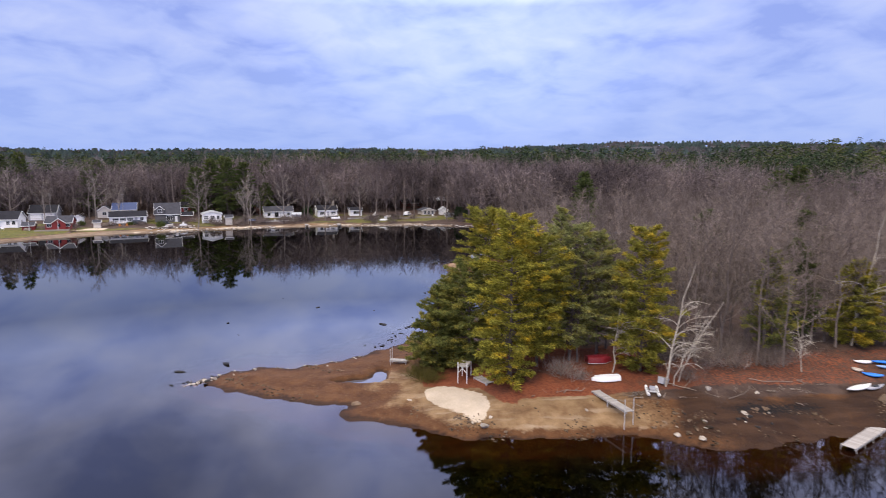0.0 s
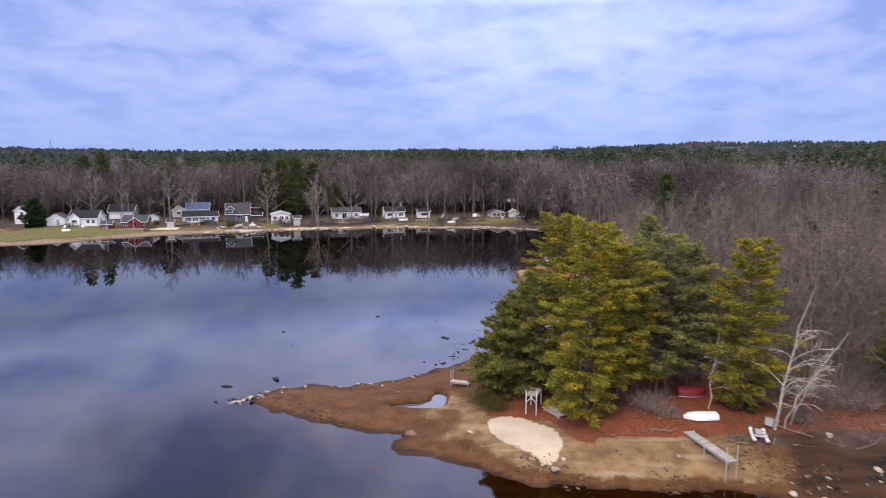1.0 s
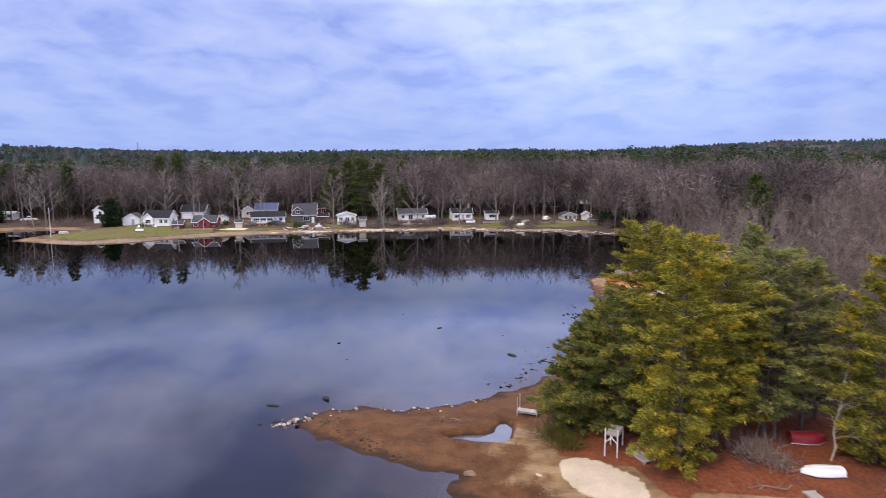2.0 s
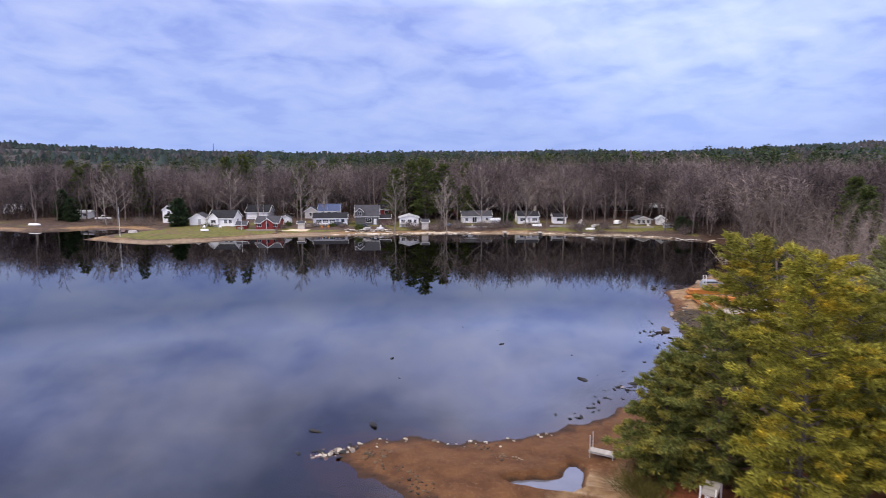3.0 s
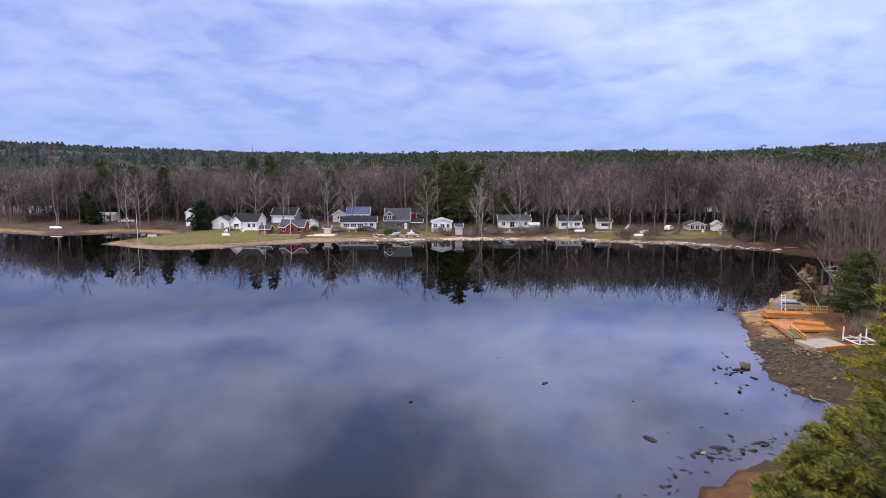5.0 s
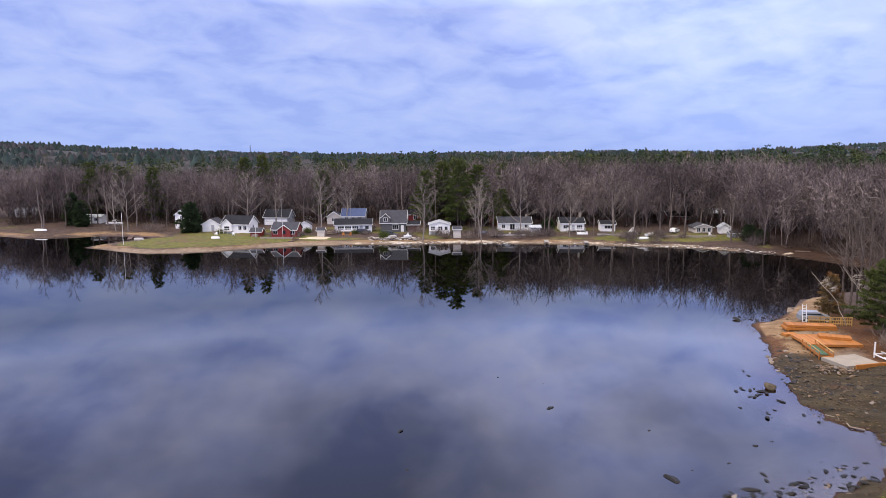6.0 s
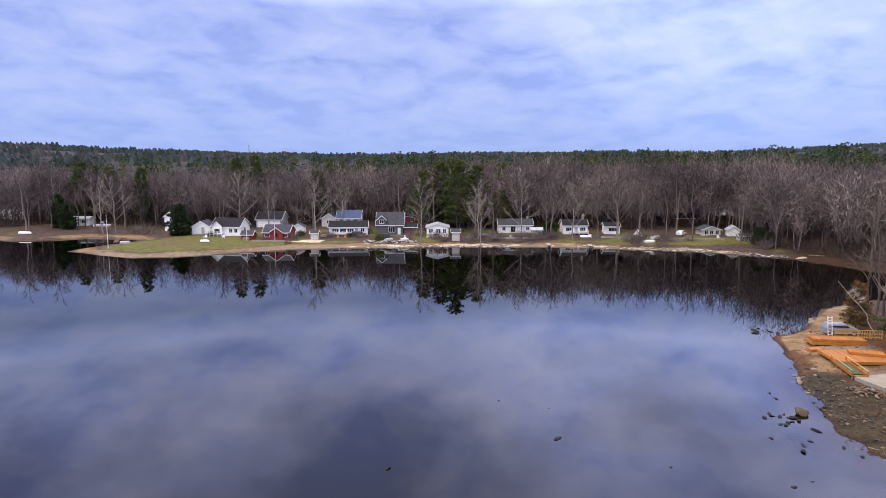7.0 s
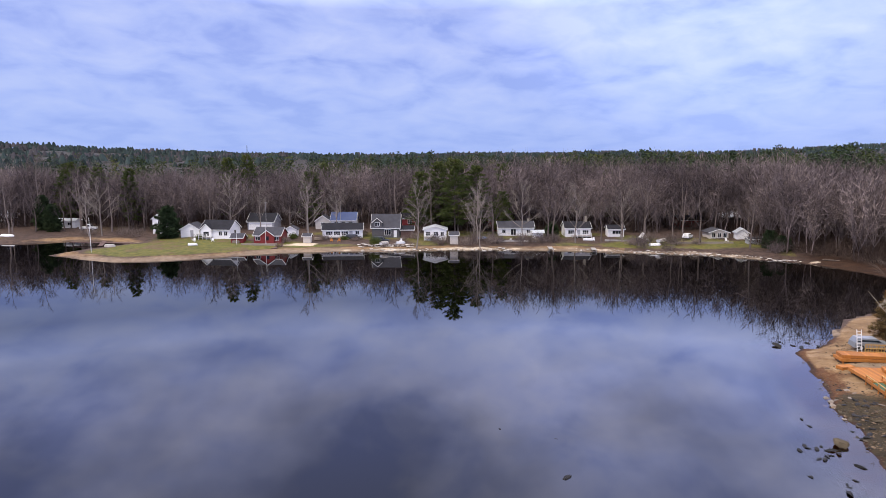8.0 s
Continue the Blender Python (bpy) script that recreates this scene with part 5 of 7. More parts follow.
def far_bare_trees():
    """Leafless trees between and behind the far houses."""
    kinds = []
    for i in range(5):
        t, c = bare_tree_geo(150 + i, (17, 15, 18, 14, 16)[i], twigs=13, spread=0.36, low=0.22, lean=0.05, stem=0.014)
        kinds.append((t.mesh("trunk", M["bark"]), c.mesh("crown", M["twig_far"])))
    pale = []
    for i in range(3):
        t, c = bare_tree_geo(170 + i, (17, 16, 15)[i], twigs=18, spread=0.40, low=0.22, lean=0.06, stem=0.0125, limbs=13)
        pale.append((t.mesh("trunk", M["twig_pale"]), c.mesh("crown", M["twig_pale"])))
    r = np.random.RandomState(77)
    xs, ys = r.uniform(-240, 45, 3000), r.uniform(180, 275, 3000)
    ds = lake_distance(xs, ys)
    spots = [(-72.9, 213.5), (-59, 224), (-57, 219.5), (-47.5, 231), (-33.5, 233), (-126, 221), (-176, 206), (-172, 207), (-105.5, 232), (-139, 224), (-22, 244), (-64, 238), (-105.5, 213.5)]
    for x, y, d in zip(xs, ys, ds):
        if d < 9 or d > 48 or (x < -205 and d < 20) or (-165 < x < -112 and d < 22):
            continue
        # keep the fronts of the houses open
        if -140 < x < -78 and d < 30 and r.rand() < 0.8:
            continue
        if any(abs(x - a) < 5.5 and -9 < y - b < 6 for a, b in ((-130, 210), (-114, 208), (-99, 223), (-88, 229), (-72, 228), (-53, 243), (-35, 247), (-24, 249), (4, 253), (-105, 241), (-129, 230))):
            continue
        if all((x - a) ** 2 + (y - b) ** 2 > 26 for a, b in spots):
            spots.append((x, y))
        if len(spots) > 125:
            break
    zs = ground_z([p[0] for p in spots], [p[1] for p in spots])
    firsts = []
    for i, ((x, y), z) in enumerate(zip(spots, zs)):
        m = pose(x, y, float(z), 0, 0, r.uniform(0, 360))
        s = r.uniform(0.85, 1.25) if i > 12 else r.uniform(0.9, 1.08)
        if i < 13:
            e = thing("bare_tree", m, "pale grey leafless tree near the far water", "tree", "bare trees on the far shore")
            part("trunk", pale[i % 3][0], None, e)
            part("crown", pale[i % 3][1], None, e)
        elif i < 18:
            e = thing("bare_tree", m, "leafless grey tree beside the far houses", "tree", "bare trees on the far shore")
            part("trunk", kinds[i - 13][0], None, e)
            part("crown", kinds[i - 13][1], None, e)
            firsts.append(e)
        else:
            e = copy_thing(firsts[i % 5], m)
        e.scale = (s, s, s)


far_bare_trees()


def brush(name, x, y, h, w, n, seed, label, material, category="shrub", width=0.03, up=0.8, group=""):
    """A twiggy bush: fine stems fanning from the ground."""
    r = np.random.RandomState(seed)
    g, f = Geo(), Geo()
    a, e = r.uniform(0, 6.283, n), r.uniform(0.25, 1.45, n)
    feet = np.stack([r.normal(0, w * 0.25, n), r.normal(0, w * 0.25, n), r.uniform(0, h * 0.5, n)], 1)
    ways = np.stack([np.cos(a) * np.cos(e), np.sin(a) * np.cos(e), np.sin(e) * up], 1)
    f.slivers(feet, ways, r.uniform(0.4, 1.0, n) * max(h, w * 0.6), width)
    for i in range(7):
        b = r.uniform(0, 6.283)
        g.tube((0, 0, -0.1), (math.cos(b) * w * 0.3, math.sin(b) * w * 0.3, h * 0.7), 0.03, 0.01, 4)
    o = thing(name, pose(x, y, shore_spot(x, y)), label, category, group)
    part("stem", g, M["bark"], o)
    part("crown", f, M[material], o)
    return o


# ---- stones ----
def rock_mesh(seed, material, flat=0.6):
    r = np.random.RandomState(seed)
    bm = bmesh.new()
    bmesh.ops.create_icosphere(bm, subdivisions=2, radius=1)
    cuts = r.normal(size=(9, 3))
    cuts /= np.linalg.norm(cuts, axis=1, keepdims=True)
    lim = r.uniform(0.38, 0.8, 9)
    for v in bm.verts:
        p = np.array(v.co)
        for c, l in zip(cuts, lim):
            k = p @ c
            if k > l:
                p = p - c * (k - l)
        p *= 1 + r.normal(0, 0.055)
        v.co = (p[0] * 1.15, p[1] * 0.9, p[2] * flat)
    me = bpy.data.meshes.new("stone")
    bm.to_mesh(me)
    bm.free()
    me.materials.append(M[material])
    return me


ROCKS = {k: [rock_mesh(400 + 10 * j + i, k, 0.42 + 0.07 * i) for i in range(6)] for j, k in enumerate(("stone", "stone_wet", "stone_pale", "stone_white", "stone_tan", "stone_brown"))}


def stone(x, y, size, kind, r, label, group, sink=0.35, z=None, name="stone"):
    ob = new(name, ROCKS[kind][r.randint(6)])
    z = max(float(ground_z(x, y)), -0.12) if z is None else z
    ob.matrix_world = pose(x, y, z + size * (0.5 - sink) * 0.5, r.uniform(-12, 12), r.uniform(-12, 12), r.uniform(0, 360)) @ Matrix.Diagonal((size * r.uniform(0.8, 1.3) * (1.12 if name == "rock" else 1), size * (0.8 if name == "rock" else 1), size * r.uniform(0.7, 1.1) * (0.6 if name == "rock" or "beach" in group else 1), 1))
    return tagged(ob, label, name, group)


def all_stones():
    r = np.random.RandomState(5)
    # single rocks standing out of the lake
    for x, y, s in ((-25.7, 70.9, 0.55), (-30.0, 68.3, 0.45), (-29.4, 63.9, 0.35), (-31.4, 64.2, 0.2), (-7.6, 88.3, 0.62), (-30.5, 89.9, 0.32), (-18.7, 99.8, 0.4), (-27.2, 83.5, 0.2), (-9.5, 97.0, 0.22),
                    (-1.0, 96.6, 0.35), (0.6, 98.0, 0.22), (-3.3, 92.5, 0.28), (-25.6, 107.0, 0.22), (-20.5, 106.4, 0.2), (-1.2, 105.6, 0.3), (1.2, 104.5, 0.28)):
        stone(x, y, s, "stone_wet", r, "dark wet rock standing out of still water", "rocks in the lake", z=-0.05, sink=0.3, name="rock")
    for x, y, s in ((1.6, 111.0, 0.45), (0.5, 110.9, 0.3), (0.7, 109.0, 0.32), (1.0, 103.5, 0.4), (3.0, 108.5, 0.35), (0.6, 117.7, 0.22), (0.9, 116.1, 0.25), (5.4, 103.8, 0.3), (0.9, 109.6, 0.2), (1.3, 110.0, 0.22), (0.9, 111.6, 0.2), (1.2, 105.0, 0.2), (2.0, 105.8, 0.2), (4.4, 105.2, 0.28), (2.0, 110.4, 0.4), (-0.4, 111.4, 0.3), (-0.9, 110.2, 0.28), (0.2, 109.0, 0.25), (-0.2, 111.0, 0.25), (2.7, 143.2, 0.85), (4.6, 144.3, 0.4), (5.4, 143.4, 0.5), (3.2, 145.6, 0.3), (6.6, 146.0, 0.3), (7.6, 144.6, 0.45), (8.6, 144.2, 0.4)):
        stone(x, y, s, "stone_wet" if s < 1.0 else "stone", r, "weathered boulder at the water's edge", "rocks in the lake", z=0.0, sink=0.2, name="rock")
    for i, (x, y, s, lab) in enumerate(((-9.3, 57.05, 0.5, "tan boulder on the muddy spit"), (40.9, 52.0, 0.9, "large tan boulder by the dock"), (2.6, 112.2, 0.85, "large brown boulder standing in shallow water"))):
        ob = new("boulder", rock_mesh(470 + i, "stone_brown" if i == 2 else "stone_tan", 0.85))
        ob.matrix_world = pose(x, y, max(float(ground_z(x, y)), 0) + s * 0.15, 10, -6 - 9 * i, 50 * i) @ Matrix.Diagonal((s * 1.15, s * 0.85, s * 0.62, 1))
        tagged(ob, lab, "boulder", "boulders on the shores")
    # the point of the spit: pale and dark cobbles running into the water
    for i in range(52):
        t = r.rand()
        x, y = -25.4 - 2.6 * t + r.normal(0, 0.35), 65.9 - 2.2 * t + r.normal(0, 0.55)
        stone(x, y, r.uniform(0.12, 0.34), r.choice(["stone_pale", "stone", "stone_wet"], p=[0.25, 0.3, 0.45]), r, "cobble at the end of the spit", "cobbles on the spit", z=max(float(ground_z(x, y)), -0.06), name="cobble")
    # the back edge of the spit
    edge = [(-25.4, 67.0), (-21.8, 69.0), (-17.3, 69.0), (-12.4, 71.3), (-9.2, 74.0)]
    for i in range(30):
        k = r.randint(4); t = r.rand()
        x, y = edge[k][0] * (1 - t) + edge[k + 1][0] * t, edge[k][1] * (1 - t) + edge[k + 1][1] * t
        stone(x + r.normal(0, 0.5), y - abs(r.normal(0.1, 0.7)), r.uniform(0.1, 0.27), r.choice(["stone_pale", "stone"], p=[0.6, 0.4]), r, "cobble at the end of the spit", "cobbles on the spit", name="cobble")
    # dark rocks off the wooded back shore
    edge = [(-8, 76.5), (-5.2, 80.5), (-2.6, 85.5), (1.5, 90), (6.0, 94.5)]
    for i in range(48):
        k = r.randint(4); t = r.rand()
        x, y = edge[k][0] * (1 - t) + edge[k + 1][0] * t, edge[k][1] * (1 - t) + edge[k + 1][1] * t
        o = r.exponential(1.3)
        stone(x - 0.75 * o + r.normal(0, 0.4), y + 0.6 * o, r.uniform(0.11, 0.33), r.choice(["stone_wet", "stone"], p=[0.9, 0.1]), r, "dark rock in shallow water", "rocks off the back shore", z=-0.06 + r.uniform(0, 0.05), name="rock")
    # the shallows behind the point, thick with flat dark rocks
    for i in range(120):
        t, o = r.rand() ** 0.8, r.normal(0, 1)
        x, y = -5.0 + 12.5 * t + 0.5 * o, 87.2 + 8.0 * t ** 1.3 + (0.6 + 1.3 * t) * o - 0.8
        stone(x, y, r.choice([0.14, 0.2, 0.28, 0.42]) * r.uniform(0.8, 1.2), r.choice(["stone_wet", "stone", "stone_tan"], p=[0.86, 0.1, 0.04]), r, "flat dark rock in the shallows behind the point", "rocks in the shallows", z=max(float(ground_z(x, y)), -0.05), sink=0.4, name="rock")
    # the stony beach below the new docks
    for i in range(150):
        y = r.uniform(99, 124)
        x = np.interp(y, [99, 102, 104.6, 108.5, 116, 122.6, 129], [9.6, 9.6, 6.5, 4.9, 4.7, 4.2, 4.8]) + r.uniform(-0.5, 10.5) * (1 if y < 117 else 0.4)
        stone(x, y, r.choice([0.12, 0.17, 0.24, 0.36]) * r.uniform(0.8, 1.2), r.choice(["stone_wet", "stone", "stone_brown", "stone_tan"], p=[0.38, 0.05, 0.5, 0.07]), r, "flat brown stone strewn on the muddy beach", "flat stones on the beach", sink=0.5)
    for i in range(58):
        y = r.uniform(101, 122)
        x = np.interp(y, [102, 104.6, 108.5, 116, 122.6, 129], [9.6, 6.5, 4.9, 4.7, 4.2, 4.8]) + r.exponential(2.6) - 0.8
        stone(x, y, r.uniform(0.09, 0.32), r.choice(["stone_wet", "stone_brown", "stone_tan"], p=[0.45, 0.4, 0.15]), r, "brown beach stone half in the mud", "stones on the beach")
    # flat brown ledge stones
    for i in range(24):
        stone(r.uniform(3.4, 7.0), r.uniform(118, 127.5), r.uniform(0.25, 0.55), r.choice(["stone_wet", "stone"]), r, "flat brown ledge stone in the mud", "ledge stones", sink=0.85)
    heap = thing("rubble_heap", pose(9.6, 118.6, float(ground_z(9.6, 118.6))), "heap of broken pale stones on the beach", "rubble")
    for i in range(80):
        o = new("stone", ROCKS[r.choice(["stone_tan", "stone_tan", "stone"])][r.randint(6)])
        o.parent = heap
        s = r.uniform(0.10, 0.26)
        px, py = r.normal(0, 1.2), r.normal(0, 0.9)
        o.matrix_basis = pose(px, py, float(ground_z(9.6 + px, 118.6 + py)) - float(ground_z(9.6, 118.6)) + 0.1 + 0.3 * math.exp(-px * px - py * py) * r.rand(), r.uniform(-30, 30), r.uniform(-30, 30), r.uniform(0, 360)) @ Matrix.Diagonal((s * 1.2, s, s, 1))
    # the near shore to the east
    for i in range(40):
        x = r.uniform(16.5, 29)
        y = np.interp(x, [16, 18, 20, 24, 29], [50.2, 49.6, 48.6, 48.0, 50.5]) + r.normal(0.6, 1.0)
        stone(x, y, r.uniform(0.10, 0.30), r.choice(["stone_pale", "stone_tan", "stone_wet"], p=[0.2, 0.45, 0.35]), r, "stone on the muddy near shore", "stones on the near shore")
    for x, y, s in ((21.0, 47.1, 0.42), (26.2, 50.0, 0.36), (24.7, 54.0, 0.4), (19.2, 48.2, 0.4), (2.7, 50.6, 0.5), (1.6, 51.3, 0.3), (3.3, 51.6, 0.25), (29.3, 53.6, 0.3), (12.2, 52.0, 0.2), (-4.0, 57.3, 0.3)):
        stone(x, y, s, "stone_pale", r, "pale stone on the muddy near shore", "stones on the near shore")


all_stones()


def pebbles():
    """Gravel and small stones strewn along every shore."""
    r = np.random.RandomState(9)
    g = bmesh.new()
    bmesh.ops.create_icosphere(g, subdivisions=1, radius=1)
    g.verts.ensure_lookup_table()
    v = np.array([p.co[:] for p in g.verts], np.float32) * (1.2, 0.85, 0.38)
    f = np.array([[p.index for p in q.verts] for q in g.faces], np.int32)
    g.free()
    n = 33000
    x = np.concatenate([r.uniform(-27, -4, n // 3), r.uniform(-4, 45, n // 3), r.uniform(2, 17, n // 3)])
    y = np.concatenate([r.uniform(56, 77, n // 3), r.uniform(44, 56, n // 3), r.uniform(88, 147, n // 3)])
    d = lake_distance(x, y)
    keep = (d > -0.6) & (d < np.where(y > 95, 11, 4.5)) & (waves(x, y, 4, 51) + 0.4 * waves(x, y, 1.2, 52) > r.uniform(-0.2, 0.9, n) - 0.9 * ((y > 95) & (y < 122)) + 0.35 * ((x > 4) & (y < 57)) + 0.8 * ((x < -4) & (y < 80))) & ~((x > -3) & (x < 4) & (y > 52.5) & (y < 60.5))
    x, y = x[keep], y[keep]
    v2, f2 = tile([(v, f)], x, y, np.maximum(ground_z(x, y), -0.02), (r.gamma(2.0, 0.028, len(x)) + 0.025) * np.where(y > 95, 0.95, 1.0), r.uniform(0, 6.28, len(x)), np.zeros(len(x), int))
    m = mat("shore_gravel", (0.072, 0.049, 0.029), 0.8, vary=0.25, scale=2, island=0.75, spec=0.2, warm=(0.14, 0.10, 0.068), warm_scale=0.12, warm_at=(0.5, 0.7))
    tagged(new("gravel", big_mesh("gravel", v2, f2, m)), "pale and brown gravel strewn along the shores", "gravel", kind="stuff")


pebbles()


# ---- docks, boats and gear on the point ----
def boards(parent, n, length, width, x0, y0, z, thick=0.04, material="dock_grey", axis="y", gap=0.015):
    """Deck boards side by side, sharing one mesh. axis: along which they are laid out."""
    w = length / n - gap
    g = Geo()
    if axis == "y":
        g.box(-width / 2, width / 2, -w / 2, w / 2, -thick, 0)
    else:
        g.box(-w / 2, w / 2, -width / 2, width / 2, -thick, 0)
    me = g.mesh("board", M[material])
    for i in range(n):
        o = new("board", me)
        o.parent = parent
        k = (i + 0.5) * length / n
        o.location = (x0, y0 + k, z) if axis == "y" else (x0 + k, y0, z)


def dock(name, p0, p1, width, z, label, material="dock_grey", legs=3, post_top=0.0, frame_mat="dock_grey", n=None, leg_mat="alu"):
    """A dock of cross boards on a frame with legs, from p0 to p1."""
    a, b = Vector((*p0, 0)), Vector((*p1, 0))
    L = (b - a).length
    ang = math.degrees(math.atan2(b.y - a.y, b.x - a.x)) - 90
    e = thing(name, pose(a.x, a.y, z, 0, 0, ang), label, "dock")
    boards(e, n or max(4, int(L / 0.3)), L, width, 0, 0, 0, material=material)
    for s in (-1, 1):
        g = Geo()
        g.box(s * (width / 2 - 0.06) - 0.03, s * (width / 2 - 0.06) + 0.03, 0, L, -0.19, -0.041)
        part("stringer", g, M[frame_mat], e)
    m = e.matrix_world.copy()
    for i in range(legs):
        y = 0.12 + (L - 0.24) * i / max(1, legs - 1)
        for s in (-1, 1):
            foot = m @ Vector((s * (width / 2 + 0.03), y, 0))
            gz = max(float(ground_z(foot.x, foot.y)), -1.2) - z
            g = Geo()
            g.tube((s * (width / 2 + 0.03), y, gz - 0.1), (s * (width / 2 + 0.03), y, post_top if i == legs - 1 and post_top else 0.06), 0.035, 0.035, 8, True)
            part("leg", g, M[leg_mat], e)
    return e


dock("dock", (13.9, 55.0), (15.5, 49.7), 0.85, 1.95, "grey board dock on metal legs above dry mud", legs=3, post_top=1.1)
dock("dock", (39.9, 50.0), (32.5, 45.0), 1.15, 0.42, "grey board dock reaching over dark shallow water", material="dock_white", legs=6, frame_mat="dock_grey", leg_mat="dock_white")
dock("dock", (-4.2, 68.4), (-6.2, 68.9), 0.8, 0.95, "short pale dock with a tall corner post", material="dock_white", legs=2, post_top=1.3, n=8)
dock("dock", (3.0, 60.2), (4.15, 58.2), 0.95, 1.75, "grey dock section stored on the bank", legs=2, n=9)


def dock_stand():
    """A pale dock section standing on four long legs."""
    z = shore_spot(1.7, 60.4)
    e = thing("dock_stand", pose(1.7, 60.4, z, 0, 0, -18), "white dock section standing on tall legs", "dock section")
    boards(e, 9, 2.1, 0.95, 0, -1.05, 3.05 - z, material="dock_white")
    for sx in (-1, 1):
        for sy in (-1, 1):
            g = Geo()
            g.tube((sx * 0.47, sy * 0.98, -0.15), (sx * 0.47, sy * 0.98, 3.05 - z + (0.45 if sy < 0 else 0)), 0.045, 0.045, 8, True)
            part("leg", g, M["white"], e)
        g = Geo()
        g.box(sx * 0.45 - 0.03, sx * 0.45 + 0.03, -1.05, 1.05, 3.05 - z - 0.18, 3.05 - z - 0.041)
        part("stringer", g, M["white"], e)
    for s in (-1, 1):
        g = Geo()
        g.beam((-s * 0.45, -0.98, 1.0), (s * 0.1, -0.98, 3.05 - z - 0.1), 0.04, 0.05)
        part("brace", g, M["white"], e)


dock_stand()


def hull_geo(length, width, height, transom=0.75, n=14, k=9):
    """An upturned boat hull, keel up, with a pointed bow and a square stern."""
    g = Geo()
    vs = []
    for i in range(n + 1):
        t = i / n
        w = width / 2 * (transom + (1 - transom) * math.sin(min(1, t * 1.6) * math.pi / 2)) * (1 - max(0, (t - 0.45) / 0.55) ** 2.2)
        h = height * (1 - 0.35 * max(0, (t - 0.6) / 0.4) ** 2)
        for j in range(k + 1):
            a = math.pi * j / k
            c, s = math.cos(a), math.sin(a)
            vs.append((-length / 2 + length * t, w * math.copysign(abs(c) ** 0.7, c), h * abs(s) ** 0.6))
    f = []
    for i in range(n):
        for j in range(k):
            a = i * (k + 1) + j
            f.append((a, a + k + 1, a + k + 2, a + 1))
    f.append(tuple(range(k, -1, -1)))
    g.add(vs, f)
    return g


def upturned_boat(x, y, rot, length, width, height, material, label, trim="white", tip=0):
    e = thing("rowing_boat", pose(x, y, shore_spot(x, y) + 0.05, tip, 0, rot), label, "boat")
    part("hull", hull_geo(length, width, height), M[material], e, smooth=True)
    g = Geo()
    g.box(-length * 0.45, length * 0.40, -0.03, 0.03, height * 0.97, height + 0.05)
    part("keel", g, M[trim], e)
    for s in (-1, 1):
        g = Geo()
        g.path([(-length / 2, s * width * 0.38, 0.03), (-length * 0.1, s * width * 0.5, 0.03), (length * 0.2, s * width * 0.47, 0.03), (length * 0.49, s * 0.02, 0.03)], 0.035, 0.03, 6)
        part("gunwale", g, M["alu"], e)
    return e


upturned_boat(15.6, 57.3, 186, 2.9, 1.35, 0.5, "white", "upturned white rowing boat on red leaf litter")
upturned_boat(16.2, 61.6, 4, 2.8, 1.4, 0.75, "red", "dark red boat under the trees", trim="red")


def kayak(x, y, rot, length, material, label, tilt=0, width=0.72, lift=0.0, seat=True):
    e = thing("kayak", pose(x, y, shore_spot(x, y) + 0.02 + lift, tilt, 0, rot), label, "kayak", "kayaks on the bank")
    g = Geo()
    n, k = 16, 10
    vs = []
    for i in range(n + 1):
        t = i / n
        w = width / 2 * max(0.04, math.sin(math.pi * t) ** 0.7)
        up = 0.10 * abs(2 * t - 1) ** 3
        for j in range(k):
            a = 2 * math.pi * j / k
            vs.append((-length / 2 + length * t, w * math.cos(a), up + 0.17 + 0.17 * math.sin(a) * (0.4 + 0.6 * math.sin(math.pi * t))))
    g.add(vs, [(i * k + j, i * k + (j + 1) % k, (i + 1) * k + (j + 1) % k, (i + 1) * k + j) for i in range(n) for j in range(k)] + [tuple(range(k)), tuple(range((n + 1) * k - 1, n * k - 1, -1))])
    part("hull", g, M[material], e, smooth=True)
    if seat:
        g = Geo()
        for i in range(16):
            a, b = 2 * math.pi * i / 16, 2 * math.pi * (i + 1) / 16
            g.tube((0.45 * math.cos(a), 0.22 * math.sin(a), 0.34), (0.45 * math.cos(b), 0.22 * math.sin(b), 0.34), 0.03, 0.03, 5)
        part("cockpit_rim", g, M["rubber"], e)
        g = Geo()
        g.box(-0.32, 0.32, -0.16, 0.16, 0.27, 0.345)
        part("seat", g, M["rubber"], e)
    return e


kayak(39.8, 54.1, 22, 3.6, "white", "white upturned canoe on the leafy bank", seat=False, width=0.95)
kayak(41.6, 54.3, 24, 2.8, "grey_siding", "pale grey kayak beside the white canoe", width=0.6)
kayak(46.8, 59.4, -6, 3.6, "blue_plastic", "bright blue kayak on the leafy bank")
kayak(46.0, 58.2, -14, 2.6, "pale_blue", "faded blue kayak on the leafy bank")
kayak(43.0, 56.6, -30, 1.9, "blue_plastic", "short bright blue kayak lying askew", seat=False, width=0.9)
kayak(42.2, 57.8, -60, 1.15, "stone_pale", "small pale dinghy lying on leaves", seat=False, width=0.8)
kayak(44.5, 60.0, -8, 2.1, "white", "white kayak beside blue ones", seat=False)


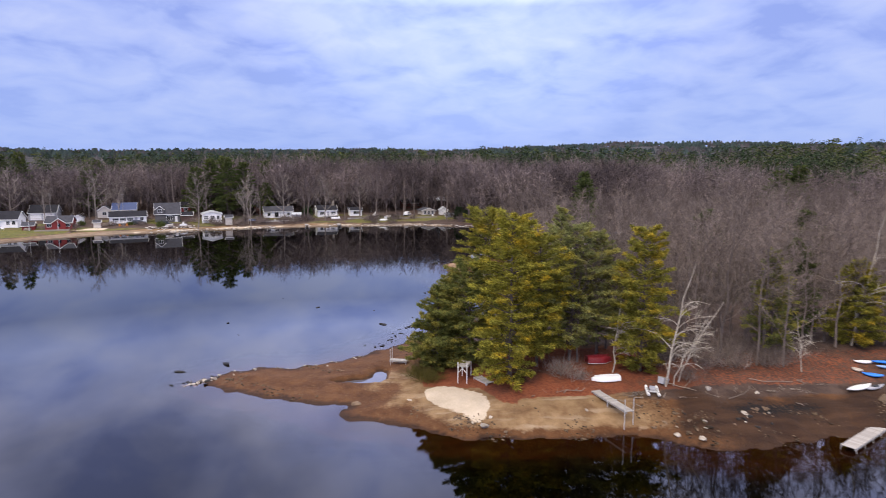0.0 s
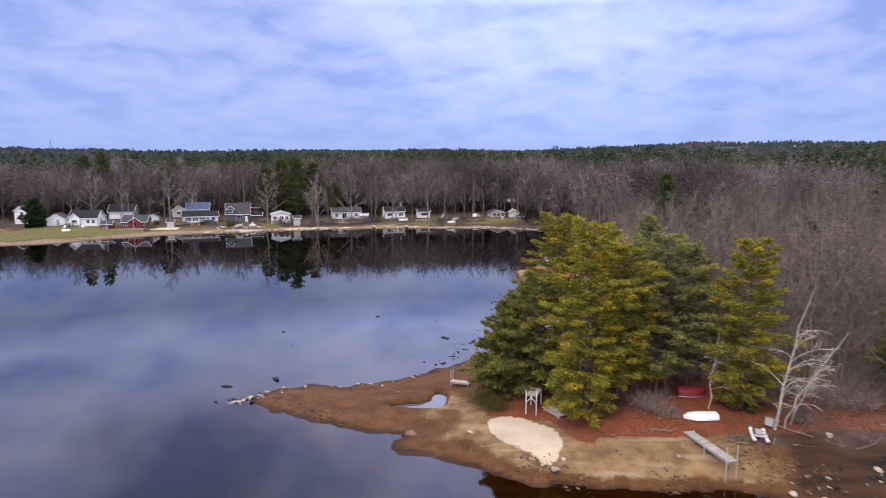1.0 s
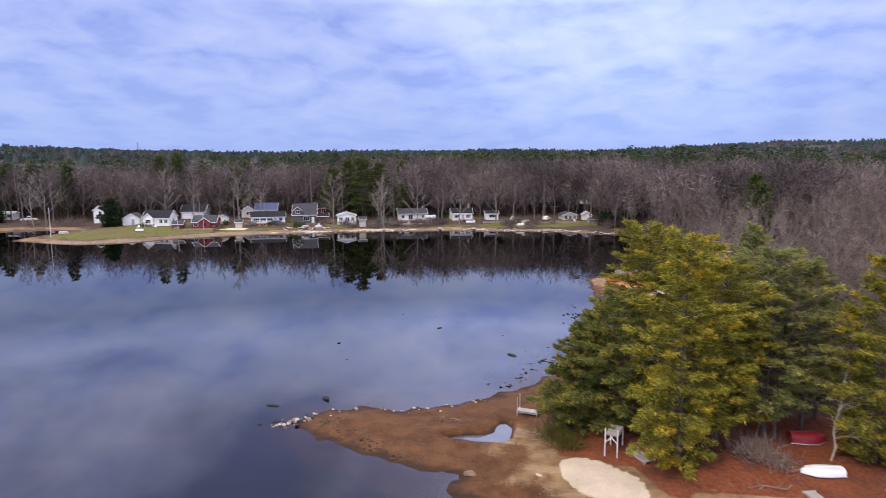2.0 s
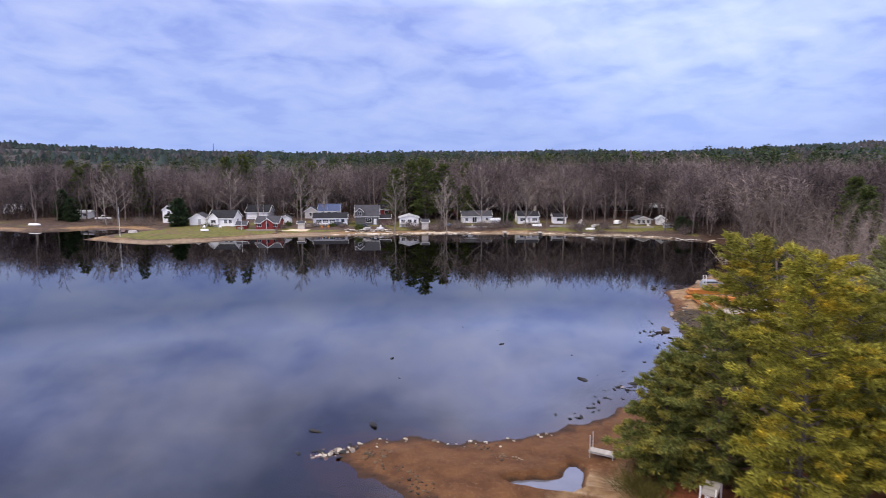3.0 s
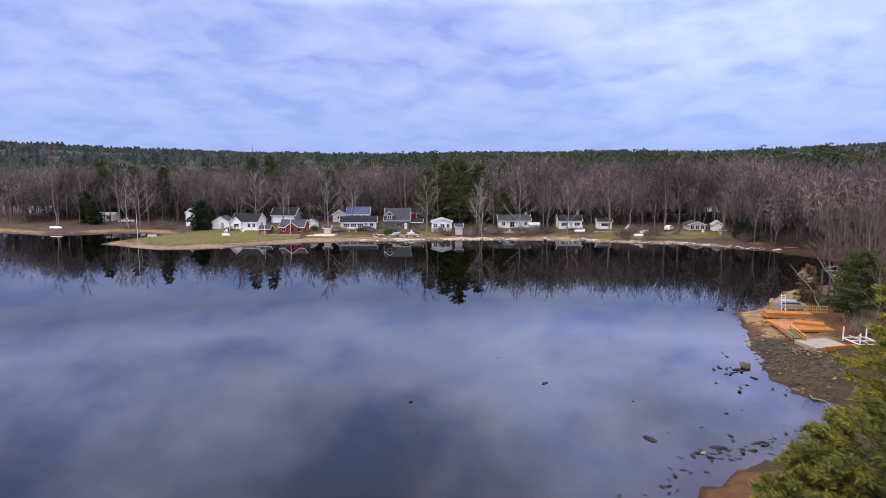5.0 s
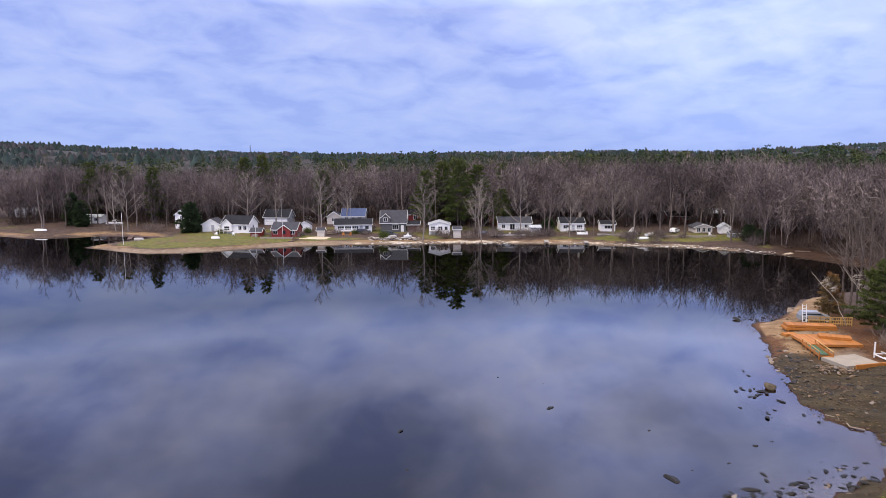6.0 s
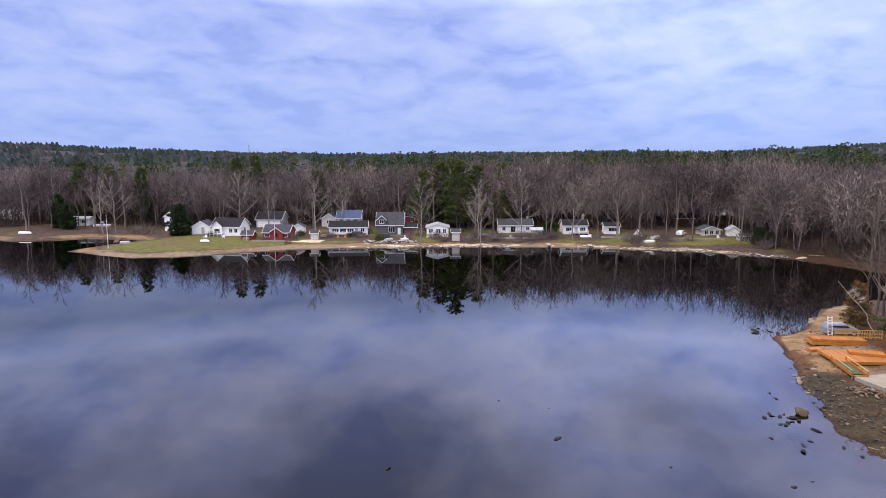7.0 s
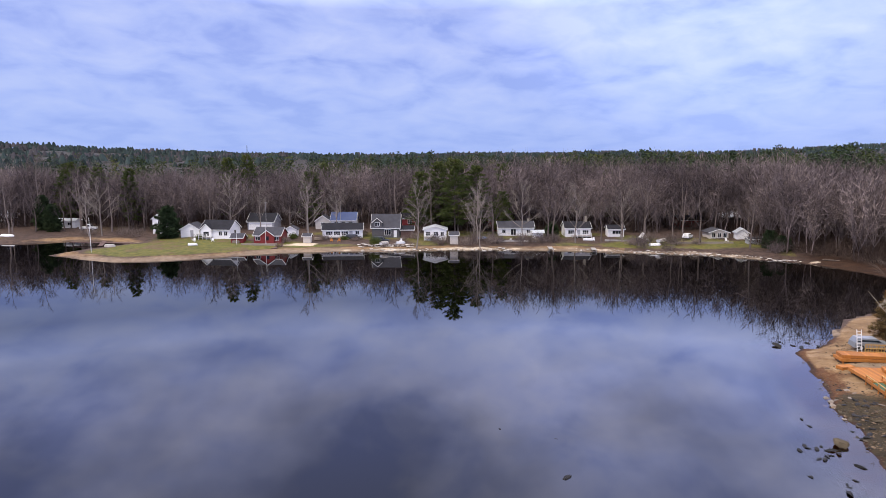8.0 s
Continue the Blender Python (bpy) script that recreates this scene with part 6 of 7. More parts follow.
def pontoon_boat():
    z = shore_spot(19.2, 54.4)
    e = thing("pontoon_boat", pose(19.3, 54.3, z, 0, 0, -14) @ Matrix.Scale(0.78, 4), "small white two-hulled fishing craft on the bank", "boat")
    for s in (-1, 1):
        g = Geo()
        g.path([(s * 0.62, -1.45, 0.34), (s * 0.62, -1.1, 0.22), (s * 0.62, 1.1, 0.22), (s * 0.62, 1.5, 0.36)], 0.19, 0.19, 10)
        g.tube((s * 0.62, -1.45, 0.34), (s * 0.62, -1.7, 0.44), 0.19, 0.03, 10)
        g.tube((s * 0.62, 1.5, 0.36), (s * 0.62, 1.72, 0.46), 0.19, 0.03, 10)
        part("float", g, M["white"], e, smooth=True)
    for y in (-0.7, 0.0, 0.7):
        g = Geo()
        g.beam((-0.66, y, 0.45), (0.66, y, 0.45), 0.06, 0.05)
        part("cross_bar", g, M["steel"], e)
    g = Geo()
    g.box(-0.34, 0.34, -0.3, 0.35, 0.48, 0.60)
    part("seat", g, M["grey_siding"], e)
    g = Geo()
    g.box(-0.34, 0.34, 0.33, 0.42, 0.60, 0.82)
    part("backrest", g, M["grey_siding"], e)
    g = Geo()
    g.box(-0.5, 0.5, -0.95, -0.5, 0.47, 0.53)
    part("footrest", g, M["alu"], e)


pontoon_boat()


def storage_bin():
    z = shore_spot(20.4, 56.4)
    e = thing("storage_bin", pose(20.9, 55.9, z + 0.02, 0, 18, 35) @ Matrix.Scale(0.72, 4), "grey plastic bin tipped against a birch", "bin")
    g = Geo()
    g.add([(sx * (0.55 + 0.08 * h), sy * (0.42 + 0.08 * h), h * 0.85) for h in (0, 1) for sx, sy in ((-1, -1), (1, -1), (1, 1), (-1, 1))], [(3, 2, 1, 0), (0, 1, 5, 4), (1, 2, 6, 5), (2, 3, 7, 6), (3, 0, 4, 7)])
    part("tub", g, M["grey_siding"], e)
    g = Geo()
    g.box(-0.66, 0.66, -0.53, 0.53, 0.85, 0.92)
    part("lid", g, M["concrete"], e)


storage_bin()


def birch(name, x, y, h, seed, lean_to, label, low=0.2, slim=1.0):
    """A pale birch whose stem bows to one side."""
    r = np.random.RandomState(seed)
    t, c = Geo(), Geo()
    pts = [np.array([lean_to * h * (i / 7) ** 1.4 * 0.35 + r.normal(0, 0.10) * (i > 0), r.normal(0, 0.12), h * i / 7 - 0.3 * (i == 0)]) for i in range(8)]
    t.path(pts, 0.0095 * h * slim, 0.02, 8)
    feet, ways, ln = [], [], []
    for i in range(11):
        k = low + (0.95 - low) * (i + r.rand() * 0.7) / 18
        j = min(int(k * 7), 6)
        p = pts[j] + (pts[j + 1] - pts[j]) * (k * 7 - j)
        a = r.choice([0, math.pi], p=[0.85, 0.15]) + r.normal(0, 0.8)
        L = h * 0.30 * (1.2 - k) * r.uniform(0.7, 1.3)
        q, e = [p], r.uniform(0.6, 1.1)
        for s in range(4):
            q.append(q[-1] + unit(a, e) * L / 4)
            e -= r.uniform(0.15, 0.38); a += r.normal(0, 0.25)
        c.path(q, 0.0042 * h * slim * (1.1 - 0.6 * k), 0.011, 5)
        for s in range(7):
            m = r.randint(1, 4)
            b = q[m] + (q[m + 1] - q[m]) * r.rand()
            w = unit(a + r.normal(0, 0.9), e + r.uniform(-0.1, 0.9))
            c.tube(b, b + w * L * 0.35, 0.016, 0.007, 3)
            for n in range(2):
                feet.append(b + w * L * 0.35 * r.uniform(0.3, 1)); ways.append(w + r.normal(0, 0.5, 3)); ln.append(r.uniform(0.3, 0.9))
    c.slivers(feet, ways, np.array(ln), 0.018)
    o = thing(name, pose(x, y, shore_spot(x, y)), label, "tree")
    part("trunk", t, M["birch"], o)
    part("crown", c, M["birch"], o)
    return o


birch("birch_tree", 21.0, 55.4, 12.2, 3, 0.55, "leafless white birch leaning over the shore")
birch("birch_tree", 21.8, 55.4, 6.5, 4, 1.3, "low leafless white birch bowed to one side")
birch("birch_tree", 22.6, 56.2, 8.0, 15, 1.5, "low leafless white birch bowed to one side")
birch("birch_tree", 16.8, 59.0, 7.5, 5, 0.3, "slim leafless birch by the upturned boat")
birch("birch_tree", 46.6, 65.0, 15.5, 6, 0.5, "forked white birch on the leafy bank")
birch("birch_tree", 36.6, 58.4, 6.0, 7, -0.5, "broken pale birch among bare saplings")
birch("birch_tree", 16.4, 140.4, 7.5, 8, -1.9, "pale birch leaning out over the beach", low=0.6, slim=0.7)
birch("birch_tree", 19.5, 138.0, 8.5, 9, -1.7, "pale birch leaning out over the beach", low=0.6, slim=0.7)


def log(p0, p1, r0, label, material="log", lift=0.06, bend=0.25, seed=0):
    r = np.random.RandomState(seed)
    a = np.array([*p0, shore_spot(*p0) + lift]); b = np.array([*p1, shore_spot(*p1) + lift])
    o = thing("driftwood_log", pose(*a), label, "log", "driftwood")
    g = Geo()
    d = b - a
    pts = [d * t + np.append(r.normal(0, bend * (0 < t < 1), 2), abs(r.normal(0, 0.05))) for t in (0, 0.3, 0.6, 1)]
    r0 *= 0.65
    g.path(pts, r0, r0 * 0.5, 7)
    part("stem", g, M[material], o)
    for i in range(3):
        g = Geo()
        q = d * r.uniform(0.4, 0.95)
        g.tube(q, q + np.append(r.normal(0, 0.5, 2), r.uniform(0.1, 0.4)), r0 * 0.4, 0.01, 5)
        part("branch", g, M[material], o)


for i_, (a_, b_, r_) in enumerate([((7.6, 54.6), (11.2, 55.4), 0.07), ((10.8, 54.9), (13.0, 55.3), 0.09), ((12.4, 60.0), (15.2, 57.4), 0.05), ((15.0, 57.0), (18.2, 59.4), 0.05), ((20.6, 56.3), (23.4, 53.9), 0.09), ((22.5, 54.6), (24.6, 56.8), 0.06), ((30, 56.5), (34, 55.6), 0.08), ((26, 52.6), (29, 54.4), 0.06), ((8.8, 103), (6.2, 105.6), 0.12), ((33.5, 220.5), (42.0, 218.2), 0.3), ((36.0, 217.5), (40.5, 215.6), 0.2), ((24.5, 221.6), (27.5, 220.2), 0.22)]):
    log(a_, b_, r_, "bleached fallen branch lying on the bank", seed=i_)

# driftwood along the old high-water line
drift = np.random.RandomState(61)
for i_ in range(22):
    x_ = drift.uniform(14, 37)
    y_ = 53.2 + 0.05 * (x_ - 14) + drift.normal(0, 0.8)
    a_, l_ = drift.normal(0.1, 0.5), drift.uniform(0.5, 1.5)
    log((x_, y_), (x_ + l_ * math.cos(a_), y_ + l_ * math.sin(a_)), drift.uniform(0.03, 0.07), "bleached stick of driftwood on the muddy bank", seed=30 + i_)

for i_, (x_, y_, h_, w_, n_, l_, m_) in enumerate([
        (11.4, 58.4, 2.0, 3.4, 420, "grey heap of dead brush under the pines", "twig"), (13.0, 57.6, 1.2, 2.4, 220, "grey heap of dead brush under the pines", "twig"),
        (-2.9, 63.4, 1.0, 3.0, 700, "low olive shrub at the edge of the litter", "shrub"), (-1.9, 61.9, 0.9, 2.6, 600, "low olive shrub at the edge of the litter", "shrub"), (-2.2, 66.4, 0.9, 2.2, 420, "low olive shrub at the edge of the litter", "shrub"),
        (23.5, 56.4, 1.8, 2.6, 260, "leafless grey thicket by the birches", "twig"), (26.5, 59.4, 1.8, 2.8, 260, "leafless grey thicket by the birches", "twig"), (30.2, 59.6, 2.2, 3.0, 260, "leafless grey thicket by the birches", "twig"), (33.4, 60.2, 1.8, 2.8, 240, "leafless grey thicket by the birches", "twig"),
        *[(22 + 2.1 * k, 60.4 + 1.6 * ((k * 7) % 3), 2.0 + 0.4 * (k % 3), 4.0, 460, "leafless grey thicket by the birches", "twig") for k in range(8)], (-57.5, 246, 4.5, 3.5, 260, "russet-leaved shrub behind a cottage", "rust_leaf"),
        (-61.5, 221, 2.6, 4.5, 260, "leafless shrubs on the far bank", "twig"), (-55.5, 226, 2.4, 5, 260, "leafless shrubs on the far bank", "twig"), (-44.5, 229, 2.4, 4.5, 260, "leafless shrubs on the far bank", "twig"), (-68.5, 219.5, 1.8, 4, 220, "leafless shrubs on the far bank", "twig"), (-8.5, 236.5, 3.2, 4.5, 260, "leafless shrubs on the far bank", "twig"), (-14, 238, 3.8, 5, 260, "leafless shrubs on the far bank", "twig"), (-2, 238.5, 2.0, 3.5, 220, "leafless shrubs on the far bank", "twig")]):
    brush("shrub", x_, y_, h_, w_, n_, 500 + i_, l_, m_, width=0.035 if y_ < 150 else 0.07)

# ---- the beach with the new timber docks ----
def timber_deck(name, x, y, rot, length, width, z, label, material="lumber", n=None, legs=True, thick=0.3):
    e = thing(name, pose(x, y, z, 0, 0, rot), label, "deck", "timber decks on the beach")
    boards(e, n or int(length / 0.3), length, width, -length / 2, 0, 0, material=material, axis="x", gap=0.02)
    for s in (-1, 1):
        g = Geo(); g.box(-length / 2, length / 2, s * width / 2 - 0.04, s * width / 2 + 0.04, -thick, 0.02)
        part("side_beam", g, M[material], e)
        g = Geo(); g.box(s * length / 2 - 0.04, s * length / 2 + 0.04, -width / 2 + 0.045, width / 2 - 0.045, -thick, 0.02)
        part("end_beam", g, M[material], e)
    m = e.matrix_world.copy()
    if legs:
        for sx in (-0.92, 0, 0.92):
            for sy in (-0.9, 0.9):
                q = m @ Vector((sx * length / 2, sy * width / 2, 0))
                gz = float(ground_z(q.x, q.y)) - z - 0.1
                g = Geo(); g.box(sx * length / 2 - 0.07, sx * length / 2 + 0.07, sy * width / 2 - 0.07, sy * width / 2 + 0.07, gz, -0.05)
                part("leg", g, M[material], e)
    return e


timber_deck("timber_deck", 11.0, 137.2, 12, 6.6, 1.9, 1.15, "long orange lumber deck on short legs")
timber_deck("timber_deck", 11.1, 137.3, 9, 6.2, 1.7, 1.5, "orange lumber deck stacked on another", legs=False)
timber_deck("timber_deck", 11.6, 130.6, 14, 6.6, 4.8, 1.2, "wide orange lumber deck on short legs", n=20)
timber_deck("timber_deck", 12.8, 131.6, -6, 3.6, 1.5, 1.52, "orange lumber frame lying on a deck", legs=False)
timber_deck("timber_deck", 8.0, 133.9, 30, 1.6, 0.9, 0.85, "small orange lumber crate beside the decks")


def gangway():
    """An open timber frame with rails and a green runner."""
    x, y = 9.6, 125.6
    z = 1.15
    e = thing("gangway", pose(x, y, z, 0, 0, 98), "orange lumber gangway with a green runner", "gangway")
    for s in (-1, 1):
        g = Geo(); g.beam((-2.8, s * 0.75, 0), (2.8, s * 0.75, 0), 0.1, 0.3); part("side_beam", g, M["lumber"], e)
        g = Geo(); g.beam((-2.8, s * 0.75, 0.5), (2.8, s * 0.75, 0.5), 0.08, 0.08); part("rail", g, M["lumber_pale"], e)
        for i in range(5):
            g = Geo(); g.box(-2.75 + 1.35 * i, -2.65 + 1.35 * i, s * 0.75 - 0.05, s * 0.75 + 0.05, -0.6, 0.5); part("post", g, M["lumber"], e)
    for i in range(9):
        g = Geo(); g.box(-2.75 + 0.66 * i, -2.6 + 0.66 * i, -0.7, 0.7, -0.1, -0.03); part("slat", g, M["lumber"], e)
    g = Geo(); g.box(-2.2, 2.2, -0.5, 0.5, -0.025, 0.0); part("runner", g, M["green"], e)


gangway()


def slab():
    e = thing("concrete_slab", pose(12.4, 122.4, shore_spot(12.4, 122.4) + 0.05, 0, 0, 32), "pale concrete slab on the stony beach", "slab")
    g = Geo()
    g.box(-2.4, 2.4, -1.8, 1.8, -0.35, 0.08)
    part("slab", g, M["concrete"], e)
    for i, y in enumerate((-2.25, -2.0)):
        g = Geo(); g.box(-1.6 + 0.4 * i, 3.0, y - 0.09, y + 0.09, -0.2, 0.32 - 0.14 * i); part("timber", g, M["lumber"], e)


slab()


def fence(x0, y0, x1, y1, n, label):
    e = thing("fence", pose(x0, y0, shore_spot(x0, y0), 0, 0, math.degrees(math.atan2(y1 - y0, x1 - x0))), label, "fence")
    L = math.hypot(x1 - x0, y1 - y0)
    for i in range(n):
        g = Geo(); u = L * i / (n - 1); g.box(u - 0.05, u + 0.05, -0.05, 0.05, -0.3, 1.35); part("post", g, M["lumber_pale"], e)
    for z in (0.35, 0.8, 1.25):
        g = Geo(); g.box(0, L, -0.08, -0.05, z, z + 0.12); part("rail", g, M["lumber_pale"], e)
    for i in range(int(L / 0.3)):
        g = Geo(); g.box(0.3 * i, 0.3 * i + 0.1, 0.052, 0.08, 0.1, 1.3); part("slat", g, M["lumber_pale"], e)


fence(11.4, 139.6, 17.0, 140.8, 5, "yellow new-timber fence behind the decks")


def vehicle(name, x, y, rot, body, label, length=4.8, pickup=False, h=1.75, group="", z=None):
    z = shore_spot(x, y) if z is None else z
    e = thing(name, pose(x, y, z, 0, 0, rot), label, "car", group)
    L, w = length, 0.9
    g = Geo()
    low = [(-L / 2, 0.35), (-L / 2 + 0.1, 0.95), (-L / 2 + 0.35, 1.02), (L / 2 - 0.3, 0.95), (L / 2, 0.75), (L / 2, 0.35)]
    g.prism(low, -w, w)
    part("body", g, M[body], e)
    back = -L * 0.08 if pickup else -L / 2 + 0.15
    g = Geo()
    g.add([(back, -w + 0.06, 1.02), (L * 0.27, -w + 0.06, 1.0), (L * 0.27, w - 0.06, 1.0), (back, w - 0.06, 1.02), (back + 0.25, -w + 0.2, h), (L * 0.10, -w + 0.2, h), (L * 0.10, w - 0.2, h), (back + 0.25, w - 0.2, h)],
          [(0, 1, 5, 4), (1, 2, 6, 5), (2, 3, 7, 6), (3, 0, 4, 7), (4, 5, 6, 7)])
    cab = part("cab", g, M[body], e)
    for s in (-1, 1):
        g = Geo()
        g.add([(back + 0.15, s * (w - 0.055), 1.1), (L * 0.20, s * (w - 0.055), 1.1), (L * 0.10, s * (w - 0.185), h - 0.1), (back + 0.3, s * (w - 0.185), h - 0.1)], [(0, 1, 2, 3)])
        part("side_window", g, M["glass"], cab)
    g = Geo()
    g.add([(L * 0.265, -w + 0.16, 1.08), (L * 0.265, w - 0.16, 1.08), (L * 0.118, w - 0.28, h - 0.08), (L * 0.118, -w + 0.28, h - 0.08)], [(0, 1, 2, 3)])
    part("windscreen", g, M["glass"], cab)
    for sx in (-0.31, 0.32):
        for s in (-1, 1):
            g = Geo(); g.tube((sx * L, s * (w - 0.2), 0.35), (sx * L, s * (w + 0.03), 0.35), 0.35, 0.35, 14, True)
            wheel = part("wheel", g, M["rubber"], e)
            g = Geo(); g.tube((sx * L, s * (w + 0.03), 0.35), (sx * L, s * (w + 0.045), 0.35), 0.2, 0.2, 10, True)
            part("rim", g, M["alu"], wheel)
    for s in (-1, 1):
        g = Geo(); g.box(L / 2 - 0.02, L / 2 + 0.02, s * 0.68 - 0.16, s * 0.68 + 0.16, 0.6, 0.74); part("headlight", g, M["white"], e)
    return e


vehicle("car", 12.7, 142.6, 8, "car_silver", "silver off-road car parked behind the decks", 4.3, False, 1.5)
pine("pine_tree", 15.2, 145.5, 6.6, 2.0, 140, "small rusty-needled pine behind the beach", "needle_brown", low=0.15, dense=0.7)
pine("pine_tree", 19.8, 136.0, 9.4, 3.9, 141, "dull olive pine at the edge of the beach", "needle_mid", low=0.12, dense=1.5, shape=0.5, blunt=0.6)


def ladder_rack():
    e = thing("ladder", pose(11.2, 141.0, shore_spot(11.2, 141.0), -12, 0, 10), "white ladder leaning by the truck", "ladder")
    for s in (-1, 1):
        g = Geo(); g.box(s * 0.26 - 0.035, s * 0.26 + 0.035, -0.03, 0.03, -0.1, 2.7); part("rail", g, M["white"], e)
    for i in range(7):
        g = Geo(); g.box(-0.225, 0.225, -0.02, 0.02, 0.25 + 0.37 * i, 0.30 + 0.37 * i); part("rung", g, M["white"], e)


ladder_rack()


def boat_lift():
    """An aluminium lift frame standing empty on the beach."""
    x, y = 17.2, 123.4
    e = thing("boat_lift", pose(x, y, shore_spot(x, y), 0, 0, 20), "empty white aluminium boat lift on the beach", "boat lift")
    for sx in (-1.5, 1.5):
        for sy in (-1.6, 1.6):
            g = Geo(); g.box(sx - 0.06, sx + 0.06, sy - 0.06, sy + 0.06, -0.2, 1.7); part("post", g, M["white"], e)
        g = Geo(); g.beam((sx, -1.6, 0.25), (sx, 1.6, 0.25), 0.12, 0.12); part("side_rail", g, M["white"], e)
    for sy in (-1.6, 0, 1.6):
        g = Geo(); g.beam((-1.5, sy, 0.3), (1.5, sy, 0.3), 0.1, 0.1); part("cross_rail", g, M["white"], e)
    for sx in (-0.6, 0.6):
        g = Geo(); g.beam((sx, -1.7, 0.5), (sx, 1.7, 0.5), 0.16, 0.1); part("bunk", g, M["alu"], e)


boat_lift()

# ---- along the far shore ----
def sea_wall(pts, h, label, seed, size=0.55):
    """A wall of pale field stones; each stone is its own piece."""
    r = np.random.RandomState(seed)
    x0, y0 = pts[0]
    e = thing("stone_wall", pose(x0, y0, 0), label, "wall")
    for (ax, ay), (bx, by) in zip(pts, pts[1:]):
        n = max(2, int(math.hypot(bx - ax, by - ay) / (size * 0.85)))
        for i in range(n):
            for row in range(2 if h > 1 else 1):
                t = (i + r.rand() * 0.7) / n
                o = new("stone", ROCKS[r.choice(["stone_white", "stone_pale", "stone"], p=[0.5, 0.35, 0.15])][r.randint(4)])
                o.parent = e
                s = size * r.choice([0.4, 0.65, 0.9, 1.3])
                px, py = ax + (bx - ax) * t + r.normal(0, 0.25), ay + (by - ay) * t + r.normal(0, 0.55) + row * 0.5
                o.matrix_basis = pose(px - x0, py - y0, max(float(ground_z(px, py)), 0) + 0.1 + row * 0.35, 0, 0, r.uniform(0, 360)) @ Matrix.Diagonal((s * 1.6, s, s * 0.5, 1))


sea_wall([(-32, 224.8), (-20.7, 225.6), (-10, 226.6), (-0.3, 227.6), (12, 223.8), (20, 220.6)], 0.9, "pale stone sea wall along the far water's edge", 1, 0.25)
sea_wall([(-49, 221.2), (-63.8, 216.6), (-77.3, 210.0), (-86, 207.3)], 0.4, "low line of pale shore stones", 2, 0.3)
sea_wall([(-88, 209.6), (-74, 214.4)], 1.1, "pale stone retaining wall below a lawn", 3, 0.38)


def wall_strip(x0, y0, x1, y1, h, label, material="concrete"):
    z = shore_spot((x0 + x1) / 2, (y0 + y1) / 2)
    L = math.hypot(x1 - x0, y1 - y0)
    e = thing("retaining_wall", pose(x0, y0, z, 0, 0, math.degrees(math.atan2(y1 - y0, x1 - x0))), label, "wall")
    n = max(3, int(L / 1.2))
    g = Geo(); g.box(-L / n / 2 + 0.01, L / n / 2 - 0.01, -0.2, 0.2, -0.6, h)
    me = g.mesh("block", M[material])
    for i in range(n):
        o = new("block", me); o.parent = e; o.location = ((i + 0.5) * L / n, 0, 0)


wall_strip(-117.5, 199.5, -108.5, 202.6, 0.55, "pale concrete retaining wall before the red cottage")
wall_strip(-8.0, 238.0, 7.5, 243.0, 0.5, "pale concrete wall below a lawn")
wall_strip(-26.0, 238.6, -14.0, 240.6, 0.35, "grey timber edge of a lawn", "dock_grey")
wall_strip(-55, 229, -44, 231.5, 0.4, "grey timber edge of a lawn", "dock_grey")


def pole(x, y, h, label, r=0.09, material="dock_grey"):
    e = thing("pole", pose(x, y, shore_spot(x, y)), label, "pole", "poles on the far shore")
    g = Geo(); g.tube((0, 0, -0.3), (0, 0, h), r, r * 0.7, 8, True); part("shaft", g, M[material], e)
    if h > 9:
        g = Geo(); g.box(-0.6, 0.6, -0.05, 0.05, h - 0.7, h - 0.6); part("crossarm", g, M[material], e)
    else:
        g = Geo(); g.tube((0, 0, h), (0, 0, h + 0.16), r * 1.3, r * 0.4, 8, True); part("cap", g, M[material], e)


for x_, y_, h_, w_ in ((-146.5, 178.5, 8.5, "white"), (-164, 233, 10, "dock_grey"), (-123, 220, 10, "dock_grey"), (-103.5, 210.5, 6.5, "dock_grey"), (-104.5, 232, 9.5, "dock_grey"), (-33.5, 262, 15.5, "dock_grey"), (-112.5, 203.5, 5, "white"), (-119.6, 200.5, 4.5, "white"), (-18.5, 262, 15, "dock_grey")):
    pole(x_, y_, h_, "tall slim pole on the far shore", 0.065, w_)

vehicle("car", -84.6, 216.8, 15, "car_dark", "dark car parked near the far water", 4.6, False, 1.7, "cars on the far shore")
vehicle("car", -94.5, 220.0, 10, "car_dark", "dark blue car before a white cottage", 4.4, False, 1.5, "cars on the far shore")
vehicle("pickup_truck", -186.5, 216.0, 20, "white", "white pickup truck under far trees", 5.2, True, 1.8, "cars on the far shore")
vehicle("car", -3.8, 249.5, 70, "white", "white car parked on a far lawn", 4.2, False, 1.5, "cars on the far shore")
vehicle("car", -119.0, 223.0, 20, "car_silver", "silver car beside a garage", 4.4, False, 1.5, "cars on the far shore")
vehicle("car", -124.5, 240.5, 20, "white", "white car behind a garage", 4.4, False, 1.5, "cars on the far shore")

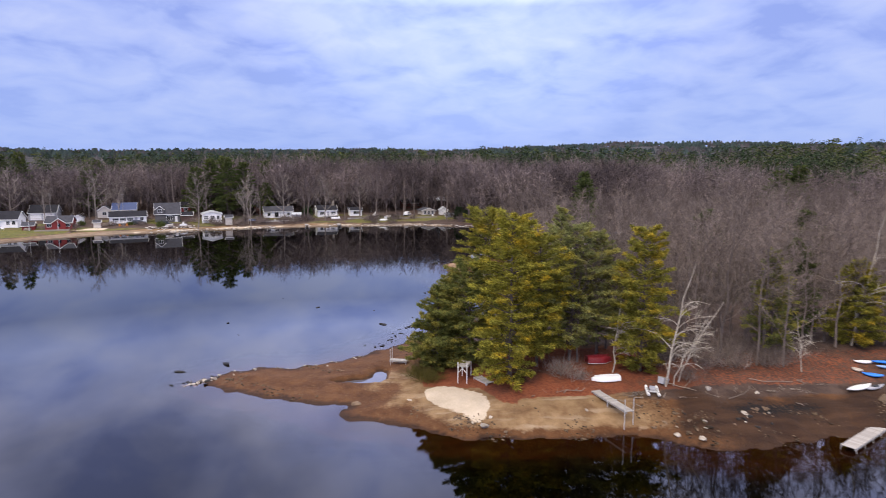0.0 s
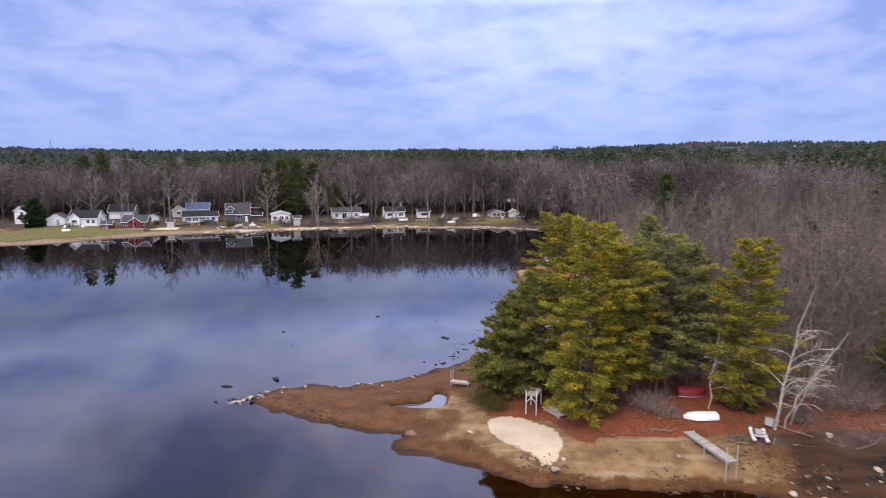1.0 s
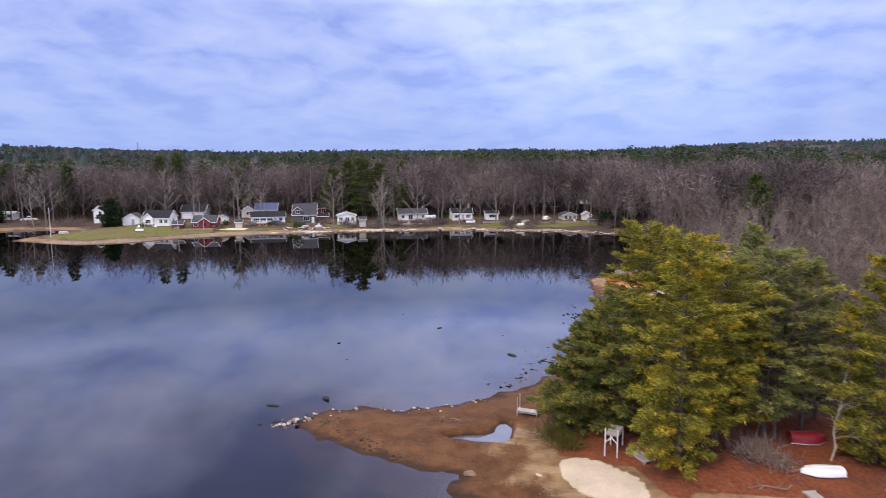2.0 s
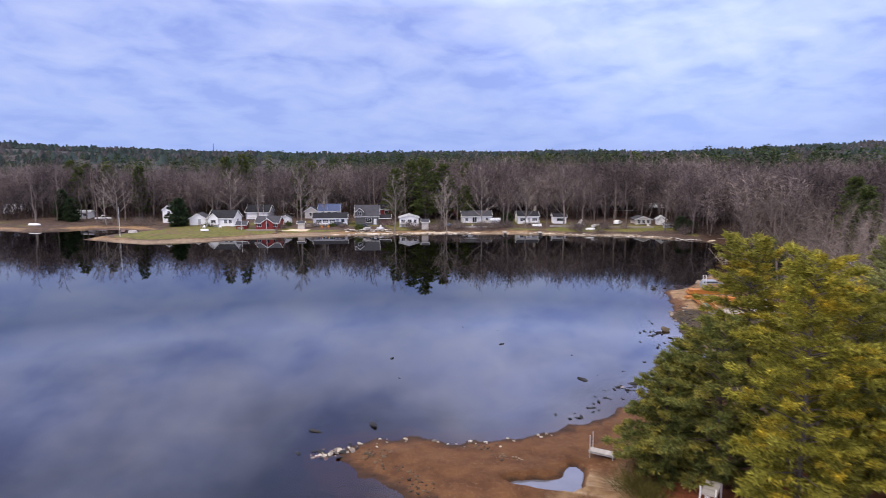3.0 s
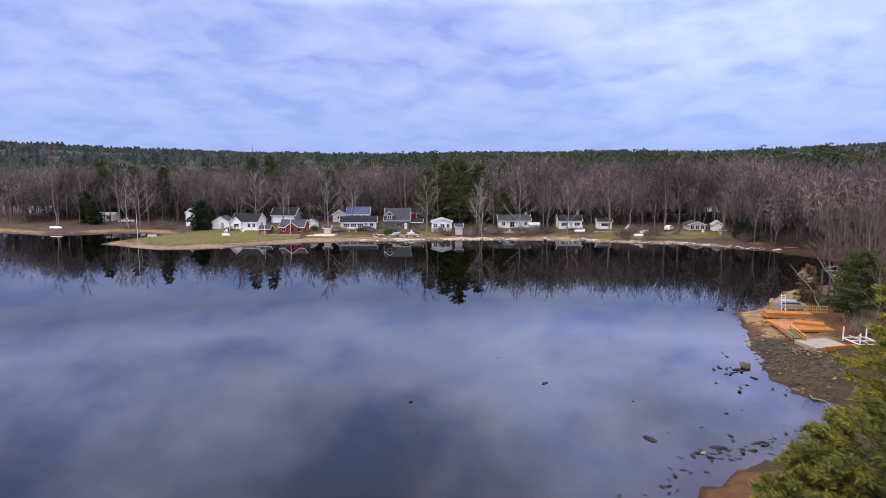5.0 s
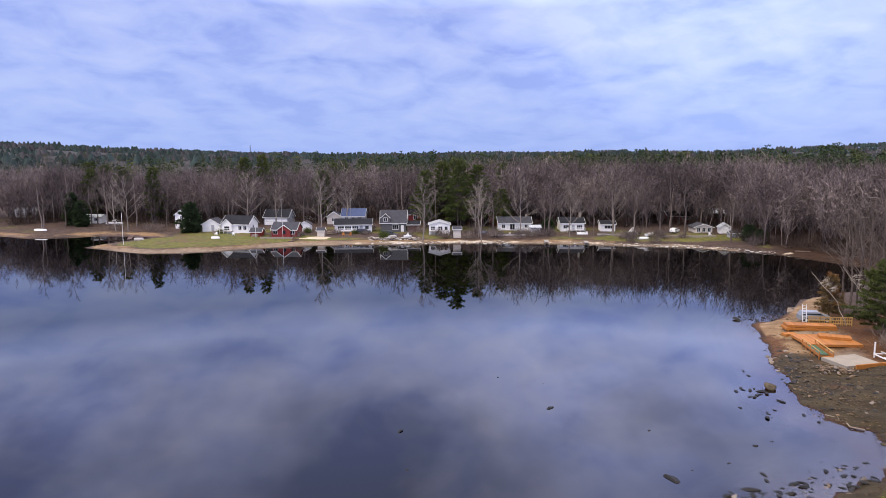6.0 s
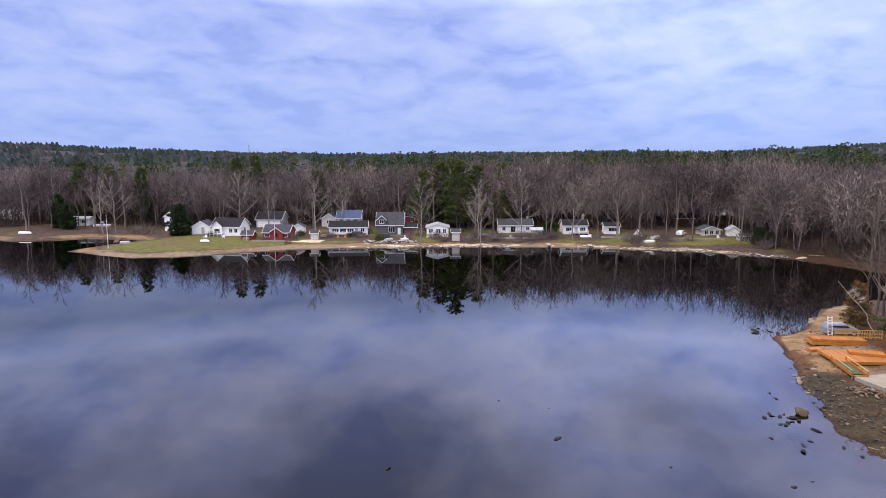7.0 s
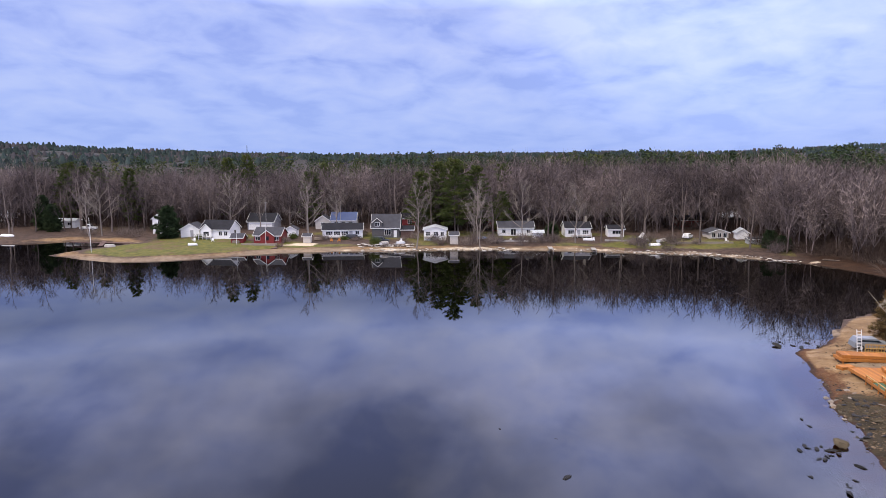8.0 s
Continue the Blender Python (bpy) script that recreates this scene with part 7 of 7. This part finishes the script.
for x_, y_, r_, l_, w_, k_, lab_ in ((-196, 195.8, 8, 4.2, 1.7, "white", "white boat drawn up on the far beach"), (-149.5, 187.5, 20, 2.8, 1.1, "dock_white", "pale boat lying on the far spit"), (-128.5, 194, 22, 2.4, 0.9, "white", "small white boat upturned on a lawn"),
                                (-12.5, 234.0, 35, 3.6, 1.5, "white", "white boat on the far bank"), (-78.6, 216.6, 40, 2.6, 1.2, "alu", "aluminium boat stored by the far wall"), (-30.5, 238.5, 10, 3.0, 1.2, "white", "white boat upturned on a lawn"), (-60.0, 232.5, 14, 3.2, 1.2, "pale_blue", "faded blue boat by a cottage")):
    upturned_boat(x_, y_, r_, l_, w_, 0.6, k_, lab_)

dock("dock", (-152, 197.5), (-170, 194.0), 1.3, 0.75, "brown board dock across the little far bay", material="brown_siding", legs=5, frame_mat="brown_siding", leg_mat="brown_siding")
dock("dock", (-155.5, 190.0), (-163, 199.0), 1.2, 0.7, "brown board dock on the far bay", material="brown_siding", legs=4, frame_mat="brown_siding", leg_mat="brown_siding")
dock("dock", (-108.2, 203.6), (-107.2, 198.8), 1.2, 0.9, "brown board dock by the red cottage", material="brown_siding", legs=3, frame_mat="brown_siding", leg_mat="brown_siding")
dock("dock", (-39.5, 226.0), (-38.3, 221.5), 1.1, 0.7, "short grey dock on the far shore", legs=3)
dock("dock", (-28.5, 228.5), (-27.5, 223.5), 1.1, 0.7, "short grey dock on the far shore", legs=3)


def tent():
    z = shore_spot(-15.8, 243.6)
    e = thing("tent", pose(-15.8, 243.6, z, 0, 0, 12), "small white canvas tent on a lawn", "tent")
    g = Geo()
    g.prism([(-1.5, 0), (1.5, 0), (0, 2.0)], -1.6, 1.6)
    part("canopy", g, M["white"], e)
    # a flat black sheet paints the shade inside the tent's mouth
    g = Geo(); g.add([(-0.5, -1.62, 0), (0.6, -1.62, 0), (0.05, -1.62, 1.5)], [(0, 1, 2)]); part("dark_opening", g, M["rubber"], e)


tent()


def adirondack(x, y, rot, material, label):
    e = thing("garden_chair", pose(x, y, shore_spot(x, y), 0, 0, rot), label, "chair", "chairs on far lawns")
    g = Geo(); g.beam((0, -0.3, 0.42), (0, 0.3, 0.34), 0.55, 0.05); part("seat", g, M[material], e)
    g = Geo(); g.beam((0, 0.3, 0.34), (0, 0.55, 1.05), 0.55, 0.05); part("backrest", g, M[material], e)
    for s in (-1, 1):
        g = Geo(); g.box(s * 0.33 - 0.05, s * 0.33 + 0.05, -0.4, 0.35, 0.58, 0.62); part("armrest", g, M[material], e)
        for y0 in (-0.33, 0.3):
            g = Geo(); g.box(s * 0.33 - 0.03, s * 0.33 + 0.03, y0 - 0.03, y0 + 0.03, -0.05, 0.58); part("leg", g, M[material], e)


for x_, y_, r_, m_ in ((-133, 200, 10, "white"), (-128, 201.5, 30, "white"), (-79.5, 219, 15, "white"), (-51, 230, 10, "dock_grey"), (-29, 237, 0, "white"), (6, 244.5, 20, "white"), (-96, 214, 15, "lumber"), (-98, 213.5, 30, "lumber")):
    adirondack(x_, y_, r_, m_, "garden chair on a lawn by the water")


# ---- houses half hidden in the woods of the point ----
gable_house("house", 36.0, 143.5, 4, 4.6, 6.0, 3.0, 1.8, "white_siding", "roof_metal", "white cottage with a pale roof behind bare trees", [(-1.3, 0.9, 0.8, 1.1), (1.3, 0.9, 0.8, 1.1)], door=0.0, along="y")
gable_house("house", 44.5, 152.0, 14, 8.0, 6.0, 2.6, 1.8, "white_siding", "roof_grey", "white cottage with a railed porch in the woods", [(-2.4, 0.9, 1.1, 1.2), (2.2, 0.9, 1.1, 1.2)], door=0.0, porch=(0, 7.2, 1.8, 0.6, "white"))
for k_, (x_, y_, h_) in enumerate([(18.5, 128.5, 2.2), (20.5, 133.0, 2.6), (19.5, 144.5, 2.4), (23.5, 127.0, 2.8), (16.8, 149.5, 2.2), (24.5, 139.0, 2.8), (19.0, 117.0, 2.2), (17.5, 112.0, 2.2)]):
    brush("shrub", x_, y_, h_, 4.0, 380, 700 + k_, "leafless brown thicket behind the beach", "twig", width=0.05)


# ---- clutter on the far bank ----
def covered_boat(x, y, rot, length, label):
    """A boat under a tight pale cover, on two trestles."""
    e = thing("covered_boat", pose(x, y, shore_spot(x, y), 0, 0, rot), label, "boat", "covered boats on the far bank")
    part("hull", hull_geo(length, 1.5, 0.7).mesh("hull", M["alu"]), None, e).matrix_basis = pose(0, 0, 1.3, 180, 0, 0)
    g = Geo(); g.prism([(-0.8, 0.95), (-0.7, 1.3), (0, 1.6), (0.7, 1.3), (0.8, 0.95)], -length * 0.46, length * 0.46)
    o = part("cover", g, M["dock_white"], e); o.matrix_basis = pose(0, 0, 0, 0, 0, 90)
    for s in (-0.3, 0.3):
        g = Geo(); g.beam((s * length, -0.8, 0.5), (s * length, 0.8, 0.5), 0.12, 0.1)
        for k in (-0.7, 0.7):
            g.beam((s * length, k, -0.1), (s * length, k, 0.5), 0.1, 0.1)
        part("trestle", g, M["brown_siding"], e)


covered_boat(-81.4, 211.6, 60, 2.2, "boat under a white cover below the grey house")
covered_boat(-11.0, 236.8, 60, 3.4, "boat under a white cover on the far bank")


def bank_stairs(x, y, rot, n, width, label):
    e = thing("bank_stairs", pose(x, y, shore_spot(x, y), 0, 0, rot), label, "stairs")
    for i in range(n):
        g = Geo(); g.box(-width / 2, width / 2, i * 0.32, i * 0.32 + 0.30, i * 0.18 + 0.12, i * 0.18 + 0.17); part("tread", g, M["brown_siding"], e)
    for s in (-1, 1):
        g = Geo(); g.beam((s * width / 2, 0, 0.05), (s * width / 2, n * 0.32, n * 0.18), 0.06, 0.22); part("stringer", g, M["brown_siding"], e)
        g = Geo(); g.beam((s * width / 2, 0, 1.0), (s * width / 2, n * 0.32, n * 0.18 + 0.95), 0.06, 0.06)
        part("rail", g, M["brown_siding"], e)
        for i in (0, n // 2, n - 1):
            g = Geo(); g.box(s * width / 2 - 0.04, s * width / 2 + 0.04, i * 0.32, i * 0.32 + 0.08, i * 0.18 - 0.1, i * 0.18 + 1.0); part("post", g, M["brown_siding"], e)


bank_stairs(-107.0, 201.0, 14, 7, 1.6, "brown wooden steps down the far bank")
bank_stairs(-67.8, 219.0, 14, 6, 1.4, "brown wooden steps down the far bank")
gable_house("shed", -103.8, 210.5, 17, 2.0, 1.8, 1.9, 0.6, "cream_siding", "roof_grey", "small tan shed by the sandy ramp", [], category="shed", door=0)
for k_, (x_, y_, h_, w_) in enumerate([(-84.5, 212.6, 2.4, 2.4), (-135.0, 205.5, 1.4, 2.6), (-111.0, 215.0, 1.6, 2.2), (-96.5, 218.4, 1.2, 2.0)]):
    brush("shrub", x_, y_, h_, w_, 520, 800 + k_, "dark round evergreen bush on a far lawn", "needle_mid", width=0.10)
for k_, (x_, y_, h_, w_) in enumerate([(16.8, 240.5, 3.0, 4.0), (19.5, 234.0, 2.4, 4.0), (-160, 207.5, 3.4, 5), (-166, 209, 3.0, 5), (-178, 208, 2.6, 5), (-136.5, 217, 4.0, 6), (-119, 213.5, 2.2, 4), (-78.0, 226.0, 2.4, 3.5), (-60.5, 228.5, 3.6, 5), (-48.0, 234.0, 2.2, 5), (-40.0, 237.0, 1.8, 4), (-18.5, 233.0, 2.2, 4), (-121.5, 206.5, 1.5, 2.6), (-109.5, 208.0, 2.0, 3.0), (-101.5, 215.5, 1.8, 2.6), (-92.5, 217.5, 1.4, 2.4), (-79.5, 220.5, 1.8, 3.0), (-66.5, 222.5, 2.2, 3.2), (-94.5, 226.5, 2.2, 3.4), (-118.5, 219.5, 2.6, 3.6)]):
    brush("shrub", x_, y_, h_, w_, 240, 820 + k_, "leafless shrubs on the far bank", "twig", width=0.07)


def bank_thicket():
    r = np.random.RandomState(61)
    x, y = np.concatenate([r.uniform(-71, -38, 40), r.uniform(-20, -6, 16), r.uniform(11, 24, 26)]), r.uniform(205, 250, 82)
    d = lake_distance(x, y)
    k = np.where((d > 3) & (d < 15))[0]
    for i, j in enumerate(k):
        brush("shrub", x[j], y[j], r.uniform(1.6, 3.4), r.uniform(3, 5), 170, 900 + i, "leafless brown thicket on the far bank", "twig_far", width=0.06, group="thickets on the far bank")


bank_thicket()


def wood_pile(x, y, rot, label):
    r = np.random.RandomState(int(abs(x) * 10))
    e = thing("wood_pile", pose(x, y, shore_spot(x, y), 0, 0, rot), label, "wood pile", "wood piles on the far bank")
    for k in range(14):
        g = Geo()
        j, row = k % 5, k // 5
        g.tube((-0.9, j * 0.26 + row * 0.12, 0.12 + row * 0.22), (0.9 + r.normal(0, 0.1), j * 0.26 + row * 0.12, 0.12 + row * 0.22), 0.125, 0.12, 7, True)
        part("log", g, M["log"], e)


for x_, y_, r_ in ((-136.5, 204.5, 30), (-120.8, 201.5, 10), (-8.5, 240.5, 30), (-62.5, 224.5, 15), (-44.0, 232.0, 15), (-103.0, 214.5, 20)):
    wood_pile(x_, y_, r_, "stack of grey logs on the far bank")


def radio_mast(x, y, h):
    e = thing("radio_mast", pose(x, y, shore_spot(x, y)), "slim lattice mast on the distant ridge", "mast")
    for k in range(3):
        a, b = math.radians(120 * k), math.radians(120 * k + 120)
        g = Geo(); g.tube((math.cos(a), math.sin(a), 0), (math.cos(a) * 0.5, math.sin(a) * 0.5, h), 0.22, 0.16, 5); part("leg", g, M["steel"], e)
        g = Geo()
        for i in range(12):
            g.tube((math.cos(a) * 0.8, math.sin(a) * 0.8, h * i / 12), (math.cos(b) * 0.8, math.sin(b) * 0.8, h * (i + 1) / 12), 0.08, 0.08, 4)
        part("bracing", g, M["steel"], e)


radio_mast(-807.7, 1205.4, 31)
